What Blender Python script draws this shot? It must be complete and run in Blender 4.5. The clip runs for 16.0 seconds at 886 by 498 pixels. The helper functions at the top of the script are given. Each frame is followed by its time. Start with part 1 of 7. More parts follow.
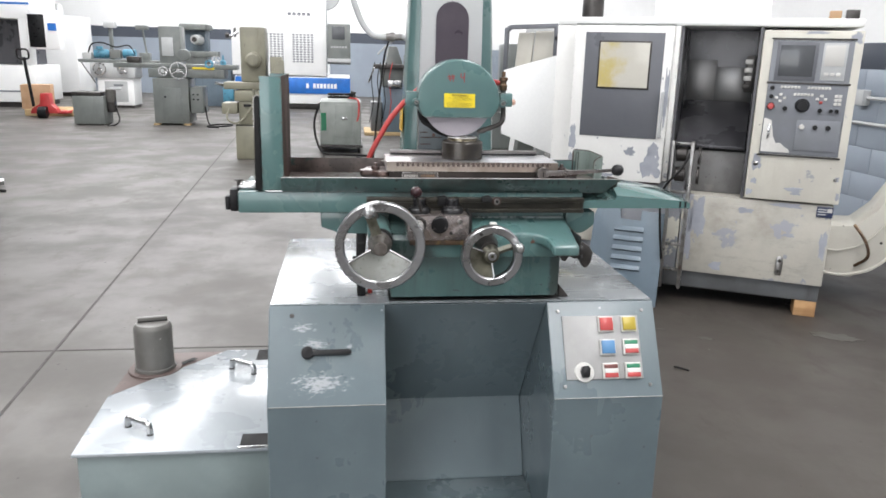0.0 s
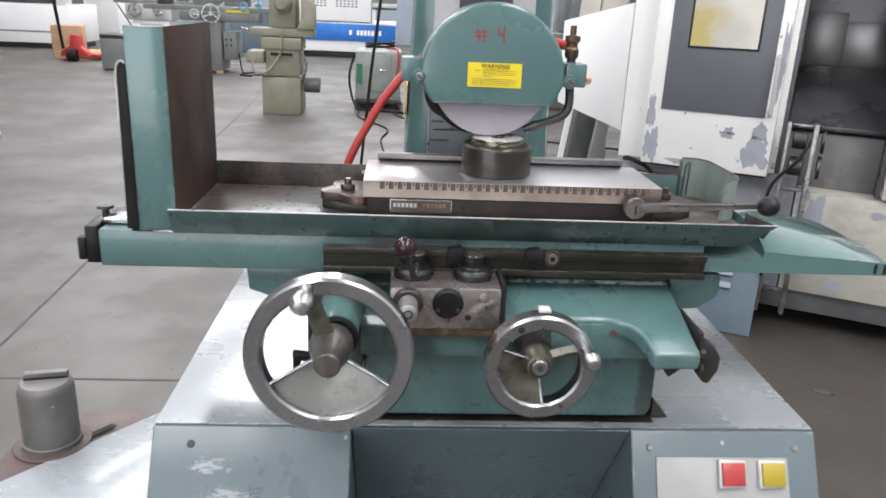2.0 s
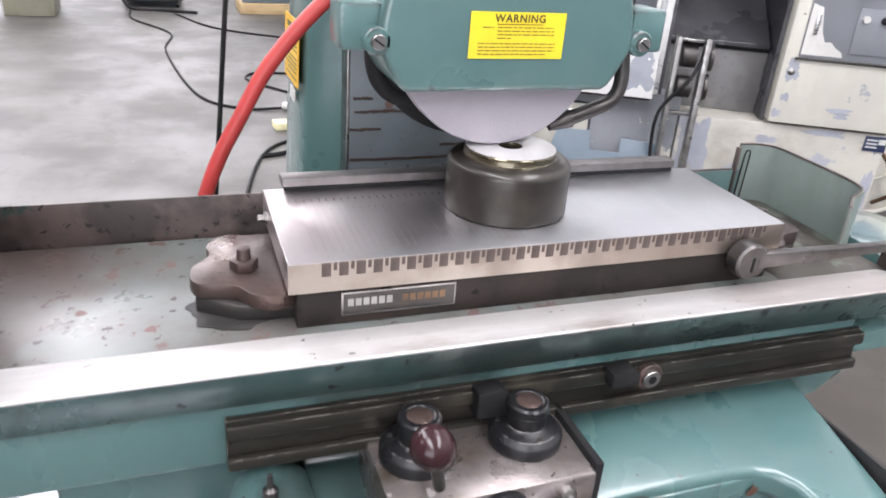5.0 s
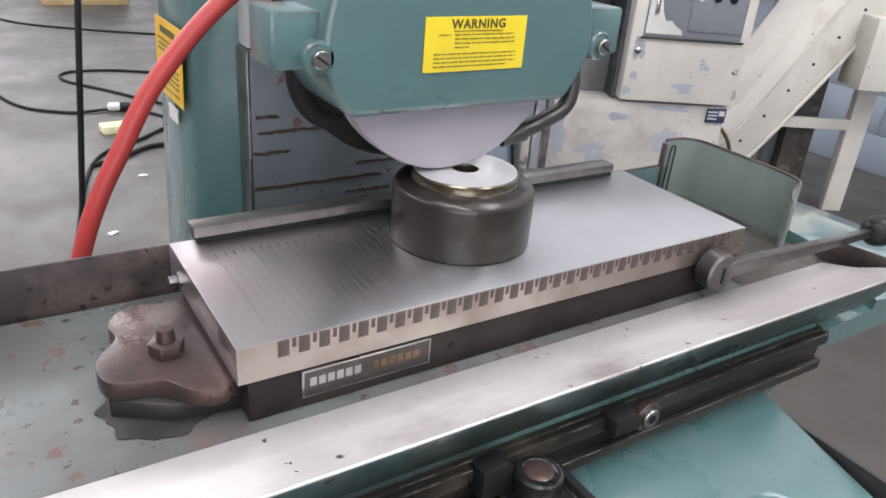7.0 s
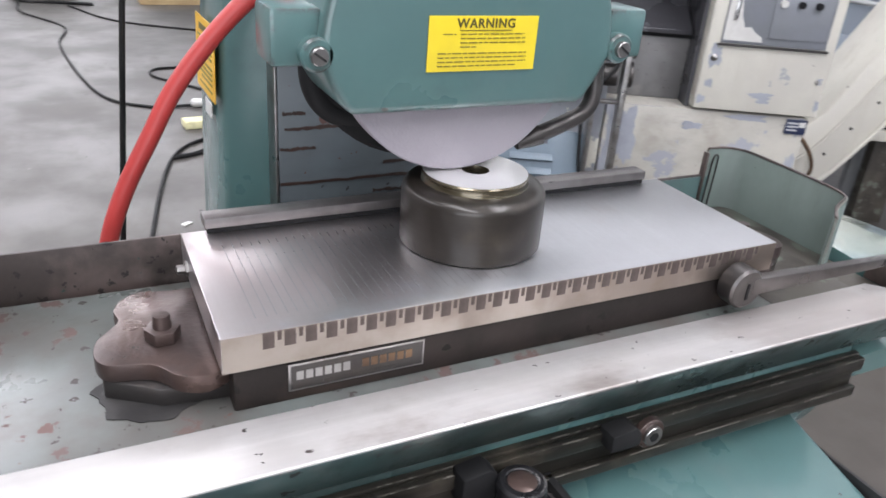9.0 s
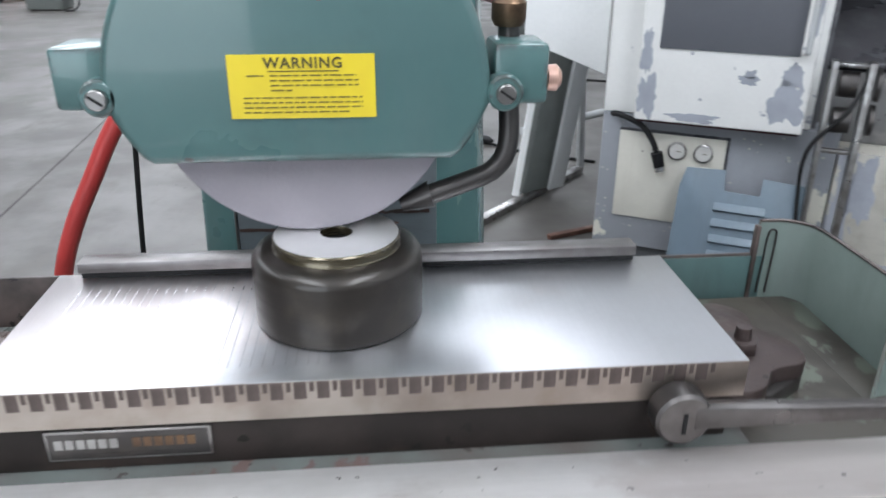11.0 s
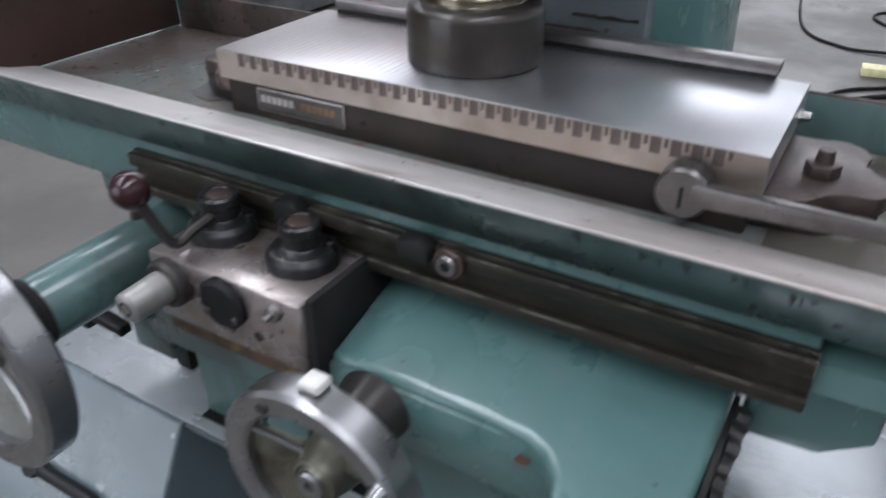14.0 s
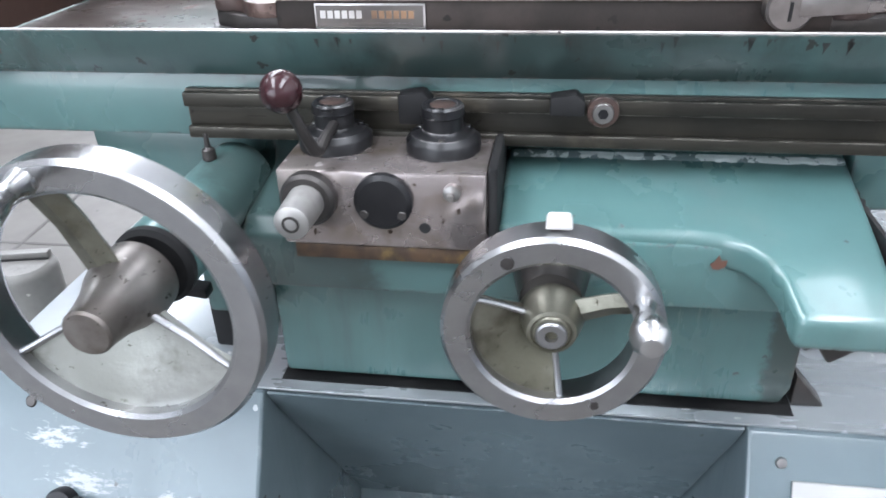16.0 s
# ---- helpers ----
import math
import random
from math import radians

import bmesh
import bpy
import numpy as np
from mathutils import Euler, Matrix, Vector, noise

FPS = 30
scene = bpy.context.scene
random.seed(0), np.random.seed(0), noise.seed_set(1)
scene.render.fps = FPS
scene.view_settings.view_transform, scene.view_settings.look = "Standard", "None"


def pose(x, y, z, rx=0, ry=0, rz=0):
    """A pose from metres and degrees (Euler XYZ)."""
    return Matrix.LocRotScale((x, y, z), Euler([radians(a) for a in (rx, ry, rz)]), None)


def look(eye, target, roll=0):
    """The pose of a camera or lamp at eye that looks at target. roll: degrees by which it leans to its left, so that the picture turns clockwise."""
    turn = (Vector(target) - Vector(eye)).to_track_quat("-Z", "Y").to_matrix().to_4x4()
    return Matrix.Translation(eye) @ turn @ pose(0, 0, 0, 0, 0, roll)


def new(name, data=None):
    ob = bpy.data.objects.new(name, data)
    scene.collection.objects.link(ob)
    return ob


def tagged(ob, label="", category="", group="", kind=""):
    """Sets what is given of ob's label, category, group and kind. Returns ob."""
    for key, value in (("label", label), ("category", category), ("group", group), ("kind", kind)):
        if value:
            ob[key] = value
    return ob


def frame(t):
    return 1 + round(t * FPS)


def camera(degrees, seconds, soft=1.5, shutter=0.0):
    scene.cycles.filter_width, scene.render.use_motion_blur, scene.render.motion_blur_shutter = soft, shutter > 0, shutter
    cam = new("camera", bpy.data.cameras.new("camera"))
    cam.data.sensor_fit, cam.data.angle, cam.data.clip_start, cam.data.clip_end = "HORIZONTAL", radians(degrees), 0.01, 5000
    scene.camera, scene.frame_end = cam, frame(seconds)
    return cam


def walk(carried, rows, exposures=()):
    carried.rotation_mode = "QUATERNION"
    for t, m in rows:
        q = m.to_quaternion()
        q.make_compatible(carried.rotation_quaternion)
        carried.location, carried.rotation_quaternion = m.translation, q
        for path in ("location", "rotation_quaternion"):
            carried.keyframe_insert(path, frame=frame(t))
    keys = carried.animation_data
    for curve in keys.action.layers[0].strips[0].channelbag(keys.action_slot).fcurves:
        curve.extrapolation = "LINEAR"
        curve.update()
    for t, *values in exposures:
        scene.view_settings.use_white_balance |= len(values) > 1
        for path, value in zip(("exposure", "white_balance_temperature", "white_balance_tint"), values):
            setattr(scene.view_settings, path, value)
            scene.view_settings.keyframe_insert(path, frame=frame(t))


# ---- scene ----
cam = camera(61.2, 16.0, soft=1.6, shutter=0.5)
PATH = [
    (0, (-0.29, -1.821, 1.222), (-0.043, 0.1, 0.722), 1.5),
    (0.5, (-0.222, -1.617, 1.219), (0.015, 0.299, 0.695), 0.6),
    (1, (-0.224, -1.377, 1.229), (0.085, 0.526, 0.697), 0.7),
    (1.5, (-0.2, -1.179, 1.212), (-0.008, 0.714, 0.597), -0.9),
    (2, (-0.142, -0.981, 1.212), (-0.017, 0.914, 0.583), 2.6),
    (2.5, (-0.159, -0.841, 1.197), (0.053, 1.006, 0.458), 1.9),
    (3, (-0.237, -0.724, 1.205), (0.28, 1.054, 0.448), 1.2),
    (3.5, (-0.297, -0.66, 1.193), (0.345, 1.051, 0.381), 2.2),
    (4, (-0.299, -0.557, 1.193), (0.345, 1.17, 0.418), 3.3),
    (4.5, (-0.256, -0.458, 1.201), (0.328, 1.27, 0.381), 4.1),
    (6.8, (-0.301, -0.239, 1.211), (0.731, 1.222, 0.318), 6.2),
    (7, (-0.3, -0.244, 1.201), (0.707, 1.251, 0.336), 4.9),
    (7.5, (-0.301, -0.247, 1.2), (0.7, 1.251, 0.331), 4.4),
    (8, (-0.307, -0.255, 1.202), (0.678, 1.256, 0.337), 4.3),
    (8.2, (-0.314, -0.248, 1.203), (0.691, 1.25, 0.339), 4.8),
    (10.3, (-0.052, -0.304, 1.198), (0.295, 1.47, 0.342), 1.1),
    (10.5, (-0.029, -0.299, 1.199), (0.292, 1.488, 0.361), 0.1),
    (11, (0.043, -0.25, 1.196), (0.211, 1.571, 0.386), 0.3),
    (11.5, (0.126, -0.206, 1.206), (0.049, 1.608, 0.367), -0.3),
    (12, (0.212, -0.189, 1.213), (-0.217, 1.591, 0.41), 0.3),
    (12.5, (0.311, -0.196, 1.196), (-0.462, 1.425, 0.317), 0.5),
    (13, (0.352, -0.207, 1.187), (-0.608, 1.248, 0.206), -0.6),
    (13.5, (0.35, -0.253, 1.169), (-0.547, 1.234, 0.177), 0.3),
    (14, (0.306, -0.334, 1.141), (-0.574, 1.128, 0.097), -0.5),
    (14.5, (0.276, -0.401, 1.119), (-0.448, 1.163, 0.104), -1.4),
    (15, (0.246, -0.401, 1.09), (-0.509, 1.177, 0.121), -1.3),
    (15.5, (0.146, -0.453, 1.069), (-0.387, 1.201, 0.08), -3.0),
    (16, (0.05, -0.501, 1.052), (-0.229, 1.215, 0.063), -1.9),
]
walk(cam, [(t, look(eye, target, roll)) for t, eye, target, roll in PATH], exposures=[(0, -0.43, 6450, 10), (2, -0.47, 6400, 12), (3, -0.42, 6400, 12), (3.5, -0.27, 6400, 13), (4.5, 0.05, 6350, 15), (7, -0.42, 6300, 15), (8, -0.22, 6350, 17), (10.5, -0.56, 5950, 8), (11, -0.58, 5950, 8), (12, -1.0, 6050, 9), (12.5, -0.72, 5950, 9), (13, -0.6, 5950, 9), (13.5, -0.76, 6050, 13), (14, -0.9, 6000, 12), (14.5, -0.36, 5950, 12), (15.5, 0.15, 5900, 11), (16, 0.28, 5900, 10)])

# ---------- world and light ----------
world = bpy.data.worlds.new("world")
scene.world = world
world.use_nodes = True
sky = world.node_tree.nodes.new("ShaderNodeTexSky")
sky.sky_type, sky.sun_disc = "NISHITA", False
sky.sun_elevation, sky.sun_rotation = radians(50), radians(200)
world.node_tree.links.new(sky.outputs[0], world.node_tree.nodes["Background"].inputs[0])
world.node_tree.nodes["Background"].inputs[1].default_value = 0.1

# assumed doorway behind the viewer, never in view (x from, x to, height)
DOOR = (-8.5, -1.5, 4.2)
YN = -6.5
# added lamp in the doorway, set left to brighten the turning centre's front
lamp = bpy.data.lights.new("door_fill", "AREA")
lamp.shape, lamp.size, lamp.size_y = "RECTANGLE", DOOR[1] - DOOR[0], DOOR[2]
lamp.energy, lamp.color = 430, (0.97, 0.98, 1.0)
new("door_fill", lamp).matrix_basis = pose((DOOR[0] + DOOR[1]) / 2, YN - 0.1, DOOR[2] / 2, 90, 0, 0)

# unseen roof: assumed openings, added lamps (x centre, y centre, length along y, power)
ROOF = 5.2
ROOF_LAMPS = [(-6.2, 4.0, 8.0, 430), (-6.2, 14.5, 11.0, 600), (-2.8, 5.0, 8.0, 500), (-3.2, 14.8, 10.4, 560), (-0.7, 14.8, 10.4, 600), (1.8, 3.6, 6.0, 170), (1.8, 15.0, 10.0, 420), (-2.2, -2.8, 6.0, 450), (1.8, -2.8, 6.0, 460)]
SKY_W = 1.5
for sx, sy, length, power in ROOF_LAMPS:
    # area lamp standing in for the sky, placed to suit the reflections
    lamp = bpy.data.lights.new("sky_lamp", "AREA")
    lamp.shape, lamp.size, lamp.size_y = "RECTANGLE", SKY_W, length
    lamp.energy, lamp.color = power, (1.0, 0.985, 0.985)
    new("sky_lamp", lamp).matrix_basis = pose(sx, sy, ROOF + 0.1)

# ---------- mesh helpers ----------
def bx(bm, x0, x1, y0, y1, z0, z1):
    vs = [bm.verts.new((x, y, z)) for z in (z0, z1) for x, y in ((x0, y0), (x1, y0), (x1, y1), (x0, y1))]
    for f in ((3, 2, 1, 0), (4, 5, 6, 7), (0, 1, 5, 4), (1, 2, 6, 5), (2, 3, 7, 6), (3, 0, 4, 7)):
        bm.faces.new([vs[i] for i in f])
    return bm


def prism(bm, pts, a0, a1, axis="x"):
    """A polygon pushed along an axis. pts: (y, z) for x, (x, z) for y, (x, y) for z."""
    put = {"x": lambda p, a: (a, p[0], p[1]), "y": lambda p, a: (p[0], a, p[1]), "z": lambda p, a: (p[0], p[1], a)}[axis]
    lo = [bm.verts.new(put(p, a0)) for p in pts]
    hi = [bm.verts.new(put(p, a1)) for p in pts]
    n = len(pts)
    bm.faces.new(lo)
    bm.faces.new(hi[::-1])
    for i in range(n):
        bm.faces.new((lo[i], hi[i], hi[(i + 1) % n], lo[(i + 1) % n]))
    return bm


def turned(bm, profile, origin=(0, 0, 0), axis="z", n=28, closed=False):
    """A profile of (radius, height) turned round an axis through origin."""
    o = Vector(origin)
    turn = {"z": lambda c, s, h: Vector((c, s, h)), "y": lambda c, s, h: Vector((c, h, s)), "x": lambda c, s, h: Vector((h, c, s))}[axis]
    rings = []
    for r, h in profile:
        if r < 1e-6:
            rings.append([bm.verts.new(o + turn(0, 0, h))])
        else:
            rings.append([bm.verts.new(o + turn(r * math.cos(6.283185 * k / n), r * math.sin(6.283185 * k / n), h)) for k in range(n)])
    pairs = list(zip(rings, rings[1:]))
    if closed:
        pairs.append((rings[-1], rings[0]))
    for a, b in pairs:
        for k in range(n):
            j = (k + 1) % n
            q = [a[k % len(a)], a[j % len(a)], b[j % len(b)], b[k % len(b)]]
            q = [v for i, v in enumerate(q) if v not in q[:i]]
            if len(q) > 2:
                bm.faces.new(q)
    if not closed:
        for ring in (rings[0], rings[-1]):
            if len(ring) > 2:
                bm.faces.new(ring)
    return bm


def rod(bm, p0, p1, r0, r1=None, n=16):
    p0, p1 = Vector(p0), Vector(p1)
    r1 = r0 if r1 is None else r1
    q = (p1 - p0).to_track_quat("Z", "Y")
    rings = [[bm.verts.new(p + q @ Vector((r * math.cos(6.283185 * k / n), r * math.sin(6.283185 * k / n), 0))) for k in range(n)] for p, r in ((p0, r0), (p1, r1))]
    for k in range(n):
        bm.faces.new((rings[0][k], rings[0][(k + 1) % n], rings[1][(k + 1) % n], rings[1][k]))
    bm.faces.new(rings[0][::-1])
    bm.faces.new(rings[1])
    return bm


def curve_points(pts, steps=8):
    p = [Vector(q) for q in pts]
    p = [2 * p[0] - p[1]] + p + [2 * p[-1] - p[-2]]
    out = []
    for i in range(1, len(p) - 2):
        for k in range(steps):
            t = k / steps
            out.append(0.5 * ((2 * p[i]) + (p[i + 1] - p[i - 1]) * t + (2 * p[i - 1] - 5 * p[i] + 4 * p[i + 1] - p[i + 2]) * t * t + (3 * p[i] - p[i - 1] - 3 * p[i + 1] + p[i + 2]) * t ** 3))
    return out + [p[-2]]


def hose(bm, pts, r, n=10, steps=8):
    """A round hose or cable along a smooth line."""
    line = curve_points(pts, steps)
    rings = []
    up = Vector((0.31, 0.17, 0.93)).normalized()
    for i, p in enumerate(line):
        d = (line[min(i + 1, len(line) - 1)] - line[max(i - 1, 0)]).normalized()
        a = d.cross(up)
        a = a.normalized() if a.length > 1e-4 else d.orthogonal().normalized()
        b = d.cross(a)
        up = -b if (-b).dot(up) > b.dot(up) else b
        rings.append([bm.verts.new(p + r * (math.cos(6.283185 * k / n) * a + math.sin(6.283185 * k / n) * b)) for k in range(n)])
    for a, b in zip(rings, rings[1:]):
        for k in range(n):
            bm.faces.new((a[k], a[(k + 1) % n], b[(k + 1) % n], b[k]))
    bm.faces.new(rings[0][::-1])
    bm.faces.new(rings[-1])
    return bm


def ball(bm, c, r, n=20, squash=1.0):
    m = max(6, n // 2)
    return turned(bm, [(r * math.sin(math.pi * k / m), -squash * r * math.cos(math.pi * k / m)) for k in range(m + 1)], c, "z", n)


def bev(bm, w, seg=2, angle=30):
    bmesh.ops.recalc_face_normals(bm, faces=bm.faces)
    es = [e for e in bm.edges if len(e.link_faces) == 2 and e.calc_face_angle(0) > radians(angle)]
    if es and w > 0:
        bmesh.ops.bevel(bm, geom=es, offset=w, segments=seg, profile=0.5, affect="EDGES", clamp_overlap=True)
    return bm


def mesh_of(name, bm, material, smooth=35):
    bmesh.ops.recalc_face_normals(bm, faces=bm.faces)
    me = bpy.data.meshes.new(name)
    bm.to_mesh(me)
    bm.free()
    me.materials.append(material)
    if smooth:
        me.polygons.foreach_set("use_smooth", [True] * len(me.polygons))
        me.set_sharp_from_angle(angle=radians(smooth))
    return me


def part(name, bm, material, parent, label="", at=None):
    """One mesh object under a thing or a part, at an optional pose in its parent's frame."""
    ob = new(name, mesh_of(name, bm, material))
    ob.parent = parent
    if at is not None:
        ob.matrix_basis = at
    return tagged(ob, label)


def same_part(name, me, parent, at):
    """One more object on a mesh that is there already."""
    ob = new(name, me)
    ob.parent = parent
    ob.matrix_basis = at
    return ob


def thing(name, label, category, at=None, group=""):
    ob = new(name)
    ob.empty_display_size = 0.1
    if at is not None:
        ob.matrix_basis = at
    return tagged(ob, label, category, group)


def solid(name, bm, material, label, category, at=None, group="", kind=""):
    """A thing of one single mesh."""
    ob = new(name, mesh_of(name, bm, material))
    if at is not None:
        ob.matrix_basis = at
    return tagged(ob, label, category, group, kind)


def B():
    return bmesh.new()


def box(x0, x1, y0, y1, z0, z1, w=0.0, seg=2):
    return bev(bx(B(), x0, x1, y0, y1, z0, z1), w, seg)


def letters(body, size, depth=0.0006):
    """The built-in font as a flat mesh in the xy plane, centred."""
    cu = bpy.data.curves.new("text", "FONT")
    cu.body, cu.size, cu.align_x, cu.align_y, cu.extrude, cu.resolution_u, cu.offset, cu.space_character = body, size, "CENTER", "CENTER", depth / 2, 3, 0.02 * size, 1.12
    ob = bpy.data.objects.new("text", cu)
    scene.collection.objects.link(ob)
    me = bpy.data.meshes.new_from_object(ob.evaluated_get(bpy.context.evaluated_depsgraph_get()))
    bm = B()
    bm.from_mesh(me)
    bpy.data.objects.remove(ob)
    bpy.data.curves.remove(cu)
    bpy.data.meshes.remove(me)
    return bm

# ---------- materials ----------
def mat(name, col, col2=None, rough=0.5, metal=0.0, scale=6.0, bump=0.15, fine=90.0, chips=None, chip_scale=14.0, chip_at=0.66, chip_rough=0.6,
        stain=None, stain_scale=2.2, stain_at=0.55, spec=0.5, coat=0.0, grain=None, grain_bump=0.3, spread=0.1, random=0.0, grain_mix=0.5, streak=None, streak_dir=(24, 24, 2.0), specks=None, coat_rough=0.12, edge=None, soil_or_light=None, scuffs=()):
    """Paint, metal, stone: two tones on a large and a fine noise, optional chips (sharp) and stains (soft), grain stretched along one axis."""
    m = bpy.data.materials.new(name)
    m.use_nodes = True
    nt = m.node_tree
    N, L = nt.nodes, nt.links
    p = N["Principled BSDF"]
    tc = N.new("ShaderNodeTexCoord")

    def noise_at(s, detail=4.0, rough_=0.55, stretch=None, shift=0.0):
        mp = N.new("ShaderNodeMapping")
        mp.inputs["Location"].default_value = (shift, shift * 0.7, shift * 1.3)
        mp.inputs["Scale"].default_value = stretch or (1, 1, 1)
        L.new(tc.outputs["Object"], mp.inputs["Vector"])
        n = N.new("ShaderNodeTexNoise")
        n.inputs["Scale"].default_value, n.inputs["Detail"].default_value, n.inputs["Roughness"].default_value = s, detail, rough_
        L.new(mp.outputs[0], n.inputs["Vector"])
        return n.outputs["Fac"]

    def ramp(src, a, b):
        r = N.new("ShaderNodeMapRange")
        r.interpolation_type = "SMOOTHSTEP"
        r.inputs["From Min"].default_value, r.inputs["From Max"].default_value = a, b
        L.new(src, r.inputs["Value"])
        return r.outputs[0]

    def mix(fac, a, b):
        x = N.new("ShaderNodeMix")
        x.data_type = "RGBA"
        for sock, val in ((x.inputs[0], fac), (x.inputs[6], a), (x.inputs[7], b)):
            if isinstance(val, (int, float)):
                sock.default_value = val
            elif isinstance(val, tuple):
                sock.default_value = (*val[:3], 1)
            else:
                L.new(val, sock)
        return x.outputs[2]

    def mixf(fac, a, b):
        x = N.new("ShaderNodeMix")
        for sock, val in ((x.inputs[0], fac), (x.inputs[2], a), (x.inputs[3], b)):
            if isinstance(val, (int, float)):
                sock.default_value = val
            else:
                L.new(val, sock)
        return x.outputs[0]

    col2 = col2 or tuple(c * 0.82 for c in col)
    big = noise_at(scale, 5.0)
    out = mix(ramp(big, 0.4, 0.62), col, col2)
    small = noise_at(fine, 3.0, shift=3.1)
    out = mix(mixf(small, 0.0, 0.35), out, tuple(c * 0.75 for c in col))
    rgh = mixf(ramp(big, 0.3, 0.7), max(rough - spread, 0.03), min(rough + spread, 1.0))
    met = metal
    height = small
    if grain:
        g = noise_at(1.0, 5.0, 0.6, grain, 7.7)
        out = mix(mixf(ramp(g, 0.3, 0.7), 0.0, grain_mix), out, tuple(c * 0.7 for c in col2))
        rgh = mixf(ramp(g, 0.3, 0.7), rgh, min(rough + 0.3 * grain_mix, 1.0))
        height = mixf(0.6, small, g)
        bump = grain_bump
    if streak:
        k = ramp(noise_at(1.0, 6.0, 0.65, streak_dir, 5.3), 0.5, 0.78)
        out = mix(mixf(k, 0.0, 0.75), out, streak)
        rgh = mixf(k, rgh, min(rough + 0.2, 1.0))
    if stain:
        s = ramp(noise_at(stain_scale, 6.0, 0.6, shift=11.3), stain_at, stain_at + 0.22)
        out = mix(mixf(s, 0.0, 0.8), out, stain)
    if chips:
        c = ramp(noise_at(chip_scale, 8.0, 0.62, shift=21.9), chip_at, chip_at + 0.02)
        out = mix(c, out, chips)
        rgh = mixf(c, rgh, chip_rough)
        height = mixf(0.5, height, mixf(c, 1.0, 0.0))
    if soil_or_light:
        # uneven patch of grime, or of shade or reflection painted in: colour, middle, reach, share
        tone, mid, reach, share = soil_or_light
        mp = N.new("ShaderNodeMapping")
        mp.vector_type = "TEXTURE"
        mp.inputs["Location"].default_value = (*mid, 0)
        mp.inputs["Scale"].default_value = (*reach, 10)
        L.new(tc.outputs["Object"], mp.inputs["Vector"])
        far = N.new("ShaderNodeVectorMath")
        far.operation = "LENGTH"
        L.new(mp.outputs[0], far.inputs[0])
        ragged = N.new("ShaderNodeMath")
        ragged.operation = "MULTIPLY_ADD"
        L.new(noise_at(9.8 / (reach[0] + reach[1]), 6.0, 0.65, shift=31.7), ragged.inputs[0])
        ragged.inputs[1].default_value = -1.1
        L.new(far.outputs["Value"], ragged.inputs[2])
        patch_mask = ramp(ragged.outputs[0], 0.55, 0.1)
        out = mix(mixf(patch_mask, 0.0, share), out, tone)
    for tone, (u, w), reach, level in scuffs:
        # hazy rubbed patch on an upright face, in short strokes along x: colour, middle (x, z), reach, how much is bare
        mp = N.new("ShaderNodeMapping")
        mp.vector_type = "TEXTURE"
        mp.inputs["Location"].default_value = (u, 0, w)
        mp.inputs["Scale"].default_value = (reach[0], 10, reach[1])
        L.new(tc.outputs["Object"], mp.inputs["Vector"])
        far = N.new("ShaderNodeVectorMath")
        far.operation = "LENGTH"
        L.new(mp.outputs[0], far.inputs[0])
        strokes = noise_at(1.0, 7.0, 0.72, (55, 55, 190), 51.3 + 9 * u)
        patch = N.new("ShaderNodeMath")
        patch.operation = "MULTIPLY_ADD"
        L.new(far.outputs["Value"], patch.inputs[0])
        patch.inputs[1].default_value = -0.32
        L.new(strokes, patch.inputs[2])
        bare = ramp(patch.outputs[0], 0.5 - level, 0.62 - level)
        out = mix(mixf(bare, 0.0, 0.85), out, tone)
        rgh = mixf(bare, rgh, 0.5)
    if edge:
        # paint rubbed through along the edges, for knobs and rail also painted highlights: colour, width, share of the
        # edge that is bare
        tone, width, share = edge
        bn = N.new("ShaderNodeBevel")
        bn.samples = 4
        bn.inputs["Radius"].default_value = width
        ge = N.new("ShaderNodeNewGeometry")
        dt = N.new("ShaderNodeVectorMath")
        dt.operation = "DOT_PRODUCT"
        L.new(bn.outputs[0], dt.inputs[0])
        L.new(ge.outputs["Normal"], dt.inputs[1])
        rub = N.new("ShaderNodeMath")
        rub.operation = "MULTIPLY"
        L.new(ramp(dt.outputs["Value"], 0.99, 0.95), rub.inputs[0])
        L.new(ramp(noise_at(38.0, 6.0, 0.7, shift=41.1), 0.72 - share * 0.4, 0.78 - share * 0.4), rub.inputs[1])
        out = mix(rub.outputs[0], out, tone)
        rgh = mixf(rub.outputs[0], rgh, 0.5)
    for tone, size, reach, share in specks or ():
        vo = N.new("ShaderNodeTexVoronoi")
        vo.inputs["Scale"].default_value = size
        wob = N.new("ShaderNodeMix")
        wob.data_type = "VECTOR"
        wob.inputs[0].default_value = 0.012
        nz = N.new("ShaderNodeTexNoise")
        nz.inputs["Scale"].default_value, nz.inputs["Detail"].default_value = size * 2.2, 3.0
        L.new(tc.outputs["Object"], nz.inputs["Vector"])
        L.new(tc.outputs["Object"], wob.inputs[4])
        L.new(nz.outputs["Color"], wob.inputs[5])
        L.new(wob.outputs[1], vo.inputs["Vector"])
        sep = N.new("ShaderNodeSeparateColor")
        L.new(vo.outputs["Color"], sep.inputs[0])
        keep = ramp(sep.outputs[0], 1 - share, 1 - share + 0.01)
        size_by = N.new("ShaderNodeMath")
        size_by.operation = "MULTIPLY"
        L.new(sep.outputs[1], size_by.inputs[0])
        size_by.inputs[1].default_value = reach
        near = N.new("ShaderNodeMath")
        near.operation = "LESS_THAN"
        L.new(vo.outputs["Distance"], near.inputs[0])
        L.new(size_by.outputs[0], near.inputs[1])
        both = N.new("ShaderNodeMath")
        both.operation = "MULTIPLY"
        L.new(keep, both.inputs[0])
        L.new(near.outputs[0], both.inputs[1])
        out = mix(both.outputs[0], out, tone)
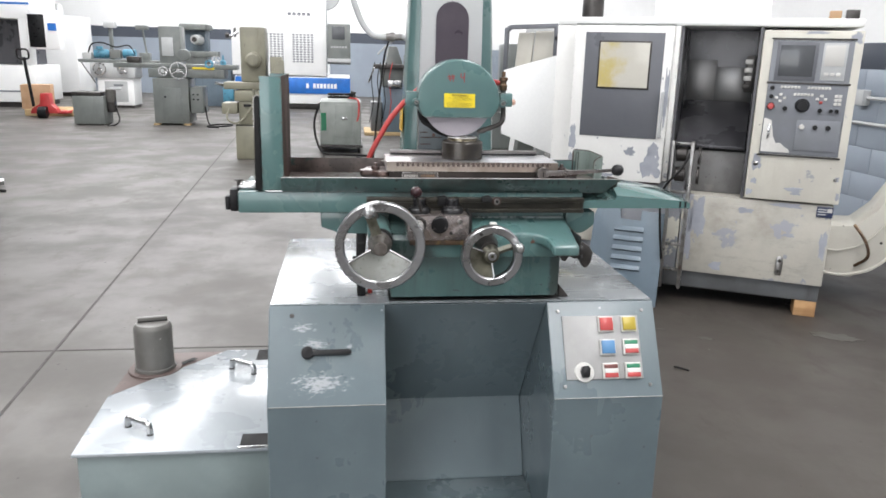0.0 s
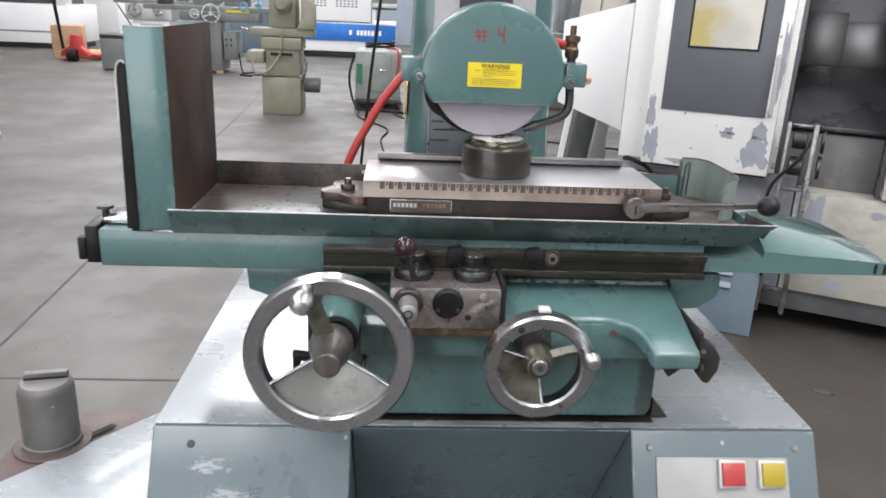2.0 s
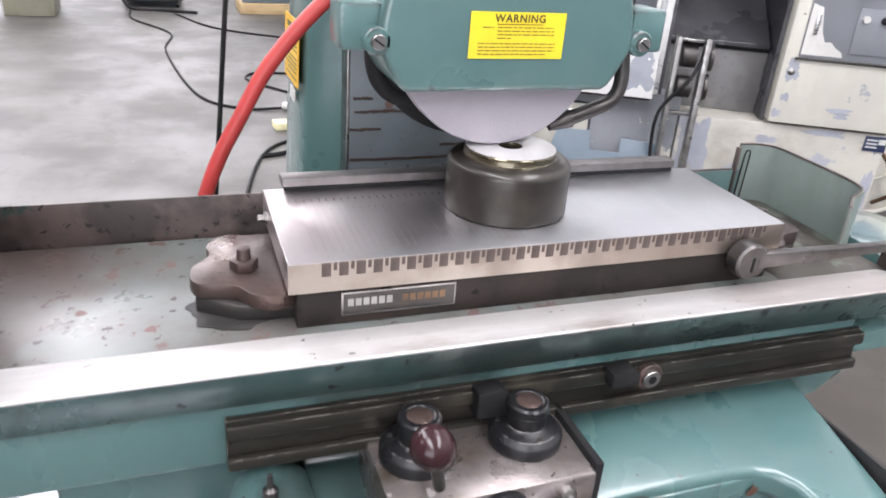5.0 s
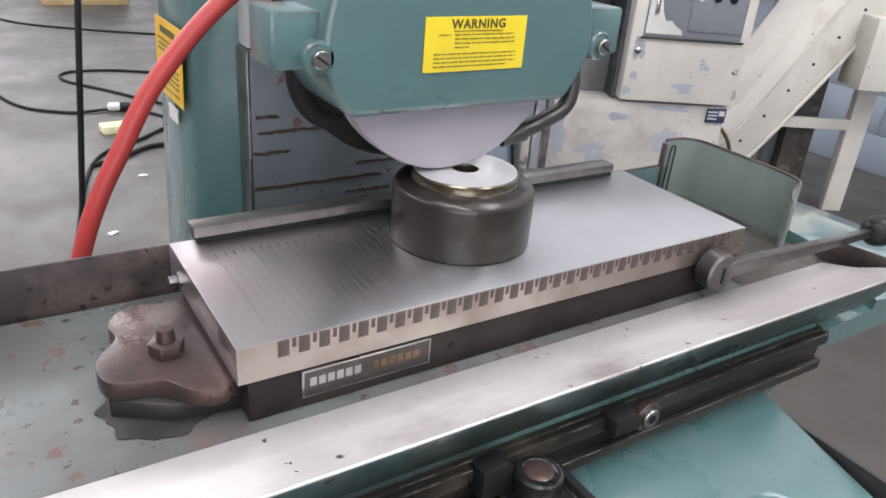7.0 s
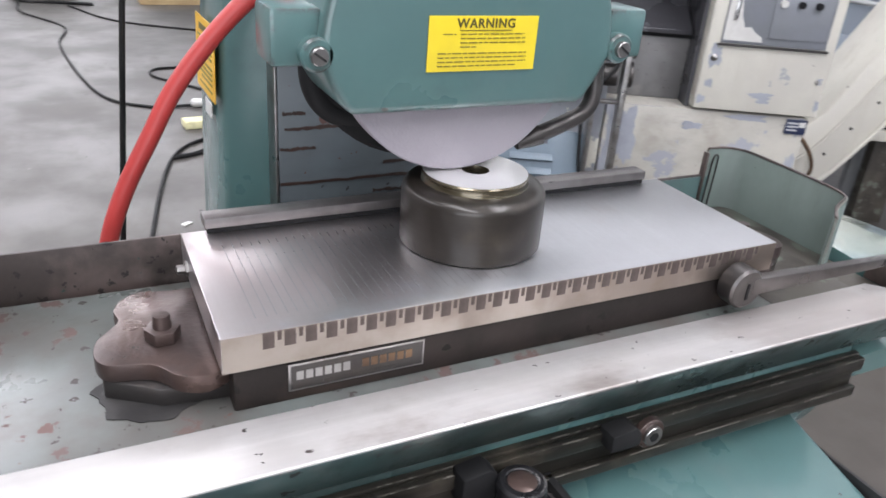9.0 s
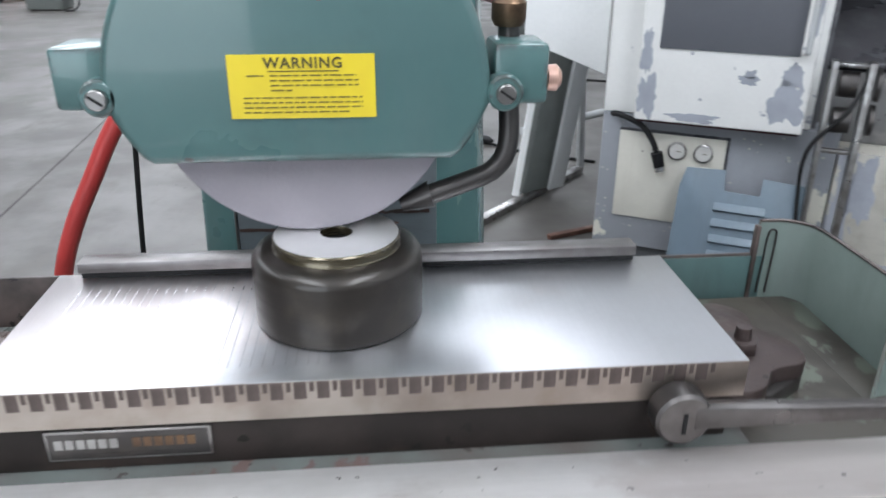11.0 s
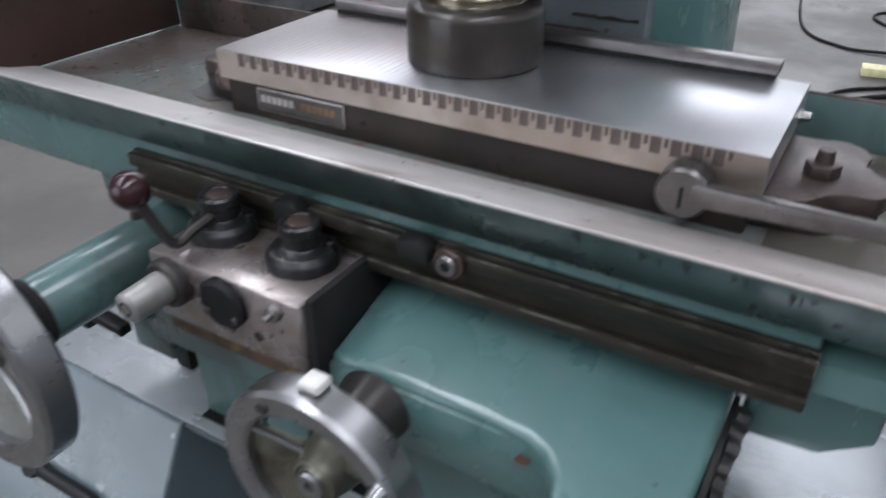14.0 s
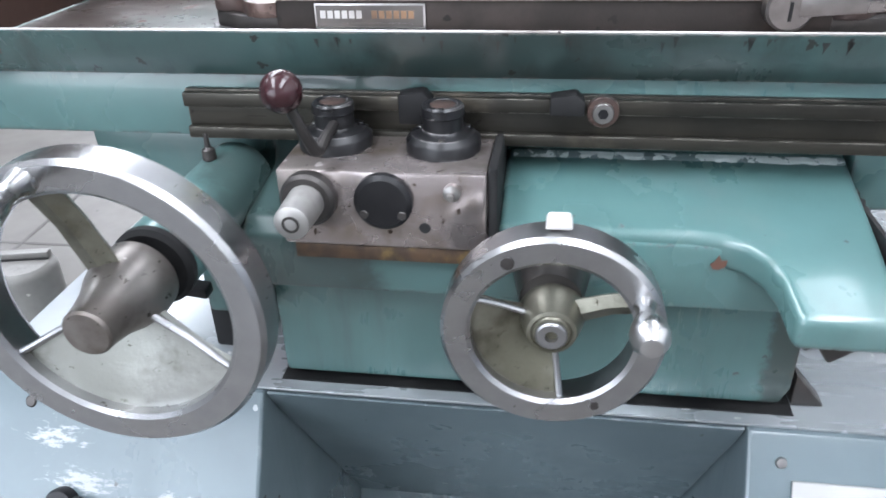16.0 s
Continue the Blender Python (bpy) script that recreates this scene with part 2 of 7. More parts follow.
        rgh = mixf(both.outputs[0], rgh, 0.6)
    if random:
        info = N.new("ShaderNodeObjectInfo")
        v = N.new("ShaderNodeHueSaturation")
        L.new(mixf(info.outputs["Random"], 1 - random, 1 + random), v.inputs["Value"])
        L.new(out, v.inputs["Color"])
        out = v.outputs[0]
    L.new(out, p.inputs["Base Color"])
    L.new(rgh, p.inputs["Roughness"])
    p.inputs["Metallic"].default_value = met
    p.inputs["Specular IOR Level"].default_value = spec
    p.inputs["Coat Weight"].default_value = coat
    p.inputs["Coat Roughness"].default_value = coat_rough
    if bump:
        b = N.new("ShaderNodeBump")
        b.inputs["Strength"].default_value, b.inputs["Distance"].default_value = bump, 0.0012
        L.new(height, b.inputs["Height"])
        L.new(b.outputs[0], p.inputs["Normal"])
    return m


TEAL = mat("teal machine paint", (0.077, 0.15, 0.145), (0.064, 0.126, 0.122), 0.3, scale=5, bump=0.06, fine=160, chips=(0.045, 0.05, 0.046), chip_scale=26, chip_at=0.7, stain=(0.045, 0.078, 0.072), stain_scale=9, stain_at=0.57, coat=0.5, coat_rough=0.08, streak=(0.1, 0.15, 0.145), streak_dir=(9, 9, 3), specks=(((0.035, 0.035, 0.032), 70, 0.14, 0.07), ((0.3, 0.33, 0.32), 50, 0.1, 0.04)), edge=((0.045, 0.042, 0.037), 0.006, 0.6), soil_or_light=((0.02, 0.023, 0.021), (-0.15, 0.03), (0.085, 0.11), 0.65))
TEAL_WORN = mat("worn teal tray paint", (0.12, 0.134, 0.126), (0.08, 0.076, 0.069), 0.36, scale=9, bump=0.2, fine=120, chips=(0.1, 0.066, 0.058), chip_scale=26, chip_at=0.605, stain=(0.078, 0.06, 0.052), stain_scale=6, stain_at=0.45, specks=(((0.04, 0.032, 0.029), 110, 0.32, 0.4), ((0.11, 0.062, 0.053), 60, 0.32, 0.1)), edge=((0.06, 0.045, 0.04), 0.004, 0.7), soil_or_light=((0.07, 0.047, 0.04), (-0.5, 0.26), (0.16, 0.22), 0.8))
RUST = mat("rust stained sheet", (0.085, 0.064, 0.057), (0.03, 0.024, 0.021), 0.46, 0.1, scale=19, bump=0.35, fine=220, chips=(0.025, 0.05, 0.043), chip_scale=19, chip_at=0.6, stain=(0.19, 0.155, 0.142), stain_scale=15, stain_at=0.5, specks=(((0.015, 0.012, 0.011), 120, 0.36, 0.5),))
SIDEBROWN = mat("dark rust brown sheet", (0.048, 0.028, 0.022), (0.028, 0.021, 0.018), 0.7, 0.0, spec=0.2, scale=7, bump=0.2, stain=(0.1, 0.058, 0.042), stain_scale=12, stain_at=0.57, chips=(0.03, 0.05, 0.048), chip_scale=9, chip_at=0.66, specks=(((0.02, 0.016, 0.014), 80, 0.28, 0.3),))
TEAL_KNEE = mat("teal paint with an oily dark patch", (0.077, 0.15, 0.145), (0.064, 0.126, 0.122), 0.3, scale=5, bump=0.06, fine=160, chips=(0.045, 0.05, 0.046), chip_scale=26, chip_at=0.7, stain=(0.05, 0.088, 0.082), stain_scale=6, stain_at=0.55, coat=0.5, coat_rough=0.08, streak=(0.05, 0.08, 0.076), streak_dir=(22, 22, 3), specks=(((0.035, 0.035, 0.032), 70, 0.14, 0.07),), edge=((0.045, 0.042, 0.037), 0.006, 0.6), soil_or_light=((0.024, 0.025, 0.021), (0.252, 0.02), (0.024, 0.05), 0.75))
BACKTEAL = mat("dull teal tray wall paint", (0.075, 0.125, 0.12), (0.06, 0.1, 0.097), 0.42, scale=6, bump=0.08, fine=140, stain=(0.045, 0.062, 0.058), stain_scale=8, stain_at=0.55, streak=(0.05, 0.068, 0.064), streak_dir=(16, 16, 4), specks=(((0.05, 0.032, 0.026), 60, 0.2, 0.15),))
TEAL_GLOSS = mat("polished teal cover paint", (0.085, 0.16, 0.154), (0.07, 0.136, 0.131), 0.2, scale=5, bump=0.03, fine=160, coat=1.0, coat_rough=0.12, stain=(0.06, 0.1, 0.094), stain_scale=8, stain_at=0.57, specks=(((0.035, 0.035, 0.032), 60, 0.14, 0.07),), edge=((0.045, 0.042, 0.037), 0.004, 0.5))
SLATE = mat("blue grey cabinet paint", (0.105, 0.137, 0.15), (0.088, 0.116, 0.128), 0.3, scale=4, bump=0.05, fine=140, chips=(0.25, 0.28, 0.29), chip_scale=13, chip_at=0.78, spread=0.06, coat=0.3, streak=(0.104, 0.133, 0.145), streak_dir=(14, 14, 1.6), specks=(((0.34, 0.36, 0.37), 30, 0.14, 0.1), ((0.05, 0.05, 0.05), 36, 0.12, 0.12)), edge=((0.27, 0.29, 0.3), 0.003, 0.45))
BARE = (0.33, 0.345, 0.355)
SLATE_RUBBED = mat("blue grey cabinet paint rubbed round the lever", (0.105, 0.137, 0.15), (0.088, 0.116, 0.128), 0.3, scale=4, bump=0.05, fine=140, spread=0.06, coat=0.3, streak=(0.104, 0.133, 0.145), streak_dir=(14, 14, 1.6), specks=(((0.34, 0.36, 0.37), 30, 0.14, 0.1), ((0.05, 0.05, 0.05), 36, 0.12, 0.12)), edge=((0.27, 0.29, 0.3), 0.003, 0.45),
                   scuffs=((BARE, (-0.405, 0.552), (0.06, 0.024), 0.13), (BARE, (-0.375, 0.519), (0.07, 0.018), 0.15), (BARE, (-0.365, 0.432), (0.11, 0.036), 0.17), (BARE, (-0.29, 0.512), (0.03, 0.01), 0.13)))
# paler than the fronts: the top's sheen is put into the base colour
SLATE_TOP = mat("scuffed cabinet top, sheen in its colour", (0.34, 0.365, 0.378), (0.27, 0.29, 0.303), 0.26, scale=6, bump=0.04, fine=150, chips=(0.55, 0.555, 0.55), chip_scale=24, chip_at=0.66, grain=(3, 90, 20), grain_bump=0.0, grain_mix=0.06, spread=0.07, coat=0.5, metal=0.45, stain=(0.16, 0.16, 0.16), stain_scale=9, stain_at=0.62)
LIDGREY = mat("pale grey tank lid paint", (0.34, 0.37, 0.39), (0.3, 0.325, 0.345), 0.25, scale=5, bump=0.04, coat=0.3, chips=(0.2, 0.2, 0.2), chip_scale=16, chip_at=0.74, streak=(0.3, 0.32, 0.33), streak_dir=(3, 8, 8), specks=(((0.12, 0.11, 0.1), 30, 0.14, 0.12),))
TANKGREY = mat("grey green tank paint", (0.22, 0.265, 0.265), (0.19, 0.23, 0.23), 0.42, scale=5, bump=0.06)
PRIMER = mat("red brown primer", (0.105, 0.07, 0.06), (0.08, 0.056, 0.05), 0.55, scale=8, specks=(((0.04, 0.03, 0.028), 60, 0.3, 0.3),))
MOTORGREY = mat("grey brown motor paint", (0.12, 0.116, 0.107), (0.09, 0.087, 0.08), 0.42, scale=10, bump=0.1, streak=(0.05, 0.045, 0.04), specks=(((0.25, 0.24, 0.22), 50, 0.2, 0.2),))
# warm patch at the left end is a reflection painted into the steel
GROUND = mat("ground steel", (0.59, 0.595, 0.612), (0.53, 0.532, 0.548), 0.33, 1.0, scale=5, bump=0.0, fine=200, stain=(0.52, 0.46, 0.44), stain_scale=5, stain_at=0.6, grain=(420, 6, 6), grain_bump=0.0, grain_mix=0.07, spread=0.04, soil_or_light=((0.52, 0.42, 0.39), (-0.23, 0.02), (0.2, 0.14), 0.4))
FACE = mat("freshly ground workpiece face", (0.85, 0.845, 0.835), (0.78, 0.77, 0.755), 0.3, 0.65, scale=12, bump=0.0, stain=(0.5, 0.42, 0.34), stain_scale=16, stain_at=0.6, spread=0.03)
LIPSTEEL = mat("bare worn steel sheet", (0.7, 0.68, 0.665), (0.58, 0.56, 0.54), 0.36, 0.48, scale=9, bump=0.05, fine=200, stain=(0.2, 0.15, 0.125), stain_scale=7, stain_at=0.56, grain=(5, 60, 60), grain_bump=0.04, grain_mix=0.25, chips=(0.06, 0.045, 0.04), chip_scale=30, chip_at=0.69, specks=(((0.05, 0.038, 0.034), 90, 0.2, 0.22),), soil_or_light=((0.26, 0.19, 0.165), (0.24, 0.05), (0.12, 0.12), 0.35))
STEEL = mat("worn bare steel", (0.36, 0.35, 0.34), (0.24, 0.23, 0.22), 0.36, 1.0, scale=18, bump=0.08, fine=220, stain=(0.15, 0.115, 0.095), stain_scale=14, stain_at=0.55)
DARKSTEEL = mat("dark oiled steel", (0.075, 0.07, 0.067), (0.052, 0.048, 0.046), 0.4, 0.75, scale=14, bump=0.12, fine=200, stain=(0.13, 0.105, 0.09), stain_scale=12, stain_at=0.58)
IRON = mat("brown cast iron", (0.1, 0.067, 0.057), (0.056, 0.043, 0.041), 0.32, 0.5, scale=12, bump=0.3, fine=240, stain=(0.17, 0.118, 0.1), stain_scale=14, stain_at=0.57, specks=(((0.03, 0.025, 0.023), 130, 0.28, 0.3),))
WORKSTEEL = mat("dark turned workpiece steel", (0.031, 0.026, 0.021), (0.022, 0.018, 0.015), 0.38, 0.5, scale=12, bump=0.1, fine=240, stain=(0.06, 0.048, 0.034), stain_scale=10, stain_at=0.57, grain=(8, 8, 240), grain_bump=0.06, grain_mix=0.25, coat=0.4, coat_rough=0.15)
OILSTEEL = mat("oil-wet turned steel", (0.13, 0.11, 0.07), (0.08, 0.066, 0.04), 0.24, 0.8, scale=18, bump=0.1, fine=240, grain=(8, 8, 260), grain_bump=0.08, grain_mix=0.3, coat=0.6, coat_rough=0.08)
# pale edge tone: rubbed steel together with the grooves' highlights, painted on
RAIL = mat("oily brown rail steel", (0.052, 0.048, 0.039), (0.026, 0.025, 0.021), 0.34, 0.6, spec=0.4, scale=9, bump=0.15, grain=(6, 160, 160), stain=(0.13, 0.112, 0.085), stain_scale=12, stain_at=0.57, specks=(((0.015, 0.013, 0.012), 60, 0.3, 0.3), ((0.1, 0.062, 0.036), 60, 0.2, 0.12)), edge=((0.24, 0.225, 0.195), 0.0016, 0.6))
VALVE = mat("stained steel valve block", (0.38, 0.335, 0.325), (0.2, 0.175, 0.16), 0.3, 0.8, scale=16, bump=0.12, fine=220, stain=(0.12, 0.085, 0.04), stain_scale=17, stain_at=0.49, specks=(((0.46, 0.42, 0.41), 45, 0.3, 0.2), ((0.05, 0.036, 0.026), 150, 0.32, 0.3),))
RUSTBROWN = mat("rusty brown plate", (0.14, 0.068, 0.046), (0.085, 0.046, 0.034), 0.58, 0.2, scale=20, bump=0.3, stain=(0.2, 0.125, 0.08), stain_scale=30, stain_at=0.58)
CHROME = mat("polished bright metal", (0.56, 0.56, 0.56), (0.5, 0.5, 0.5), 0.26, 1.0, scale=20, bump=0.03, spread=0.05)
RIM = mat("turned handwheel rim", (0.4, 0.4, 0.405), (0.31, 0.31, 0.315), 0.31, 1.0, scale=14, bump=0.06, fine=260, stain=(0.21, 0.2, 0.2), stain_scale=13, stain_at=0.57, specks=(((0.12, 0.11, 0.1), 120, 0.2, 0.25),))
WEB = mat("cast aluminium web", (0.4, 0.405, 0.385), (0.28, 0.285, 0.26), 0.44, 0.8, scale=11, bump=0.25, fine=260, stain=(0.07, 0.066, 0.042), stain_scale=15, stain_at=0.49, specks=(((0.08, 0.075, 0.055), 190, 0.26, 0.3),))
BRASS = mat("brown brass fitting", (0.2, 0.13, 0.08), (0.12, 0.08, 0.055), 0.4, 0.9, scale=30, stain=(0.06, 0.045, 0.035), stain_scale=40, stain_at=0.5)
COPPER = mat("pale copper knob", (0.62, 0.4, 0.32), (0.55, 0.34, 0.27), 0.42, 0.5, scale=30)
BLACK = mat("black plastic", (0.007, 0.007, 0.008), (0.012, 0.012, 0.013), 0.36, scale=20, bump=0.04, spec=0.25)
BLACKMATT = mat("matt black rubber", (0.012, 0.012, 0.0125), (0.019, 0.019, 0.019), 0.6, scale=20, spec=0.15)
MAROON = mat("dark maroon knob", (0.03, 0.011, 0.013), (0.022, 0.009, 0.011), 0.2, scale=20, bump=0.02, spec=0.4)
# pale edge colour holds the worn rim and its highlight ring
KNOBBLACK = mat("black knob, worn and highlit on its edges", (0.009, 0.009, 0.01), (0.014, 0.014, 0.015), 0.34, scale=20, bump=0.04, spec=0.35, edge=((0.2, 0.19, 0.185), 0.0018, 0.5))
REDHOSE = mat("red rubber hose", (0.44, 0.045, 0.04), (0.36, 0.04, 0.036), 0.36, scale=9, bump=0.05)
STONE = mat("grey purple grinding stone", (0.3, 0.275, 0.3), (0.26, 0.24, 0.265), 0.85, scale=9, bump=0.4, fine=420)
YELLOW = mat("yellow label", (0.7, 0.55, 0.025), (0.63, 0.49, 0.025), 0.4, scale=12, bump=0.0)
ORANGE = mat("orange yellow label", (0.72, 0.42, 0.03), (0.66, 0.38, 0.03), 0.45, scale=12, bump=0.0)
INK = mat("label ink", (0.09, 0.075, 0.015), None, 0.5, bump=0.0)
PRINT = mat("faded olive label print", (0.2, 0.165, 0.02), None, 0.5, bump=0.0)
REDPAINT = mat("red marker paint", (0.24, 0.025, 0.025), None, 0.5, bump=0.0)
PANELWHITE = mat("off white panel", (0.32, 0.317, 0.31), (0.275, 0.272, 0.265), 0.4, scale=9, bump=0.03, specks=(((0.2, 0.19, 0.18), 60, 0.12, 0.12),))
BTN_RED = mat("red button", (0.4, 0.043, 0.04), None, 0.42, bump=0.0, coat=0.2)
BTN_DARK = mat("dark brown red button", (0.13, 0.04, 0.035), None, 0.42, bump=0.0, coat=0.2)
BTN_YEL = mat("yellow button", (0.36, 0.27, 0.02), None, 0.42, bump=0.0, coat=0.2)
BTN_BLUE = mat("blue button", (0.06, 0.18, 0.35), None, 0.42, bump=0.0, coat=0.2)
BTN_GREEN = mat("green button", (0.02, 0.16, 0.08), None, 0.22, bump=0.0, coat=0.3)
BTN_WHITE = mat("white button", (0.6, 0.59, 0.56), None, 0.28, bump=0.0, coat=0.2)
CREAM = mat("flaking cream paint", (0.47, 0.45, 0.395), (0.39, 0.374, 0.33), 0.42, scale=3, bump=0.12, fine=90, chips=(0.3, 0.31, 0.34), chip_scale=4.5, chip_at=0.552, streak=(0.3, 0.285, 0.255), streak_dir=(9, 9, 24), stain=(0.27, 0.245, 0.205), stain_scale=4, stain_at=0.55, specks=(((0.2, 0.17, 0.15), 50, 0.26, 0.2), ((0.29, 0.3, 0.33), 17, 0.22, 0.22)), edge=((0.27, 0.27, 0.28), 0.008, 0.55))
CREAM_CLEAN = mat("cream machine paint", (0.6, 0.58, 0.51), (0.52, 0.5, 0.445), 0.4, scale=3, bump=0.06, chips=(0.33, 0.335, 0.35), chip_scale=5, chip_at=0.65, stain=(0.4, 0.365, 0.3), stain_scale=5, stain_at=0.58, specks=(((0.25, 0.235, 0.21), 30, 0.2, 0.1),), streak=(0.5, 0.475, 0.41))
PRIMERGREY = mat("grey primer with paint remains", (0.29, 0.3, 0.325), (0.24, 0.25, 0.27), 0.5, scale=4, bump=0.1, chips=(0.62, 0.6, 0.52), chip_scale=5, chip_at=0.56, specks=(((0.5, 0.48, 0.42), 45, 0.3, 0.4), ((0.1, 0.1, 0.1), 40, 0.2, 0.2)))
WHITEPAINT = mat("white machine paint", (0.82, 0.815, 0.79), (0.75, 0.745, 0.72), 0.38, scale=2.5, bump=0.06, chips=(0.33, 0.345, 0.385), chip_scale=3.6, chip_at=0.635, specks=(((0.36, 0.37, 0.4), 24, 0.24, 0.22),), edge=((0.3, 0.3, 0.32), 0.006, 0.5))
WHITE = mat("plain white paint", (0.84, 0.845, 0.835), (0.8, 0.805, 0.8), 0.42, scale=2, bump=0.03)
DOORGREY = mat("dark grey door panel", (0.13, 0.135, 0.15), (0.115, 0.12, 0.135), 0.36, scale=3, bump=0.04)
DARKIN = mat("dark machine interior", (0.07, 0.069, 0.076), (0.1, 0.098, 0.106), 0.3, 0.3, scale=4, bump=0.04, streak=(0.16, 0.16, 0.17), streak_dir=(7, 7, 1))
SILLGREY = mat("grimy grey chamber sill", (0.17, 0.168, 0.166), (0.12, 0.116, 0.113), 0.5, scale=6, bump=0.1, stain=(0.3, 0.285, 0.265), stain_scale=7, stain_at=0.57, streak=(0.07, 0.066, 0.062), streak_dir=(9, 9, 2), specks=(((0.05, 0.046, 0.043), 60, 0.28, 0.3),))
DARKSHEET = mat("dark shiny cover sheet", (0.17, 0.167, 0.169), (0.23, 0.224, 0.22), 0.28, 0.7, scale=3, bump=0.05)
CTLGREY = mat("control panel grey", (0.19, 0.2, 0.225), (0.175, 0.185, 0.2), 0.45, scale=5, bump=0.03)
SCREEN = mat("dark screen glass", (0.085, 0.09, 0.097), None, 0.14, bump=0.0)
PALEBLUE = mat("slate blue machine panel", (0.135, 0.178, 0.218), (0.115, 0.152, 0.187), 0.42, scale=5, bump=0.05, chips=(0.1, 0.1, 0.1), chip_scale=14, chip_at=0.72, streak=(0.1, 0.125, 0.145))
WOOD = mat("raw timber", (0.5, 0.3, 0.14), (0.4, 0.22, 0.1), 0.65, scale=12, grain=(4, 60, 60))
PINE = mat("pale pallet wood", (0.52, 0.38, 0.2), (0.44, 0.31, 0.16), 0.65, scale=10, grain=(4, 60, 60))
CARD = mat("brown cardboard", (0.42, 0.27, 0.16), (0.36, 0.23, 0.13), 0.75, scale=5)
GREYPAINT = mat("grey machine paint", (0.165, 0.178, 0.168), (0.135, 0.147, 0.14), 0.42, scale=4, bump=0.05, streak=(0.09, 0.095, 0.09), streak_dir=(6, 6, 1.5), chips=(0.05, 0.05, 0.048), chip_scale=7, chip_at=0.68, edge=((0.07, 0.07, 0.065), 0.006, 0.5))
OLIVE = mat("olive grey machine paint", (0.235, 0.225, 0.165), (0.195, 0.187, 0.14), 0.42, scale=4, bump=0.06, streak=(0.12, 0.11, 0.08), streak_dir=(7, 7, 1.5), chips=(0.06, 0.055, 0.045), chip_scale=9, chip_at=0.68, edge=((0.08, 0.075, 0.06), 0.006, 0.5))
LIGHTGREY = mat("light grey paint", (0.45, 0.46, 0.46), (0.4, 0.41, 0.41), 0.42, scale=4, bump=0.04)
BLUEMOTOR = mat("bright blue paint", (0.075, 0.26, 0.37), (0.06, 0.2, 0.29), 0.4, scale=8, chips=(0.05, 0.07, 0.09), chip_scale=16, chip_at=0.6)
STRIPEBLUE = mat("strong blue stripe", (0.02, 0.16, 0.55), None, 0.4, bump=0.0)
REDPAINTED = mat("red truck paint", (0.42, 0.03, 0.03), (0.34, 0.025, 0.025), 0.4, scale=8)
BASEGREY = mat("mid grey plinth paint", (0.12, 0.125, 0.13), (0.085, 0.088, 0.09), 0.45, scale=5, bump=0.05, streak=(0.05, 0.048, 0.045), streak_dir=(8, 8, 2))
WALLWHITE = mat("white painted wall", (0.82, 0.825, 0.82), (0.77, 0.775, 0.77), 0.7, scale=0.8, bump=0.1, fine=30)
WALLBLUE = mat("pale blue painted block", (0.265, 0.305, 0.355), (0.24, 0.275, 0.32), 0.5, scale=1.5, bump=0.25, fine=55, random=0.04)
WALLBAND = mat("dark blue painted band", (0.05, 0.06, 0.08), (0.06, 0.07, 0.09), 0.6, scale=1.5, bump=0.2, fine=55)
MORTAR = mat("painted mortar joint", (0.25, 0.29, 0.34), None, 0.7, scale=3)
ROOFSHEET = mat("white roof sheet", (0.8, 0.805, 0.81), (0.75, 0.755, 0.76), 0.6, scale=0.6, bump=0.0)
# right-hand patch: brown stains plus shade beside the turning centre, put into the colour
CONCRETE = mat("worn concrete floor", (0.09, 0.084, 0.076), (0.062, 0.057, 0.051), 0.5, scale=1.7, bump=0.3, fine=60, streak=(0.11, 0.103, 0.093), streak_dir=(5, 2.4, 5), stain=(0.053, 0.047, 0.04), stain_scale=3.4, stain_at=0.6, chips=(0.135, 0.127, 0.115), chip_scale=9, chip_at=0.7, chip_rough=0.5, spread=0.1, specks=(((0.035, 0.032, 0.029), 22, 0.13, 0.16), ((0.17, 0.162, 0.15), 11, 0.07, 0.08)), soil_or_light=((0.034, 0.026, 0.02), (2.0, 0.6), (2.2, 2.2), 0.6))
JOINT = mat("floor joint filler", (0.06, 0.056, 0.052), None, 0.8, scale=9)
STAIN = mat("oil stain on concrete", (0.06, 0.055, 0.05), (0.085, 0.078, 0.07), 0.4, scale=14, bump=0.1)
YELLOWPAD = mat("pale yellow foam", (0.72, 0.68, 0.4), None, 0.8, scale=20)
INLAY = mat("brown worn pole inlay", (0.135, 0.106, 0.095), (0.075, 0.058, 0.052), 0.45, 0.5, scale=40, stain=(0.26, 0.225, 0.205), stain_scale=14, stain_at=0.57)
# grey for walls out of view, dark enough to cut the bounced light
DULLWALL = mat("grey painted sheet wall", (0.36, 0.365, 0.37), (0.31, 0.315, 0.32), 0.6, scale=0.8, bump=0.1, fine=30)
OILY = mat("black oily grime", (0.022, 0.021, 0.021), (0.035, 0.033, 0.032), 0.4, scale=30, bump=0.3)
CHIPWHITE = mat("pale chipped filler edge", (0.42, 0.47, 0.46), (0.3, 0.34, 0.33), 0.5, scale=60, chips=(0.07, 0.1, 0.1), chip_scale=70, chip_at=0.5)
SATIN = mat("satin steel", (0.38, 0.37, 0.355), (0.3, 0.29, 0.275), 0.5, 0.8, scale=30, bump=0.08, fine=300, stain=(0.19, 0.17, 0.15), stain_scale=40, stain_at=0.57)
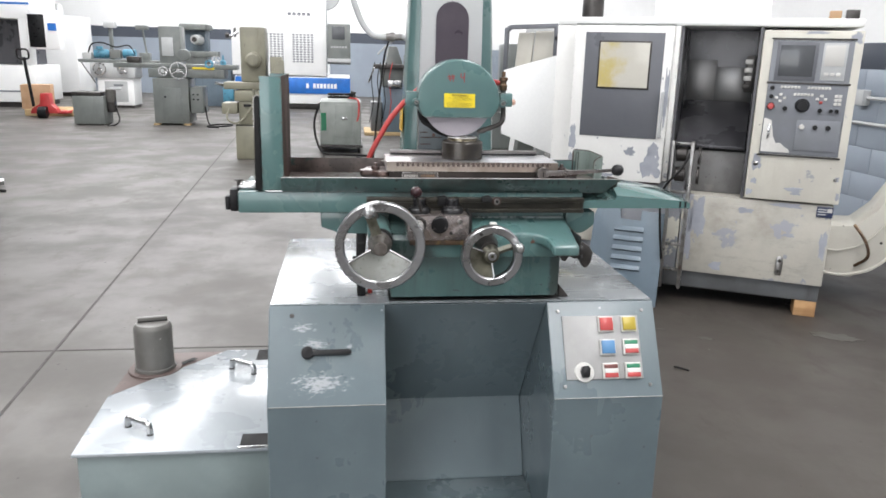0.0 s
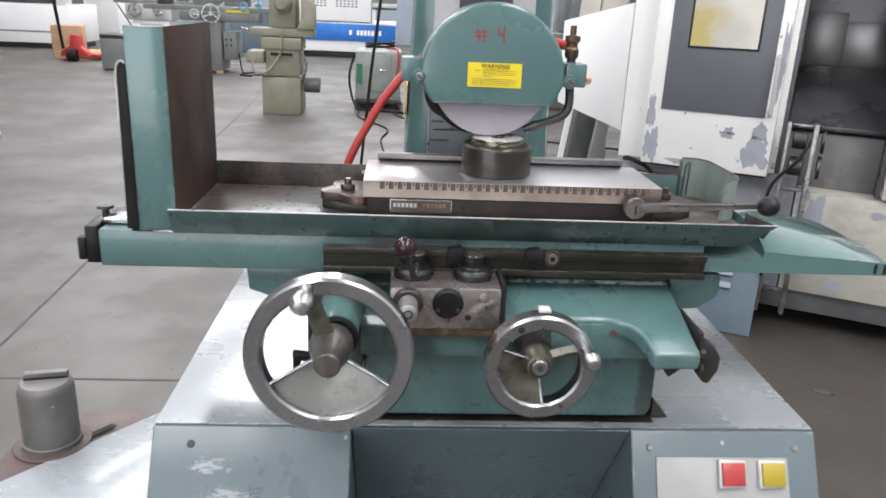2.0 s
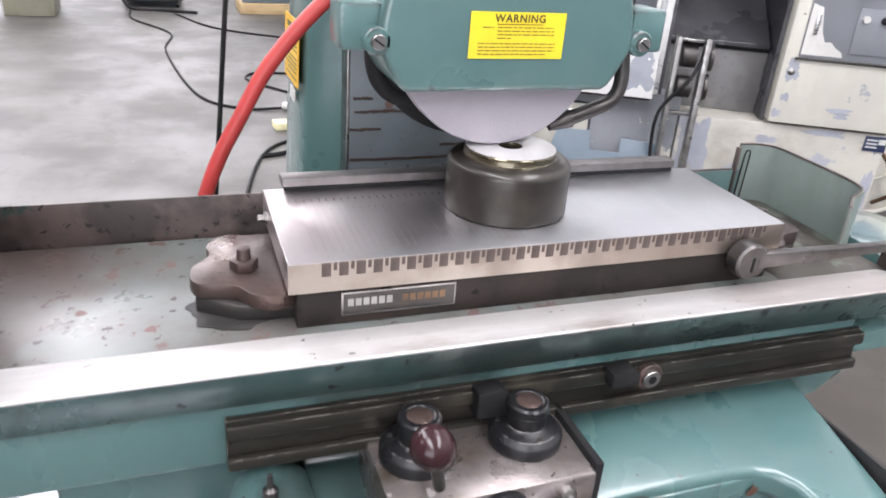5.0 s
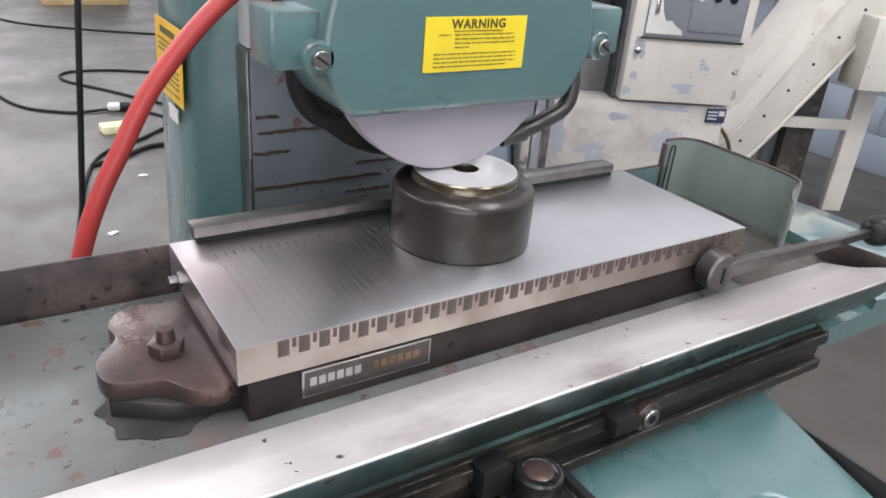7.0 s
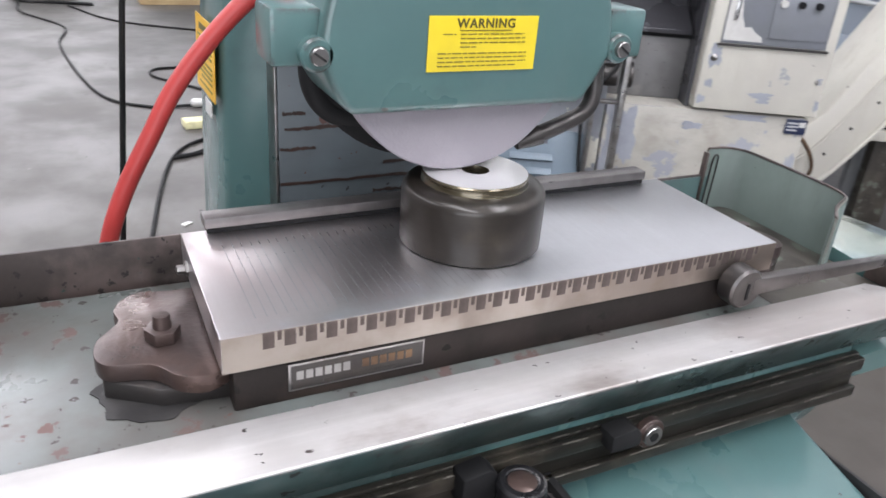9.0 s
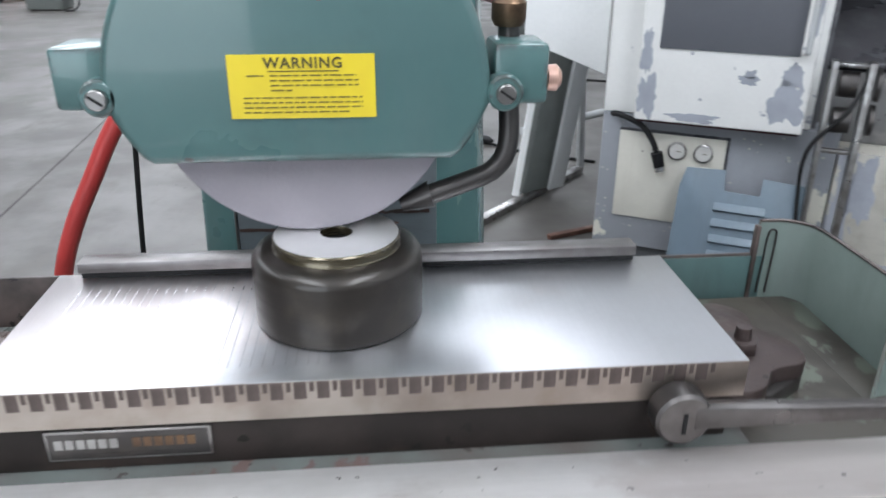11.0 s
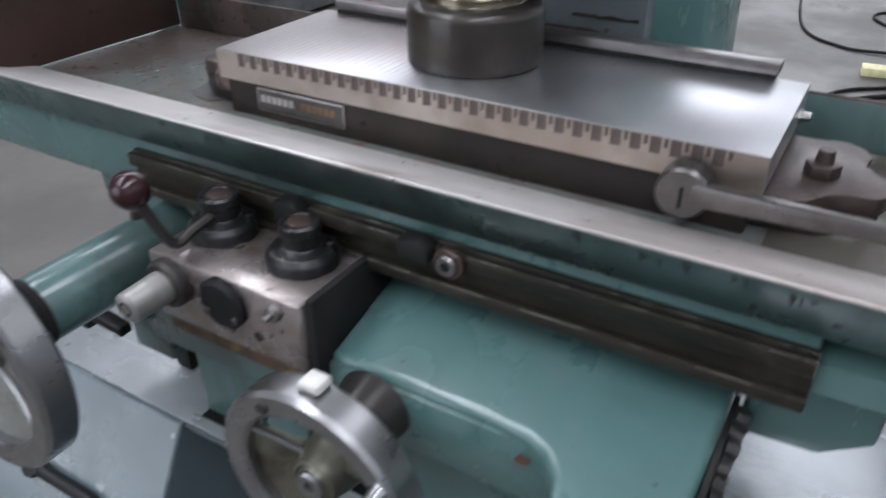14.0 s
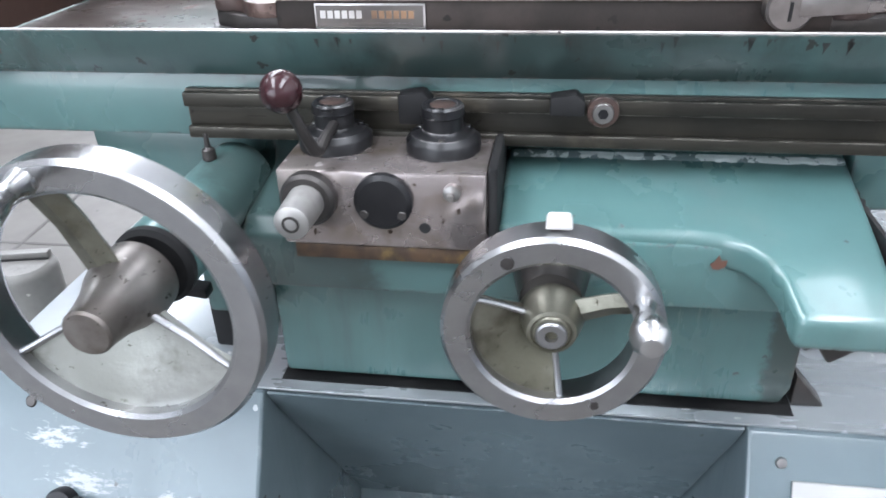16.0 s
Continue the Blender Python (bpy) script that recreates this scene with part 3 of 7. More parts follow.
SLIDE = mat("grimy blue grey slideway paint", (0.115, 0.135, 0.145), (0.09, 0.105, 0.112), 0.4, scale=6, bump=0.1, streak=(0.055, 0.06, 0.065), streak_dir=(5, 5, 16), specks=(((0.09, 0.045, 0.035), 60, 0.3, 0.25), ((0.03, 0.03, 0.03), 90, 0.25, 0.25)))
PATCH = mat("bare grey primer patch", (0.33, 0.345, 0.385), (0.28, 0.295, 0.33), 0.5, scale=9, bump=0.1, specks=(((0.6, 0.59, 0.56), 60, 0.22, 0.25),))
GROUNDLINE = mat("ground steel pole seam", (0.53, 0.53, 0.54), (0.48, 0.48, 0.49), 0.33, 1.0, scale=6, bump=0.0)
SLOTDARK = mat("dark purple cover in the slot", (0.052, 0.042, 0.055), (0.07, 0.058, 0.07), 0.32, scale=5, bump=0.05)
GRIMEWEB = mat("oily cast wheel web", (0.19, 0.185, 0.15), (0.11, 0.105, 0.075), 0.42, 0.75, scale=16, bump=0.3, fine=260, stain=(0.05, 0.045, 0.03), stain_scale=24, stain_at=0.5, specks=(((0.05, 0.045, 0.03), 200, 0.3, 0.35),))
TEAL_GRIME = mat("grimy teal lip paint", (0.052, 0.094, 0.09), (0.04, 0.074, 0.071), 0.34, scale=7, bump=0.1, fine=160, chips=(0.03, 0.03, 0.027), chip_scale=24, chip_at=0.655, stain=(0.03, 0.042, 0.04), stain_scale=8, stain_at=0.55, coat=0.25, specks=(((0.02, 0.018, 0.016), 80, 0.28, 0.22),), edge=((0.13, 0.12, 0.11), 0.003, 0.6), streak=(0.022, 0.026, 0.024), streak_dir=(34, 34, 5), soil_or_light=((0.02, 0.023, 0.021), (0.02, 0.03), (0.17, 0.12), 0.6))
WELDGREY = mat("grey green welder paint", (0.26, 0.28, 0.26), (0.21, 0.228, 0.213), 0.4, scale=5, bump=0.05, streak=(0.13, 0.135, 0.125), streak_dir=(9, 9, 1.5))
EDGETAN = mat("tan tarnished steel edge", (0.35, 0.31, 0.275), (0.24, 0.2, 0.17), 0.36, 0.9, scale=13, bump=0.05, stain=(0.2, 0.15, 0.11), stain_scale=15, stain_at=0.57)
TEAL_PALE = mat("faded grey green sheet paint", (0.2, 0.24, 0.218), (0.155, 0.192, 0.175), 0.4, scale=7, bump=0.1, stain=(0.062, 0.06, 0.053), stain_scale=9, stain_at=0.56, streak=(0.12, 0.14, 0.127), streak_dir=(14, 14, 3), specks=(((0.05, 0.035, 0.03), 90, 0.24, 0.25),), edge=((0.09, 0.055, 0.04), 0.003, 0.7))
BARSTEEL = mat("worn bright bar steel", (0.22, 0.21, 0.206), (0.145, 0.134, 0.13), 0.34, 0.9, scale=14, bump=0.06, fine=200, stain=(0.12, 0.085, 0.075), stain_scale=10, stain_at=0.55, grain=(5, 80, 80), grain_bump=0.03, grain_mix=0.2)
HUBSTEEL = mat("dark handled steel", (0.13, 0.122, 0.118), (0.085, 0.078, 0.075), 0.33, 0.85, scale=18, bump=0.1, stain=(0.05, 0.042, 0.038), stain_scale=22, stain_at=0.55)
FOOTRUST = mat("rust and oil stained foot", (0.085, 0.052, 0.03), (0.04, 0.026, 0.018), 0.5, 0.3, scale=40, bump=0.2, stain=(0.2, 0.145, 0.05), stain_scale=45, stain_at=0.52)
FOOTBROWN = mat("dark red brown rust scrape", (0.06, 0.036, 0.03), (0.04, 0.028, 0.024), 0.5, 0.2, scale=14, bump=0.3, stain=(0.11, 0.075, 0.06), stain_scale=20, stain_at=0.58)
HUBBROWN = mat("brown stained wheel hub", (0.23, 0.214, 0.2), (0.14, 0.123, 0.112), 0.38, 0.8, scale=18, bump=0.2, stain=(0.06, 0.05, 0.036), stain_scale=22, stain_at=0.5, specks=(((0.4, 0.38, 0.35), 70, 0.3, 0.2), ((0.05, 0.045, 0.035), 110, 0.3, 0.3)))
CHUCKSIDE = mat("dark brown oiled iron", (0.036, 0.029, 0.026), (0.02, 0.017, 0.0155), 0.58, 0.1, spec=0.15, scale=10, bump=0.15, fine=220, stain=(0.07, 0.05, 0.04), stain_scale=12, stain_at=0.55, specks=(((0.015, 0.013, 0.012), 90, 0.3, 0.3),))
BLUECORD = mat("blue plastic hose", (0.02, 0.05, 0.3), (0.016, 0.04, 0.25), 0.4, scale=20, bump=0.02)
TRAYBROWN = mat("dirty brown tray floor", (0.06, 0.053, 0.042), (0.034, 0.029, 0.024), 0.5, scale=14, bump=0.3, stain=(0.03, 0.026, 0.023), stain_scale=16, stain_at=0.55, chips=(0.1, 0.11, 0.088), chip_scale=18, chip_at=0.57)

# ---------- the hall ----------
XL, XR, YF = -13.0, 3.75, 20.6
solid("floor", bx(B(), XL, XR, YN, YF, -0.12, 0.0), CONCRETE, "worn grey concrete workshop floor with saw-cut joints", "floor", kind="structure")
bm = B()
prism(bm, [(-1.44 - 0.0515 * YN - 0.0055, YN), (-1.44 - 0.0515 * YN + 0.0055, YN), (-1.44 - 0.0515 * YF + 0.0055, YF), (-1.44 - 0.0515 * YF - 0.0055, YF)], -0.002, 0.0015, "z")
bx(bm, XL, -1.512, 1.237, 1.247, -0.002, 0.0015)
bx(bm, -1.497, -0.3, 1.237, 1.247, -0.002, 0.0015)
solid("floor_joint", bm, JOINT, "dark saw-cut joints in the concrete floor", "floor joint", kind="structure")
solid("wall_far", bx(B(), XL, XR, YF, YF + 0.2, 0, ROOF + 0.4), WALLWHITE, "white painted far wall of the workshop", "wall", kind="structure")
solid("wall_left", bx(B(), XL - 0.2, XL, YN, YF, 0, ROOF + 0.4), DULLWALL, "plain grey side wall, out of view", "wall", kind="structure")
bm = B()
bx(bm, XL, DOOR[0], YN - 0.2, YN, 0, ROOF + 0.4)
bx(bm, DOOR[1], XR, YN - 0.2, YN, 0, ROOF + 0.4)
bx(bm, DOOR[0], DOOR[1], YN - 0.2, YN, DOOR[2], ROOF + 0.4)
solid("wall_near", bm, DULLWALL, "plain grey wall, out of view, with an assumed doorway", "wall", kind="structure")
solid("ground", bx(B(), -40, 40, -60, YN - 0.2, -0.12, -0.001), CONCRETE, "concrete yard outside the assumed doorway", "ground", kind="structure")
wall_right = solid("wall_right", bx(B(), XR + 0.0015, XR + 0.25, YN, YF, 0, ROOF + 0.4), MORTAR, "painted concrete block wall, pale blue below a dark band", "wall", kind="structure")
solid("wall_right_upper", bx(B(), XR, XR + 0.012, YN, YF, 1.403, ROOF + 0.4), WALLWHITE, "white painted upper part of the block wall", "wall", kind="structure")
solid("wall_band", bx(B(), XL, XR, YF - 0.012, YF - 0.002, 1.5, 1.78), WALLBAND, "dark blue painted band along the far wall", "wall", kind="structure")
solid("wall_far_lower", bx(B(), XL, XR, YF - 0.01, YF - 0.001, 0, 1.5), WALLBLUE, "pale blue painted lower far wall", "wall", kind="structure")

# unseen roof with openings for the added lamps
xs = sorted({XL, XR} | {sx + s * SKY_W / 2 for sx, *_ in ROOF_LAMPS for s in (-1, 1)})
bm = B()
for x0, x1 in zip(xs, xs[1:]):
    cuts = sorted((sy - length / 2, sy + length / 2) for sx, sy, length, _ in ROOF_LAMPS if x0 >= sx - SKY_W / 2 - 1e-6 and x1 <= sx + SKY_W / 2 + 1e-6)
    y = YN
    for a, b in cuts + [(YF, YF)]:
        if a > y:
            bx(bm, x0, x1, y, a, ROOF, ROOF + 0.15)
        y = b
solid("ceiling", bm, ROOFSHEET, "unseen white sheet roof with strip openings for the added lamps", "ceiling", kind="structure")

# ---------- the surface grinder ----------
grinder = thing("surface_grinder", "teal surface grinder on a blue-grey cabinet, paint worn and chipped", "surface grinder")
SL = [(0.0, 0.602), (-0.125, 0.385), (-0.125, 0.0), (0.7, 0.0), (0.7, 0.602)]
cabinet = part("cabinet", bev(prism(B(), [(0.002, 0.6), (0.012, 0.582), (0.24, 0.222), (0.14, 0.01), (0.14, 0.0), (0.7, 0.0), (0.7, 0.6)], -0.202, 0.222), 0.002), SLATE, grinder, "blue-grey sheet metal cabinet with a knee recess")
pillar_a = part("pillar", bev(prism(B(), SL, -0.492, -0.2025), 0.003), SLATE_RUBBED, cabinet, "rubbed sheet metal pillar with a sloping front")
pillar_b = part("pillar", bev(prism(B(), SL, 0.2225, 0.512), 0.003), SLATE, cabinet)
for x0, x1, ob in ((-0.49, -0.205, pillar_a), (0.225, 0.51, pillar_b)):
    ob.data.set_sharp_from_angle(angle=radians(18))
    part("rubbed_edge", hose(B(), [(x0, -0.1253, 0.385), ((x0 + x1) / 2, -0.1256, 0.3852), (x1, -0.1253, 0.385)], 0.0011, 6, 4), SATIN, ob, "paint rubbed off along the fold")
cabinet.data.set_sharp_from_angle(angle=radians(18))
part("cabinet_top", box(-0.49, 0.51, 0.004, 0.7, 0.6025, 0.6055, 0.001), SLATE_TOP, cabinet, "scuffed blue-grey top sheet with its sheen in the colour")
part("recess_floor", box(-0.202, 0.222, -0.12, 0.139, 0.0, 0.008, 0.001), SLATE, cabinet)
# slope of the cabinet front: (x, s, h) with s down the slope, h out of it
S0, SD = Vector((0, 0.0, 0.602)), Vector((0, -0.125, -0.217))
SN = Vector((0, -0.217, 0.125)).normalized()
TILT = math.degrees(math.atan2(0.217, 0.125))


def on_slope(x, s, h=0.0):
    q = S0 + SD * s + SN * h
    return pose(x, q.y, q.z, TILT, 0, 0)


def slab(w, d, h, bevel=0.001):
    return box(-w / 2, w / 2, -d / 2, d / 2, 0, h, bevel)


panel = part("control_panel", slab(0.205, 0.165, 0.0035), PANELWHITE, cabinet, "off-white control panel plate", at=on_slope(0.361, 0.485, 0.0005))
for x, s in ((0.25, 0.1), (0.478, 0.1), (0.481, 0.88), (0.254, 0.88)):
    part("screw", turned(B(), [(0, 0.003), (0.0042, 0.0028), (0.005, 0)], n=12), STEEL, cabinet, at=on_slope(x, s, 0.0))


def button(x, s, stripes):
    base = part("push_button", slab(0.041, 0.041, 0.008, 0.0015), BTN_WHITE, cabinet, at=on_slope(x, s, 0.004))
    n = len(stripes)
    for i, m in enumerate(stripes):
        h = 0.034 / n
        y = 0.017 - h * (i + 0.5)
        part("cap", box(-0.0175, 0.0175, y - h / 2, y + h / 2, 0.008, 0.013, 0.001), m, base)


for x, s, c in ((0.373, 0.25, [BTN_RED]), (0.435, 0.25, [BTN_YEL]), (0.373, 0.49, [BTN_BLUE]), (0.435, 0.49, [BTN_GREEN, BTN_WHITE, BTN_RED]),
                (0.375, 0.735, [BTN_DARK, BTN_WHITE, BTN_RED]), (0.435, 0.735, [BTN_GREEN, BTN_WHITE, BTN_RED])):
    button(x, s, c)
sel = part("selector_knob", turned(B(), [(0, 0.004), (0.0245, 0.004), (0.0265, 0)], n=32), BTN_WHITE, cabinet, "black selector knob on a white disc", at=on_slope(0.306, 0.742, 0.004))
part("knob", bev(prism(B(), [(-0.008, -0.014), (0.008, -0.014), (0.0125, 0.008), (0.006, 0.016), (-0.008, 0.014), (-0.0125, 0.002)], 0.004, 0.02, "z"), 0.0015), BLACK, sel)
lev = part("switch_lever", turned(B(), [(0, 0.012), (0.014, 0.011), (0.016, 0.008), (0.016, 0)], n=28), BLACK, cabinet, "black rotary switch lever", at=on_slope(-0.395, 0.475, 0.0))
part("arm", bev(prism(B(), [(0.008, -0.008), (0.1, -0.0075), (0.108, -0.003), (0.108, 0.004), (0.1, 0.007), (0.03, 0.006), (0.008, 0.01)], 0.001, 0.011, "z"), 0.002), BLACK, lev)
part("peep_hole", turned(B(), [(0, 0.0012), (0.0045, 0.0012), (0.006, 0)], n=14), DARKSTEEL, cabinet, at=on_slope(-0.435, 0.1, 0.0))
rnd = random.Random(5)

# knee casting under the saddle; a black strip stands for the shaded gap below it
part("gap_seal", box(-0.19, 0.262, 0.017, 0.5, 0.6058, 0.607), BLACKMATT, grinder, "black strip standing for the shaded gap under the knee")
knee = part("knee", bev(prism(B(), [(-0.186, 0.613), (0.25, 0.613), (0.257, 0.63), (0.257, 0.735), (-0.186, 0.735)], 0.022, 0.5, "y"), 0.004), TEAL_KNEE, grinder)
bm = B()
prism(bm, [(0.262, 0.607), (0.29, 0.607), (0.262, 0.64)], 0.03, 0.05, "y")
part("gusset", bev(bm, 0.002), DARKSTEEL, knee)
part("bellows", bev(prism(B(), [(0.06, 0.606), (0.3, 0.606), (0.3, 0.775), (0.1, 0.775), (0.06, 0.75)], -0.272, -0.25), 0.003), BLACKMATT, grinder, "black rubber cover beside the knee")
part("clutch_lever", bev(prism(B(), [(-0.284, 0.735), (-0.225, 0.727), (-0.225, 0.717), (-0.272, 0.722), (-0.274, 0.708), (-0.283, 0.707)], -0.022, -0.008, "y"), 0.002), BLACK, grinder, "black lever under the shaft bracket")
part("red_cable", hose(B(), [(-0.237, 0.09, 0.606), (-0.238, 0.085, 0.68), (-0.234, 0.09, 0.76)], 0.006), REDHOSE, grinder)
part("side_bracket", bev(prism(B(), [(0.0, 0.69), (0.22, 0.69), (0.22, 0.775), (0.02, 0.775), (0.0, 0.75)], -0.238, -0.187), 0.004), TEAL, grinder)

# saddle
def saddle_z(y):
    return 0.7915 + 0.262 * y if y > 0 else 0.7915 + 0.2 * y


bm = B()
plan = [(0.012, 0.092), (0.012, -0.009), (0.15, -0.009), (0.172, -0.011), (0.188, -0.018), (0.199, -0.031), (0.205, -0.05), (0.208, -0.086), (0.274, -0.086), (0.279, 0.0), (0.279, 0.092)]
prism(bm, plan, 0.0, 1.0, "z")
for v in bm.verts:
    v.co.z = saddle_z(v.co.y) - (0.0 if v.co.z > 0.5 else 0.026)
saddle = part("saddle", bev(bm, 0.0065, 4, 40), TEAL, grinder, "glossy teal saddle with a forward arm")
part("apron", box(0.0, 0.262, -0.0115, 0.33, 0.728, 0.782, 0.003), TEAL, saddle)
part("saddle_rear", box(0.0, 0.279, 0.093, 0.33, 0.729, 0.827, 0.003), TEAL, saddle)
part("saddle_side", bev(prism(B(), [(-0.012, 0.728), (-0.012, 0.775), (0.0, 0.786), (0.075, 0.8), (0.09, 0.828), (0.33, 0.828), (0.33, 0.728)], -0.19, 0.0), 0.003), TEAL, saddle)
for a, b, c in ((0.285, 0.365, 1), (-0.365, -0.19, -1)):
    pts = [(a, 0.826), (b, 0.826), (b, 0.79), (b - 0.03, 0.768), (a, 0.765)] if c > 0 else [(a, 0.826), (b, 0.826), (b, 0.765), (a + 0.05, 0.768), (a + 0.002, 0.785)]
    part("saddle_wing", bev(prism(B(), pts, 0.088, 0.33, "y"), 0.004), TEAL, saddle)
part("hook_bracket", bev(prism(B(), [(0.28, 0.775), (0.296, 0.774), (0.312, 0.764), (0.322, 0.748), (0.321, 0.728), (0.309, 0.706), (0.3, 0.709), (0.293, 0.72), (0.287, 0.737), (0.276, 0.73), (0.262, 0.738), (0.25, 0.722), (0.245, 0.735), (0.25, 0.752), (0.28, 0.757)], -0.045, -0.02, "y"), 0.004), DARKSTEEL, saddle, "dark cast hook under the saddle arm")
bm = bx(B(), 0.2795, 0.283, -0.062, 0.09, 0.742, 0.794)
for k in range(11):
    y = 0.082 - 0.0138 * k
    z = 0.782 - 0.0022 * k + rnd.uniform(-0.003, 0.003)
    rod(bm, (0.282, y, z), (0.2905 + rnd.uniform(-0.002, 0.001), y + rnd.uniform(-0.002, 0.002), z - 0.002), 0.0085, 0.0075, 9)
    rod(bm, (0.282, y - 0.005, z - 0.021), (0.289 + rnd.uniform(-0.002, 0.001), y - 0.004, z - 0.023), 0.0078, 0.0065, 8)
part("side_chain", bm, OILY, saddle, "grimy dark link strip beside the saddle")
part("hook_lug", bev(prism(B(), [(0.216, 0.757), (0.262, 0.757), (0.25, 0.747), (0.235, 0.735), (0.226, 0.748), (0.218, 0.744)], -0.08, -0.066, "y"), 0.002), DARKSTEEL, saddle)
part("paint_chip", prism(B(), [(0.166, 0.769), (0.169, 0.7715), (0.1712, 0.777), (0.1735, 0.7725), (0.1775, 0.7725), (0.1765, 0.7675), (0.172, 0.765), (0.168, 0.7655)], -0.0146, -0.0138, "y"), RUSTBROWN, saddle)

n = 60
pts = [(0.018 + 0.257 * k / n, 0.0755 + rnd.uniform(-0.0014, 0.0006)) for k in range(n + 1)]
bm = B()
lo = [bm.verts.new((x, y, saddle_z(y) + 0.0004)) for x, y in pts]
hi = [bm.verts.new((x, y + 0.0016, saddle_z(y) + 0.0026)) for x, y in pts]
end = [bm.verts.new((x, 0.081, saddle_z(0.081) + 0.0026)) for x, y in pts]
for k in range(n):
    bm.faces.new((lo[k], lo[k + 1], hi[k + 1], hi[k]))
    bm.faces.new((hi[k], hi[k + 1], end[k + 1], end[k]))
part("chipped_edge", bm, CHIPWHITE, saddle, "pale chipped filler along the saddle edge")

# long-feed shaft housing and handwheel
housing = part("shaft_housing", turned(B(), [(0, -0.09), (0.0265, -0.09), (0.0285, -0.086), (0.03, 0.06), (0, 0.06)], (-0.217, 0, 0.7935), "y", 36), TEAL, grinder)
part("collar", turned(B(), [(0, -0.099), (0.026, -0.099), (0.0295, -0.096), (0.0295, -0.0905), (0, -0.0905)], (-0.217, 0, 0.7935), "y", 32), BLACKMATT, housing, "black rubber collar")
part("shaft", rod(B(), (-0.217, -0.09, 0.794), (-0.217, -0.15, 0.793), 0.012), STEEL, housing)
cup = part("oil_cup", turned(B(), [(0, 0.03), (0.0018, 0.029), (0.0024, 0.018), (0.0052, 0.016), (0.0056, 0.008), (0.0034, 0.006), (0.0034, -0.004), (0, -0.004)], (-0.2214, 0.022, 0.816), "z", 14), DARKSTEEL, housing, "small dark spring-lid oil cup")


def handwheel(name, c, R, hub_out, hub_r, web_from, web_to, spokes, handle_at, label, tube=0.0108, web=WEB, hub_mat=WEB):
    """Dished handwheel facing -y: rim, hub, spokes, one filled sector and a turned handle. Angles in degrees from +x."""
    wheel = part(name, turned(B(), [(R - 2 * tube, -0.009), (R - 2 * tube + 0.003, -0.0115), (R - 0.003, -0.0125), (R, -0.009), (R, 0.012), (R - 0.004, 0.0155), (R - 2 * tube + 0.003, 0.0155), (R - 2 * tube, 0.011)], (0, 0, 0), "y", 72, closed=True), RIM, grinder, label, at=pose(*c))
    part("hub", turned(B(), [(0, -hub_out), (hub_r * 0.74, -hub_out), (hub_r * 0.82, -hub_out + 0.0018), (hub_r * 0.87, -0.006 - 0.54 * (hub_out - 0.006)), (hub_r * 1.02, -0.006), (hub_r * 1.3, 0.008), (hub_r * 1.45, 0.02), (hub_r * 1.4, 0.034), (0, 0.036)], (0, 0, 0), "y", 36), hub_mat, wheel)
    Ri = R - 2 * tube + 0.002
    bm = B()
    n = 26
    rows = []
    for k in range(n + 1):
        a = radians(web_from + (web_to - web_from) * k / n)
        row = []
        for j in range(7):
            f = j / 6
            r = hub_r * 0.9 + (Ri - hub_r * 0.9) * f
            y = 0.016 * (1 - f) ** 1.5 - 0.002
            row.append((r * math.cos(a), y, r * math.sin(a)))
        rows.append(row)
    front = [[bm.verts.new(p) for p in row] for row in rows]
    back = [[bm.verts.new((p[0], p[1] + 0.005, p[2])) for p in row] for row in rows]
    for k in range(n):
        for j in range(6):
            bm.faces.new((front[k][j], front[k + 1][j], front[k + 1][j + 1], front[k][j + 1]))
            bm.faces.new((back[k][j], back[k][j + 1], back[k + 1][j + 1], back[k + 1][j]))
    for j in range(6):
        bm.faces.new((front[0][j], front[0][j + 1], back[0][j + 1], back[0][j]))
        bm.faces.new((front[n][j], back[n][j], back[n][j + 1], front[n][j + 1]))
    for k in range(n):
        bm.faces.new((front[k][6], front[k + 1][6], back[k + 1][6], back[k][6]))
        bm.faces.new((front[k][0], back[k][0], back[k + 1][0], front[k + 1][0]))
    part("web", bm, web, wheel)
    for a in (web_from, web_to):
        c, n = math.cos(radians(a)), math.sin(radians(a))
        line = [(r * c, y, r * n) for r, y in ((hub_r * 1.1, 0.006), (R * 0.5, 0.002), (R * 0.72, -0.0035), (Ri + 0.001, -0.0055))]
        part("web_edge", hose(B(), line, 0.0024, 8, 5), RIM, wheel, "rubbed bright edge of the web")
    for a in spokes:
        a = radians(a)
        d, t = Vector((math.cos(a), 0, math.sin(a))), Vector((-math.sin(a), 0, math.cos(a)))
        bm = B()
        ring = []
        for r, y, w in ((hub_r * 0.7, 0.012, 0.125 * R), (R * 0.55, 0.007, 0.11 * R), (Ri + 0.003, -0.001, 0.12 * R)):
            ring.append([bm.verts.new(d * r + t * w * s + Vector((0, y + e, 0))) for s, e in ((-1, 0), (0, -0.004), (1, 0), (0.5, 0.008), (-0.5, 0.008))])
        for p, q in zip(ring, ring[1:]):
            for k in range(5):
                bm.faces.new((p[k], p[(k + 1) % 5], q[(k + 1) % 5], q[k]))
        bm.faces.new(ring[0])
        bm.faces.new(ring[-1][::-1])
        part("spoke", bm, GRIMEWEB, wheel)
    a = radians(handle_at)
    o = Vector((math.cos(a), 0, math.sin(a))) * (R - tube)
    k = 0.5 + 0.5 * R / 0.104
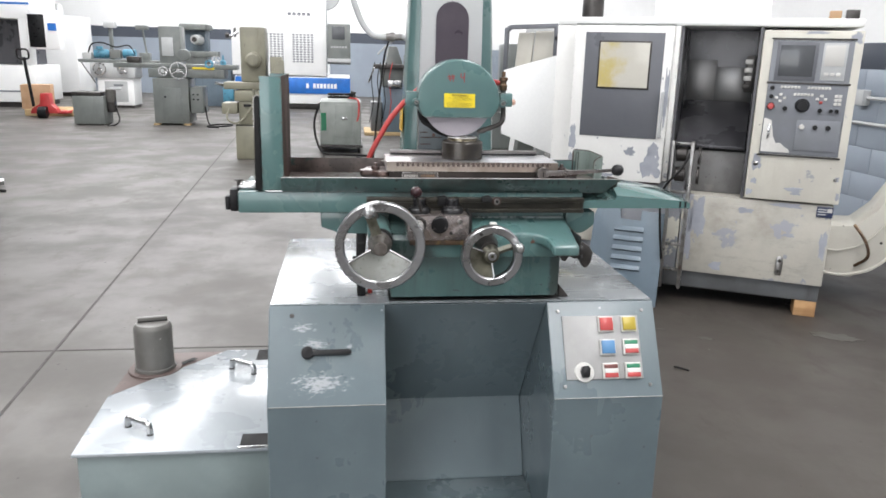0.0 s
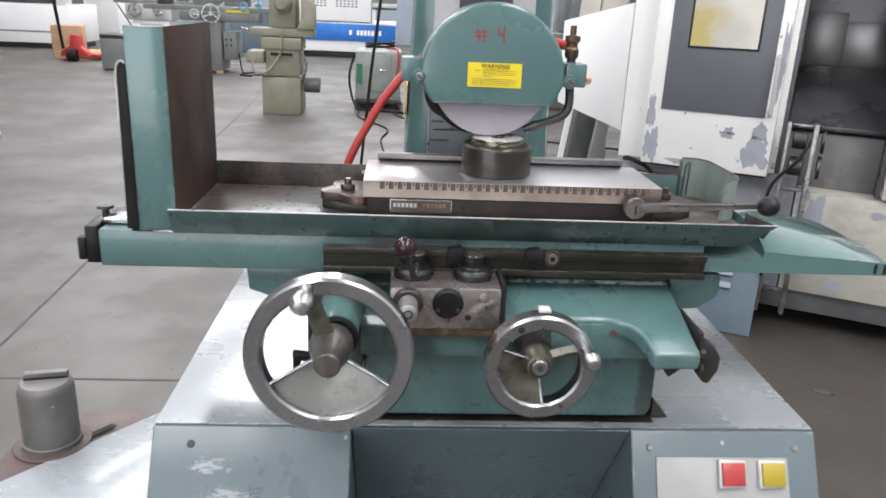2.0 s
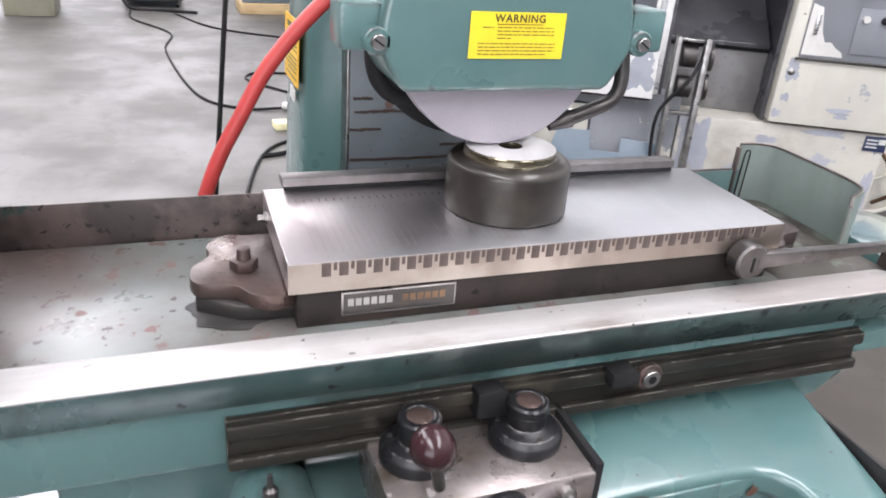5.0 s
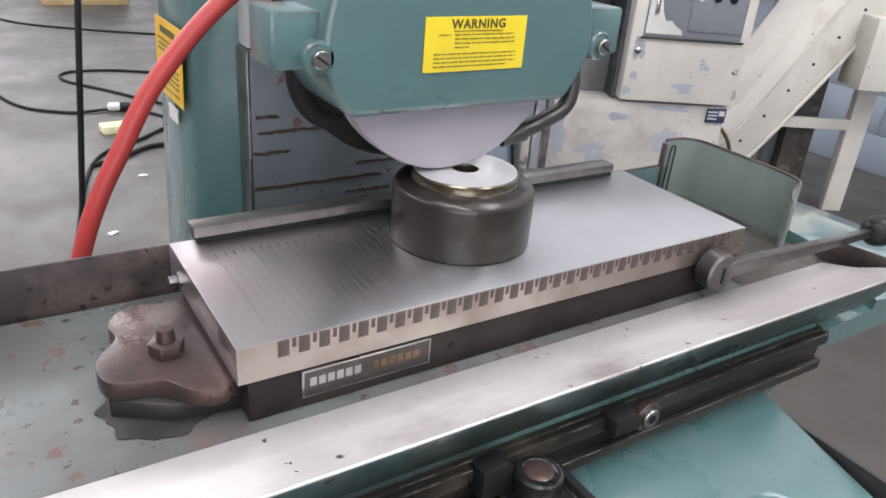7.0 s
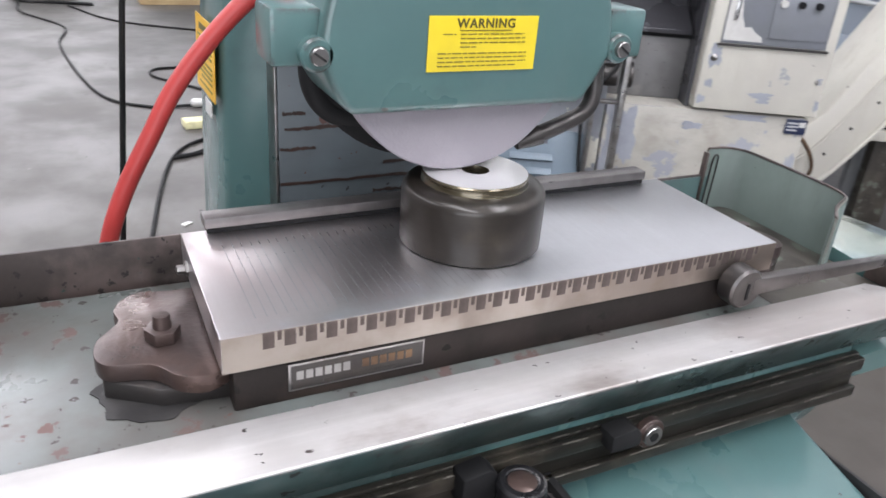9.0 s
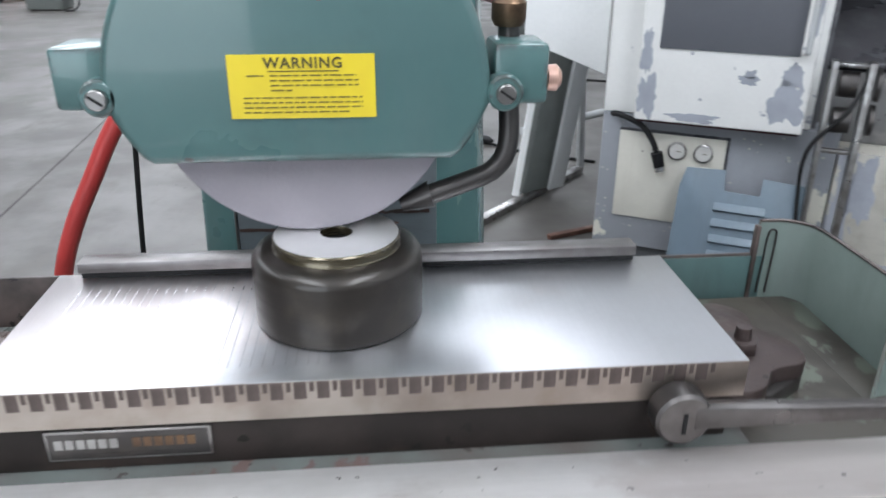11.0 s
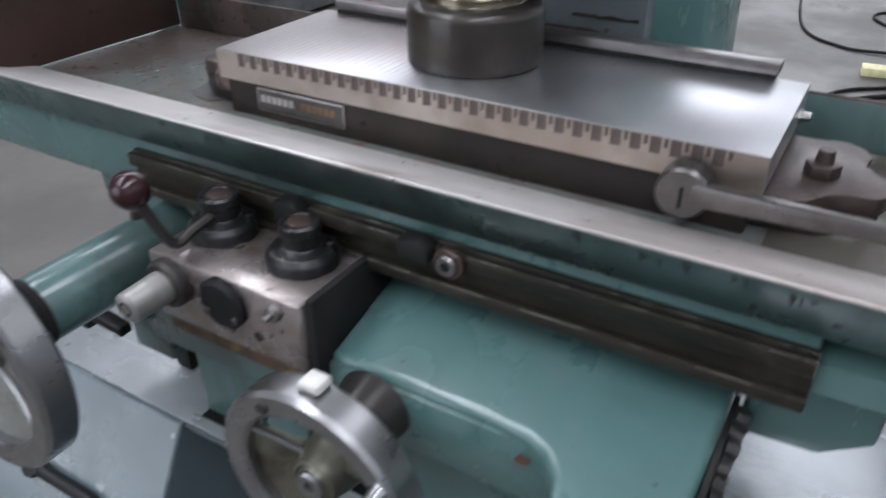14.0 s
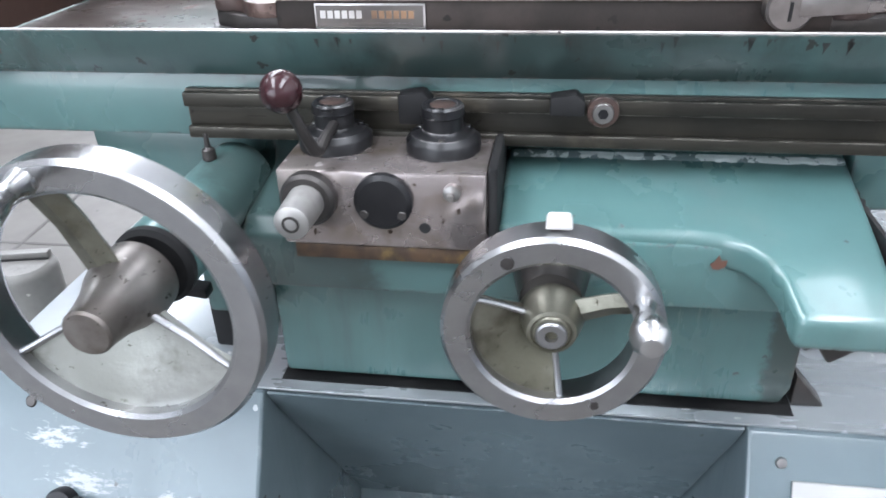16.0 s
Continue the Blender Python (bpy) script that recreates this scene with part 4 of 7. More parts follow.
    part("handle", turned(B(), [(0, -0.068 * k), (0.008 * k, -0.066 * k), (0.0135 * k, -0.058 * k), (0.0145 * k, -0.05 * k), (0.012 * k, -0.04 * k), (0.0075 * k, -0.03 * k), (0.0065 * k, -0.022 * k), (0.009 * k, -0.012 * k), (0.0105 * k, -0.004), (0, -0.004)], o, "y", 24), CHROME, wheel, "bright turned handle")
    return wheel


handwheel("handwheel", (-0.2205, -0.142, 0.793), 0.1038, 0.032, 0.0195, 208, 332, [108], 106, "large bright steel handwheel with a dished web", hub_mat=HUBBROWN)
wheel_cross = handwheel("handwheel", (0.0545, -0.079, 0.751), 0.0755, 0.0075, 0.0165, 156, 278, [24], 27, "smaller bright steel cross-feed handwheel", tube=0.0102, web=GRIMEWEB, hub_mat=GRIMEWEB)
for a, r in ((118, 0.0045), (300, 0.003)):
    part("rim_stud", turned(B(), [(0, -0.014), (r, -0.0135), (r, -0.0105), (0, -0.0105)], (0.064 * math.cos(radians(a)), 0, 0.064 * math.sin(radians(a))), "y", 12), DARKSTEEL, wheel_cross)
part("hub_nut", turned(B(), [(0.0045, -0.0112), (0.0095, -0.0112), (0.0108, -0.0102), (0.0108, -0.007), (0.0045, -0.007)], (0, 0, 0), "y", 28, closed=True), RIM, wheel_cross, "bare steel hub nut")
part("cross_screw_boss", turned(B(), [(0, -0.06), (0.022, -0.06), (0.03, -0.012), (0, -0.012)], (0.053, 0, 0.76), "y", 24), DARKSTEEL, grinder)
part("zero_mark", bev(prism(B(), [(0.047, 0.8275), (0.065, 0.8275), (0.0635, 0.8335), (0.0485, 0.8335)], -0.082, -0.066, "y"), 0.002), BTN_WHITE, grinder, "white pointer above the cross-feed wheel")

# hydraulic valve block with its knobs and reversing lever
valve = part("valve_block", box(-0.149, 0.005, -0.026, 0.07, 0.777, 0.838, 0.003), VALVE, grinder, "stained bare steel hydraulic valve block")
part("valve_foot", box(-0.142, 0.003, -0.0235, 0.06, 0.764, 0.7765, 0.001), FOOTRUST, valve)
part("valve_cheek", box(0.0055, 0.0125, -0.022, 0.08, 0.768, 0.842, 0.002), BLACKMATT, valve)
for x, y in ((-0.116, 0.025), (-0.032, 0.023)):
    k = part("valve_knob", turned(B(), [(0, 0.0345), (0.0105, 0.0345), (0.0112, 0.0352), (0.0142, 0.0352), (0.0158, 0.0335), (0.0162, 0.0275), (0.0152, 0.0265), (0.0152, 0.0165), (0.0175, 0.0145), (0.0238, 0.0135), (0.0252, 0.0118), (0.0272, 0.0102), (0.0282, 0.0085), (0.0282, 0.0)], n=36), KNOBBLACK, valve, "black stepped valve knob", at=pose(x, y, 0.838))
    part("top_ring", turned(B(), [(0, 0.0349), (0.009, 0.0349), (0.0095, 0.0346), (0, 0.0346)], n=28), IRON, k)
    for a in (35, 155, 275):
        part("knob_screw", turned(B(), [(0, 0.0148), (0.0022, 0.0146), (0.0025, 0.0125)], (0.0208 * math.cos(radians(a)), 0.0208 * math.sin(radians(a)), 0), "z", 10), STEEL, k)
lever = part("reversing_lever", hose(B(), [(-0.112, 0.018, 0.86), (-0.114, -0.006, 0.856), (-0.116, -0.022, 0.851), (-0.12, -0.03, 0.864), (-0.127, -0.037, 0.889)], 0.0042, 10), DARKSTEEL, valve, "bent steel reversing lever")
part("ball_knob", ball(B(), (-0.13, -0.04, 0.9005), 0.0145, 28), MAROON, lever, "glossy maroon ball knob")
part("cover_disc", turned(B(), [(0, -0.0075), (0.018, -0.0075), (0.0215, -0.005), (0.0215, 0)], (-0.069, -0.026, 0.817), "y", 36), BLACK, valve)
for dx in (-0.014, 0.014):
    part("disc_screw", turned(B(), [(0, -0.0085), (0.003, -0.0083), (0.0035, -0.0075)], (-0.069 + dx, -0.026, 0.808), "y", 10), DARKSTEEL, valve)
tk = part("throttle_knob", turned(B(), [(0, -0.046), (0.0095, -0.046), (0.0125, -0.044), (0.0135, -0.014), (0.0135, -0.009), (0, -0.009)], (-0.124, -0.026, 0.818), "y", 28), SATIN, valve, "satin steel throttle knob")
part("knob_collar", turned(B(), [(0, -0.011), (0.018, -0.011), (0.0205, -0.008), (0.0205, 0)], (-0.124, -0.026, 0.818), "y", 28), DARKSTEEL, tk)
part("knob_centre", turned(B(), [(0.0045, -0.0468), (0.0062, -0.0468), (0.0062, -0.046), (0.0045, -0.046)], (-0.124, -0.026, 0.818), "y", 20, closed=True), DARKSTEEL, tk)
part("grease_nipple", turned(B(), [(0, -0.012), (0.0022, -0.012), (0.003, -0.009), (0.002, -0.006), (0.0062, -0.005), (0.0065, 0)], (-0.019, -0.026, 0.8255), "y", 14), STEEL, valve)
part("drain_hole", turned(B(), [(0, -0.0006), (0.0038, -0.0006), (0.0044, 0)], (-0.04, -0.026, 0.795), "y", 14), BLACKMATT, valve)

# column and wheel head
bm = B()
sec = [(-0.086, 0.43), (-0.127, 0.448), (-0.131, 0.5), (-0.131, 0.556), (0.155, 0.556), (0.155, 0.5), (0.143, 0.455), (0.097, 0.43)]
rows = []
for z, k in ((0.6, 1.12), (0.8, 1.03), (0.95, 1.0), (1.42, 0.86), (1.7, 0.8)):
    rows.append([bm.verts.new((0.006 + (x - 0.006) * k, y if y < 0.46 else 0.43 + (y - 0.43) * (0.5 + 0.5 * k), z)) for x, y in sec])
for a, b in zip(rows, rows[1:]):
    for k in range(8):
        bm.faces.new((a[k], a[(k + 1) % 8], b[(k + 1) % 8], b[k]))
bm.faces.new(rows[0][::-1])
bm.faces.new(rows[-1])
column = part("column", bev(bm, 0.006), TEAL, grinder)
part("slideway", box(-0.086, 0.097, 0.401, 0.4295, 0.61, 1.06, 0.002), SLIDE, column, "grimy dark slideway cover")
part("slideway_edge", box(-0.0885, -0.0862, 0.4, 0.4295, 0.61, 1.06, 0.0005), STEEL, column)
bm = B()
prism(bm, [(-0.086, 1.062), (0.097, 1.062), (0.09, 1.62), (-0.079, 1.62)], 0.405, 0.4295, "y")
part("upper_cover", bev(bm, 0.002), LIGHTGREY, column, "grey upper cover with a long dark slot")
slot = [(0.047, 1.07), (0.047, 1.325)] + [(0.047 * math.cos(a), 1.325 + 0.047 * math.sin(a)) for a in [math.pi * k / 10 for k in range(1, 10)]] + [(-0.047, 1.325), (-0.047, 1.07)]
part("slot", prism(B(), [(x + 0.006, z) for x, z in slot], 0.4005, 0.4045, "y"), SLOTDARK, column)
for z, x0, x1 in ((0.985, -0.08, -0.02), (0.965, -0.085, -0.05), (0.93, -0.085, 0.05), (1.0, -0.082, -0.06), (0.905, -0.03, 0.0), (0.915, 0.01, 0.06), (0.945, 0.02, 0.09)):
    n = 14
    pts = [(x0 + (x1 - x0) * k / n, z + rnd.uniform(-0.0012, 0.0006)) for k in range(n + 1)] + [(x1 - (x1 - x0) * k / n, z + 0.0012 + rnd.uniform(0.0002, 0.0028)) for k in range(n + 1)]
    part("rust_scrape", prism(B(), pts, 0.4002, 0.4008, "y"), FOOTBROWN if z != 0.905 else BLACKMATT, column)
lab = part("column_label", box(-0.0006, 0.0004, 0, 0.088, -0.036, 0.036), ORANGE, column, "orange-yellow warning label with black bars", at=pose(-0.1312, 0.452, 1.034, 0, 1.7, 1))
for z, d, a, b in ((0.0265, 0.006, 0.02, 0.068), (0.0175, 0.0022, 0.01, 0.078), (0.0125, 0.0022, 0.01, 0.074), (0.0075, 0.0022, 0.01, 0.078), (0.0025, 0.0022, 0.01, 0.05), (-0.006, 0.0022, 0.01, 0.078), (-0.011, 0.0022, 0.01, 0.076), (-0.016, 0.0022, 0.01, 0.078), (-0.021, 0.0022, 0.01, 0.06), (-0.028, 0.0022, 0.01, 0.07)):
    part("label_bar", box(-0.0012, -0.0004, a, b, z - d / 2, z + d / 2), INK if d > 0.003 else PRINT, lab)
part("small_sticker", box(-0.0006, 0.0004, 0, 0.03, -0.007, 0.007), BTN_WHITE, column, at=pose(-0.1318, 0.478, 0.984, 0, 1.7, 1))

head = part("wheel_head", bev(turned(B(), [(0, 0.262), (0.062, 0.262), (0.066, 0.27), (0.066, 0.4), (0, 0.4)], (0, 0, 1.1), "y", 40), 0.002), DARKSTEEL, grinder, "dark spindle housing behind the wheel guard")
part("head_flange", turned(B(), [(0, 0.264), (0.096, 0.264), (0.099, 0.268), (0.099, 0.284), (0, 0.284)], (-0.004, 0, 1.1), "y", 44), BLACKMATT, head)
gpts = []
for k in range(41):
    a = math.pi * (1.02 - 1.04 * k / 40)
    gpts.append((0.0 + 0.1115 * math.cos(a), 1.102 + 0.112 * math.sin(a)))
gpts += [(0.103, 1.078), (0.094, 1.064), (0.088, 1.061), (-0.088, 1.061), (-0.094, 1.064), (-0.103, 1.078)]
guard = part("wheel_guard", bev(prism(B(), gpts, 0.186, 0.263, "y"), 0.006, 3), TEAL, grinder, "rounded teal wheel guard with a yellow warning label")
wheel = part("grinding_wheel", turned(B(), [(0, 0.205), (0.0915, 0.205), (0.0925, 0.206), (0.0925, 0.223), (0.0915, 0.224), (0, 0.224)], (0, 0, 1.1028), "y", 96), STONE, grinder, "grey-purple grinding wheel")
for s, x in ((-1, -0.124), (1, 0.131)):
    lug = part("guard_lug", box(x - 0.0165, x + 0.0165, 0.196, 0.236, 1.092, 1.128, 0.003), TEAL, guard, at=None)
    bxx = -0.113 if s < 0 else 0.12
    part("lug_ear", turned(B(), [(0, 0.186), (0.0095, 0.186), (0.011, 0.188), (0.011, 0.2), (0, 0.2)], (bxx, 0, 1.101), "y", 24), TEAL, guard)
    lb = part("lug_bolt", turned(B(), [(0, 0.1815), (0.0052, 0.1815), (0.006, 0.1825), (0.006, 0.187), (0, 0.187)], (bxx, 0, 1.101), "y", 24), STEEL, guard)
    part("screw_slot", box(-0.0046, 0.0046, 0.1808, 0.1814, -0.0007, 0.0007), BLACKMATT, lb, at=pose(bxx, 0, 1.101, 0, 35, 0))
part("clamp_knob", turned(B(), [(0, 0.148), (0.003, 0.148), (0.003, 0.151), (0.008, 0.152), (0.0085, 0.158), (0.005, 0.161), (0, 0.161)], (0, 0.222, 1.103), "x", 18), COPPER, guard)

part("guard_strap", hose(B(), [(-0.093, 0.27, 1.1), (-0.094, 0.27, 1.068), (-0.085, 0.27, 1.047), (-0.067, 0.27, 1.036), (-0.035, 0.27, 1.034)], 0.0085, 12), BLACKMATT, guard, "black bent strap behind the guard")

# warning label with its one legible word and bars for the small print
wl = part("warning_label", box(-0.0415, 0.0415, -0.0003, 0.0005, -0.0182, 0.0182), YELLOW, guard, "yellow warning label with black lettering", at=pose(0.002, 0.1852, 1.107))
part("lettering", letters("WARNING", 0.0085), INK, wl, at=pose(0.001, -0.0005, 0.0132, 90, 0, 0))
part("word_rule", box(-0.019, 0.021, -0.0008, -0.0003, 0.0086, 0.0091), INK, wl)
for i, (z, x0, x1) in enumerate(((0.0064, -0.031, -0.0215), (0.0064, -0.018, 0.031), (0.0036, -0.018, 0.032), (0.0008, -0.018, 0.032), (-0.002, -0.018, -0.006), (-0.0062, -0.034, 0.034), (-0.009, -0.034, 0.034), (-0.0118, -0.034, 0.034), (-0.0146, -0.034, 0.026))):
    x = x0
    while x < x1:
        w = min(rnd.uniform(0.0022, 0.0075), x1 - x)
        part("print_bar", box(x, x + w, -0.0007, -0.0003, z - 0.00042, z + 0.00042), PRINT, wl)
        x += w + 0.0011
# the painted mark on the guard, brushed on by hand
strokes = [[(-0.028, 0.006), (-0.024, -0.011)], [(-0.019, 0.007), (-0.0165, -0.012)], [(-0.032, 0.0005), (-0.012, 0.003)], [(-0.031, -0.005), (-0.012, -0.003)],
           [(0.004, 0.01), (0.0045, 0.0), (0.011, -0.001)], [(0.0135, 0.011), (0.0125, -0.002), (0.014, -0.014)]]
for s in strokes:
    bm = hose(B(), [(x, 0, z) for x, z in s] if len(s) > 2 else [(s[0][0], 0, s[0][1]), ((s[0][0] + s[1][0]) / 2 + 0.0006, 0, (s[0][1] + s[1][1]) / 2), (s[1][0], 0, s[1][1])], 0.0013, 6, 4)
    for v in bm.verts:
        v.co.y *= 0.15
    part("painted_stroke", bm, REDPAINT, guard, "hand-painted red marking", at=pose(0.0, 0.1858, 1.168))

# coolant line: brass fitting, pipe, nozzle and red hose
pipe = part("coolant_pipe", hose(B(), [(0.128, 0.232, 1.15), (0.129, 0.23, 1.1), (0.129, 0.222, 1.062), (0.12, 0.218, 1.045), (0.1, 0.217, 1.036), (0.072, 0.218, 1.026)], 0.0068, 14), DARKSTEEL, grinder, "dark coolant pipe with a brass elbow")
part("nozzle", rod(B(), (0.078, 0.218, 1.028), (0.058, 0.218, 1.021), 0.009, 0.0045), DARKSTEEL, pipe)
part("elbow", turned(B(), [(0, 0), (0.009, 0), (0.011, 0.004), (0.011, 0.014), (0.0085, 0.017), (0.0085, 0.024), (0.012, 0.026), (0.012, 0.034), (0, 0.036)], (0.128, 0.232, 1.134), "z", 16), BRASS, pipe)
part("valve_spindle", rod(B(), (0.128, 0.232, 1.17), (0.128, 0.232, 1.184), 0.005), BRASS, pipe)
part("coolant_hose", hose(B(), [(0.126, 0.238, 1.152), (0.117, 0.274, 1.153), (0.09, 0.305, 1.157), (0.02, 0.335, 1.166), (-0.045, 0.36, 1.153), (-0.09, 0.372, 1.126), (-0.132, 0.38, 1.088), (-0.173, 0.385, 1.037), (-0.2, 0.385, 0.99), (-0.224, 0.385, 0.945), (-0.241, 0.385, 0.9), (-0.254, 0.39, 0.84), (-0.258, 0.4, 0.7), (-0.26, 0.41, 0.612)], 0.0078, 14), REDHOSE, grinder, "red rubber coolant hose")
CABLE = [(-0.168, 0.54, 1.262), (-0.181, 0.54, 1.22), (-0.19, 0.54, 1.15), (-0.199, 0.54, 1.08), (-0.212, 0.54, 0.95), (-0.226, 0.55, 0.8), (-0.24, 0.58, 0.612)]
LOOP = [(-0.36, 0.6, 1.7), (-0.3, 0.57, 1.46), (-0.275, 0.56, 1.377), (-0.25, 0.556, 1.314), (-0.221, 0.55, 1.28), (-0.19, 0.54, 1.272), (-0.16, 0.535, 1.272)]
part("power_cable", hose(B(), CABLE, 0.003, 8), BLACKMATT, grinder, "thin black cable hanging beside the column")
part("hanging_hose", hose(B(), LOOP, 0.009, 12), LIGHTGREY, column, "pale grey hose looping beside the column")
part("hose_fitting", turned(B(), [(0, -0.018), (0.011, -0.018), (0.011, -0.006), (0.014, -0.005), (0.014, 0.008), (0.009, 0.009), (0.009, 0.03), (0, 0.03)], LOOP[-1], "x", 18), STEEL, column)

# travelling table with tray and splash guards; x from the middle of the chuck
TX = 0.035
table = part("table", box(-0.6, 0.283, 0.057, 0.31, 0.829, 0.884, 0.004), TEAL, grinder, "long teal travelling table", at=pose(TX, 0, 0))
part("front_rail", box(-0.282, 0.284, 0.051, 0.0565, 0.831, 0.872, 0.001), RAIL, table, "oily brown front rail with grooves")
for z0, z1, y in ((0.8585, 0.8705, 0.0445), (0.832, 0.842, 0.0445)):
    part("rail_bar", box(-0.282, 0.284, y, 0.0505, z0, z1, 0.0015), RAIL, table)
part("end_block", box(-0.62, -0.6005, 0.06, 0.12, 0.832, 0.888, 0.003), BLACK, table)
part("end_clamp", bev(prism(B(), [(-0.6, 0.886), (-0.54, 0.886), (-0.545, 0.908), (-0.57, 0.9), (-0.6, 0.895)], 0.08, 0.14, "y"), 0.002), CHROME, table)
part("end_screw", turned(B(), [(0, 0.02), (0.011, 0.019), (0.012, 0.015), (0.005, 0.014), (0.005, 0)], (-0.602, 0.1, 0.889), "z", 16), DARKSTEEL, table)
part("end_step", box(-0.632, -0.6202, 0.062, 0.1, 0.836, 0.87, 0.002), BLACK, table)
# way cover on the other end: a rounded hood that falls away
bm = B()
rows = []
n = 14
for x, side, crown in ((0.284, 0.862, 0.874), (0.373, 0.866, 0.876), (0.3745, 0.876, 0.906), (0.43, 0.871, 0.897), (0.51, 0.866, 0.882), (0.57, 0.861, 0.868), (0.58, 0.856, 0.86)):
    ring = [bm.verts.new((x, 0.056, 0.842))]
    for k in range(n + 1):
        u = 2 * k / n - 1
        ring.append(bm.verts.new((x, 0.184 + 0.128 * u, side + (crown - side) * (1 - abs(u) ** 2.6))))
    ring.append(bm.verts.new((x, 0.312, 0.842)))
    rows.append(ring)
for p, q in zip(rows, rows[1:]):
    for k in range(n + 2):
        bm.faces.new((p[k], p[k + 1], q[k + 1], q[k]))
bm.faces.new(rows[0][::-1])
bm.faces.new(rows[-1])
part("way_cover", bm, TEAL_GLOSS, table, "sloping teal way cover")
for x in (0.55, 0.565):
    part("cover_notch", box(x, x + 0.004, 0.054, 0.0565, 0.845, 0.86), BLACKMATT, table)
# tray of bent sheet
tray = part("tray", bev(prism(B(), [(0.049, 0.8845), (0.052, 0.8845), (0.3, 0.8845), (0.3, 0.896), (0.056, 0.896)], -0.49, 0.334), 0.0008), TEAL_WORN, table, "worn chip tray with flaking paint")
part("tray_corner", box(0.3345, 0.3655, 0.1, 0.3, 0.8845, 0.8963, 0.0006), TRAYBROWN, tray)
part("tray_dirt", box(0.235, 0.3343, 0.102, 0.3, 0.8961, 0.8964), TRAYBROWN, tray, "dirty brown end of the tray floor")
def slanted_end(bm, x1, rise):
    """Lean the far end of a lip outwards, more at its top."""
    for v in bm.verts:
        if v.co.x > x1 - 0.01:
            v.co.x += rise * max(0.0, (v.co.z - 0.884) / 0.04)
    return bm


part("tray_lip", slanted_end(bev(prism(B(), [(0.0485, 0.8846), (0.0285, 0.9225), (0.03, 0.9235), (0.075, 0.9055), (0.105, 0.8985), (0.105, 0.8965), (0.056, 0.8965)], -0.492, 0.334), 0.0006), 0.334, 0.04), TEAL_GRIME, tray, "flared grimy teal front lip")
part("lip_wear", slanted_end(bev(prism(B(), [(0.0285, 0.923), (0.0285, 0.9243), (0.03, 0.9246), (0.0753, 0.9066), (0.1055, 0.8995), (0.1055, 0.8988), (0.075, 0.9058), (0.03, 0.9238)], -0.491, 0.333), 0.0003), 0.333, 0.04), LIPSTEEL, tray, "bare worn steel slope inside the lip")
rd = random.Random(23)
for k in range(26):
    x, run, w = rd.uniform(-0.2, 0.3), rd.uniform(0.003, 0.014), rd.uniform(0.0005, 0.0016)
    top = rd.uniform(0.036, 0.0415)
    lean = rd.uniform(-0.001, 0.001)
    pts = [(x - w * rd.uniform(1.0, 2.2), top), (x + w * rd.uniform(1.0, 2.2), top), (x + w * 0.6 + lean, top - 0.6 * run), (x + lean, top - run), (x - w * 0.6 + lean, top - 0.55 * run)]
    bm = B()
    bm.faces.new([bm.verts.new((a, 0.0485 - 0.466 * u - 0.884 * 0.0005, 0.8846 + 0.884 * u - 0.466 * 0.0005)) for a, u in pts])
    part("oil_drip", bm, OILY, tray)
bm = B()
prism(bm, [(0.03, 0.925), (0.12, 0.918), (0.12, 0.896), (0.055, 0.896)], 0.366, 0.369)
part("tray_end", bev(bm, 0.0008), RUST, tray)
part("back_wall", bev(prism(B(), [(-0.489, 0.88), (0.335, 0.88), (0.335, 0.936), (-0.489, 0.936)], 0.3045, 0.3075, "y"), 0.0006), RUST, table, "rust-stained back wall of the tray")
part("back_wall_paint", bev(prism(B(), [(0.1, 0.884), (0.334, 0.884), (0.334, 0.934), (0.1, 0.934)], 0.3032, 0.3042, "y"), 0.0002), BACKTEAL, table)
# right-hand guard: rounded corner sheet
pts = [(0.325, 0.3035), (0.345, 0.3035), (0.358, 0.297), (0.366, 0.283), (0.368, 0.24), (0.368, 0.19), (0.364, 0.165), (0.355, 0.155), (0.342, 0.152), (0.334, 0.144)]
pts = [(p.x, p.y) for p in curve_points([(x, y, 0) for x, y in pts], 4)]
bm = B()
inner, outer = [], []
for i, (x, y) in enumerate(pts):
    x2, y2 = pts[min(i + 1, len(pts) - 1)]
    x1, y1 = pts[max(i - 1, 0)]
    d = Vector((x2 - x1, y2 - y1)).normalized()
    f = i / (len(pts) - 1)
    top = 0.966 - 0.004 * f if f < 0.8 else 0.9628 - 0.012 * (f - 0.8) / 0.2
    inner.append([bm.verts.new((x, y, z)) for z in (0.885, top)])
    outer.append([bm.verts.new((x - d.y * 0.0025, y + d.x * 0.0025, z)) for z in (0.885, top)])
for k in range(len(pts) - 1):
    bm.faces.new((inner[k][0], inner[k + 1][0], inner[k + 1][1], inner[k][1]))
    bm.faces.new((outer[k][0], outer[k][1], outer[k + 1][1], outer[k + 1][0]))
    bm.faces.new((inner[k][1], inner[k + 1][1], outer[k + 1][1], outer[k][1]))
for k in (0, len(pts) - 1):
    bm.faces.new((inner[k][0], inner[k][1], outer[k][1], outer[k][0]))
part("end_guard", bm, TEAL_PALE, table, "curved teal sheet guard at the tray end")
bm = B()
n = len(pts)
hose(bm, [(x, y, 0.9665 - 0.004 * i / (n - 1) if i / (n - 1) < 0.8 else 0.9633 - 0.012 * (i / (n - 1) - 0.8) / 0.2) for i, (x, y) in enumerate(pts)], 0.0013, 6, 1)
part("guard_rim", bm, RUST, table, "bare rusty edge of the sheet guard")
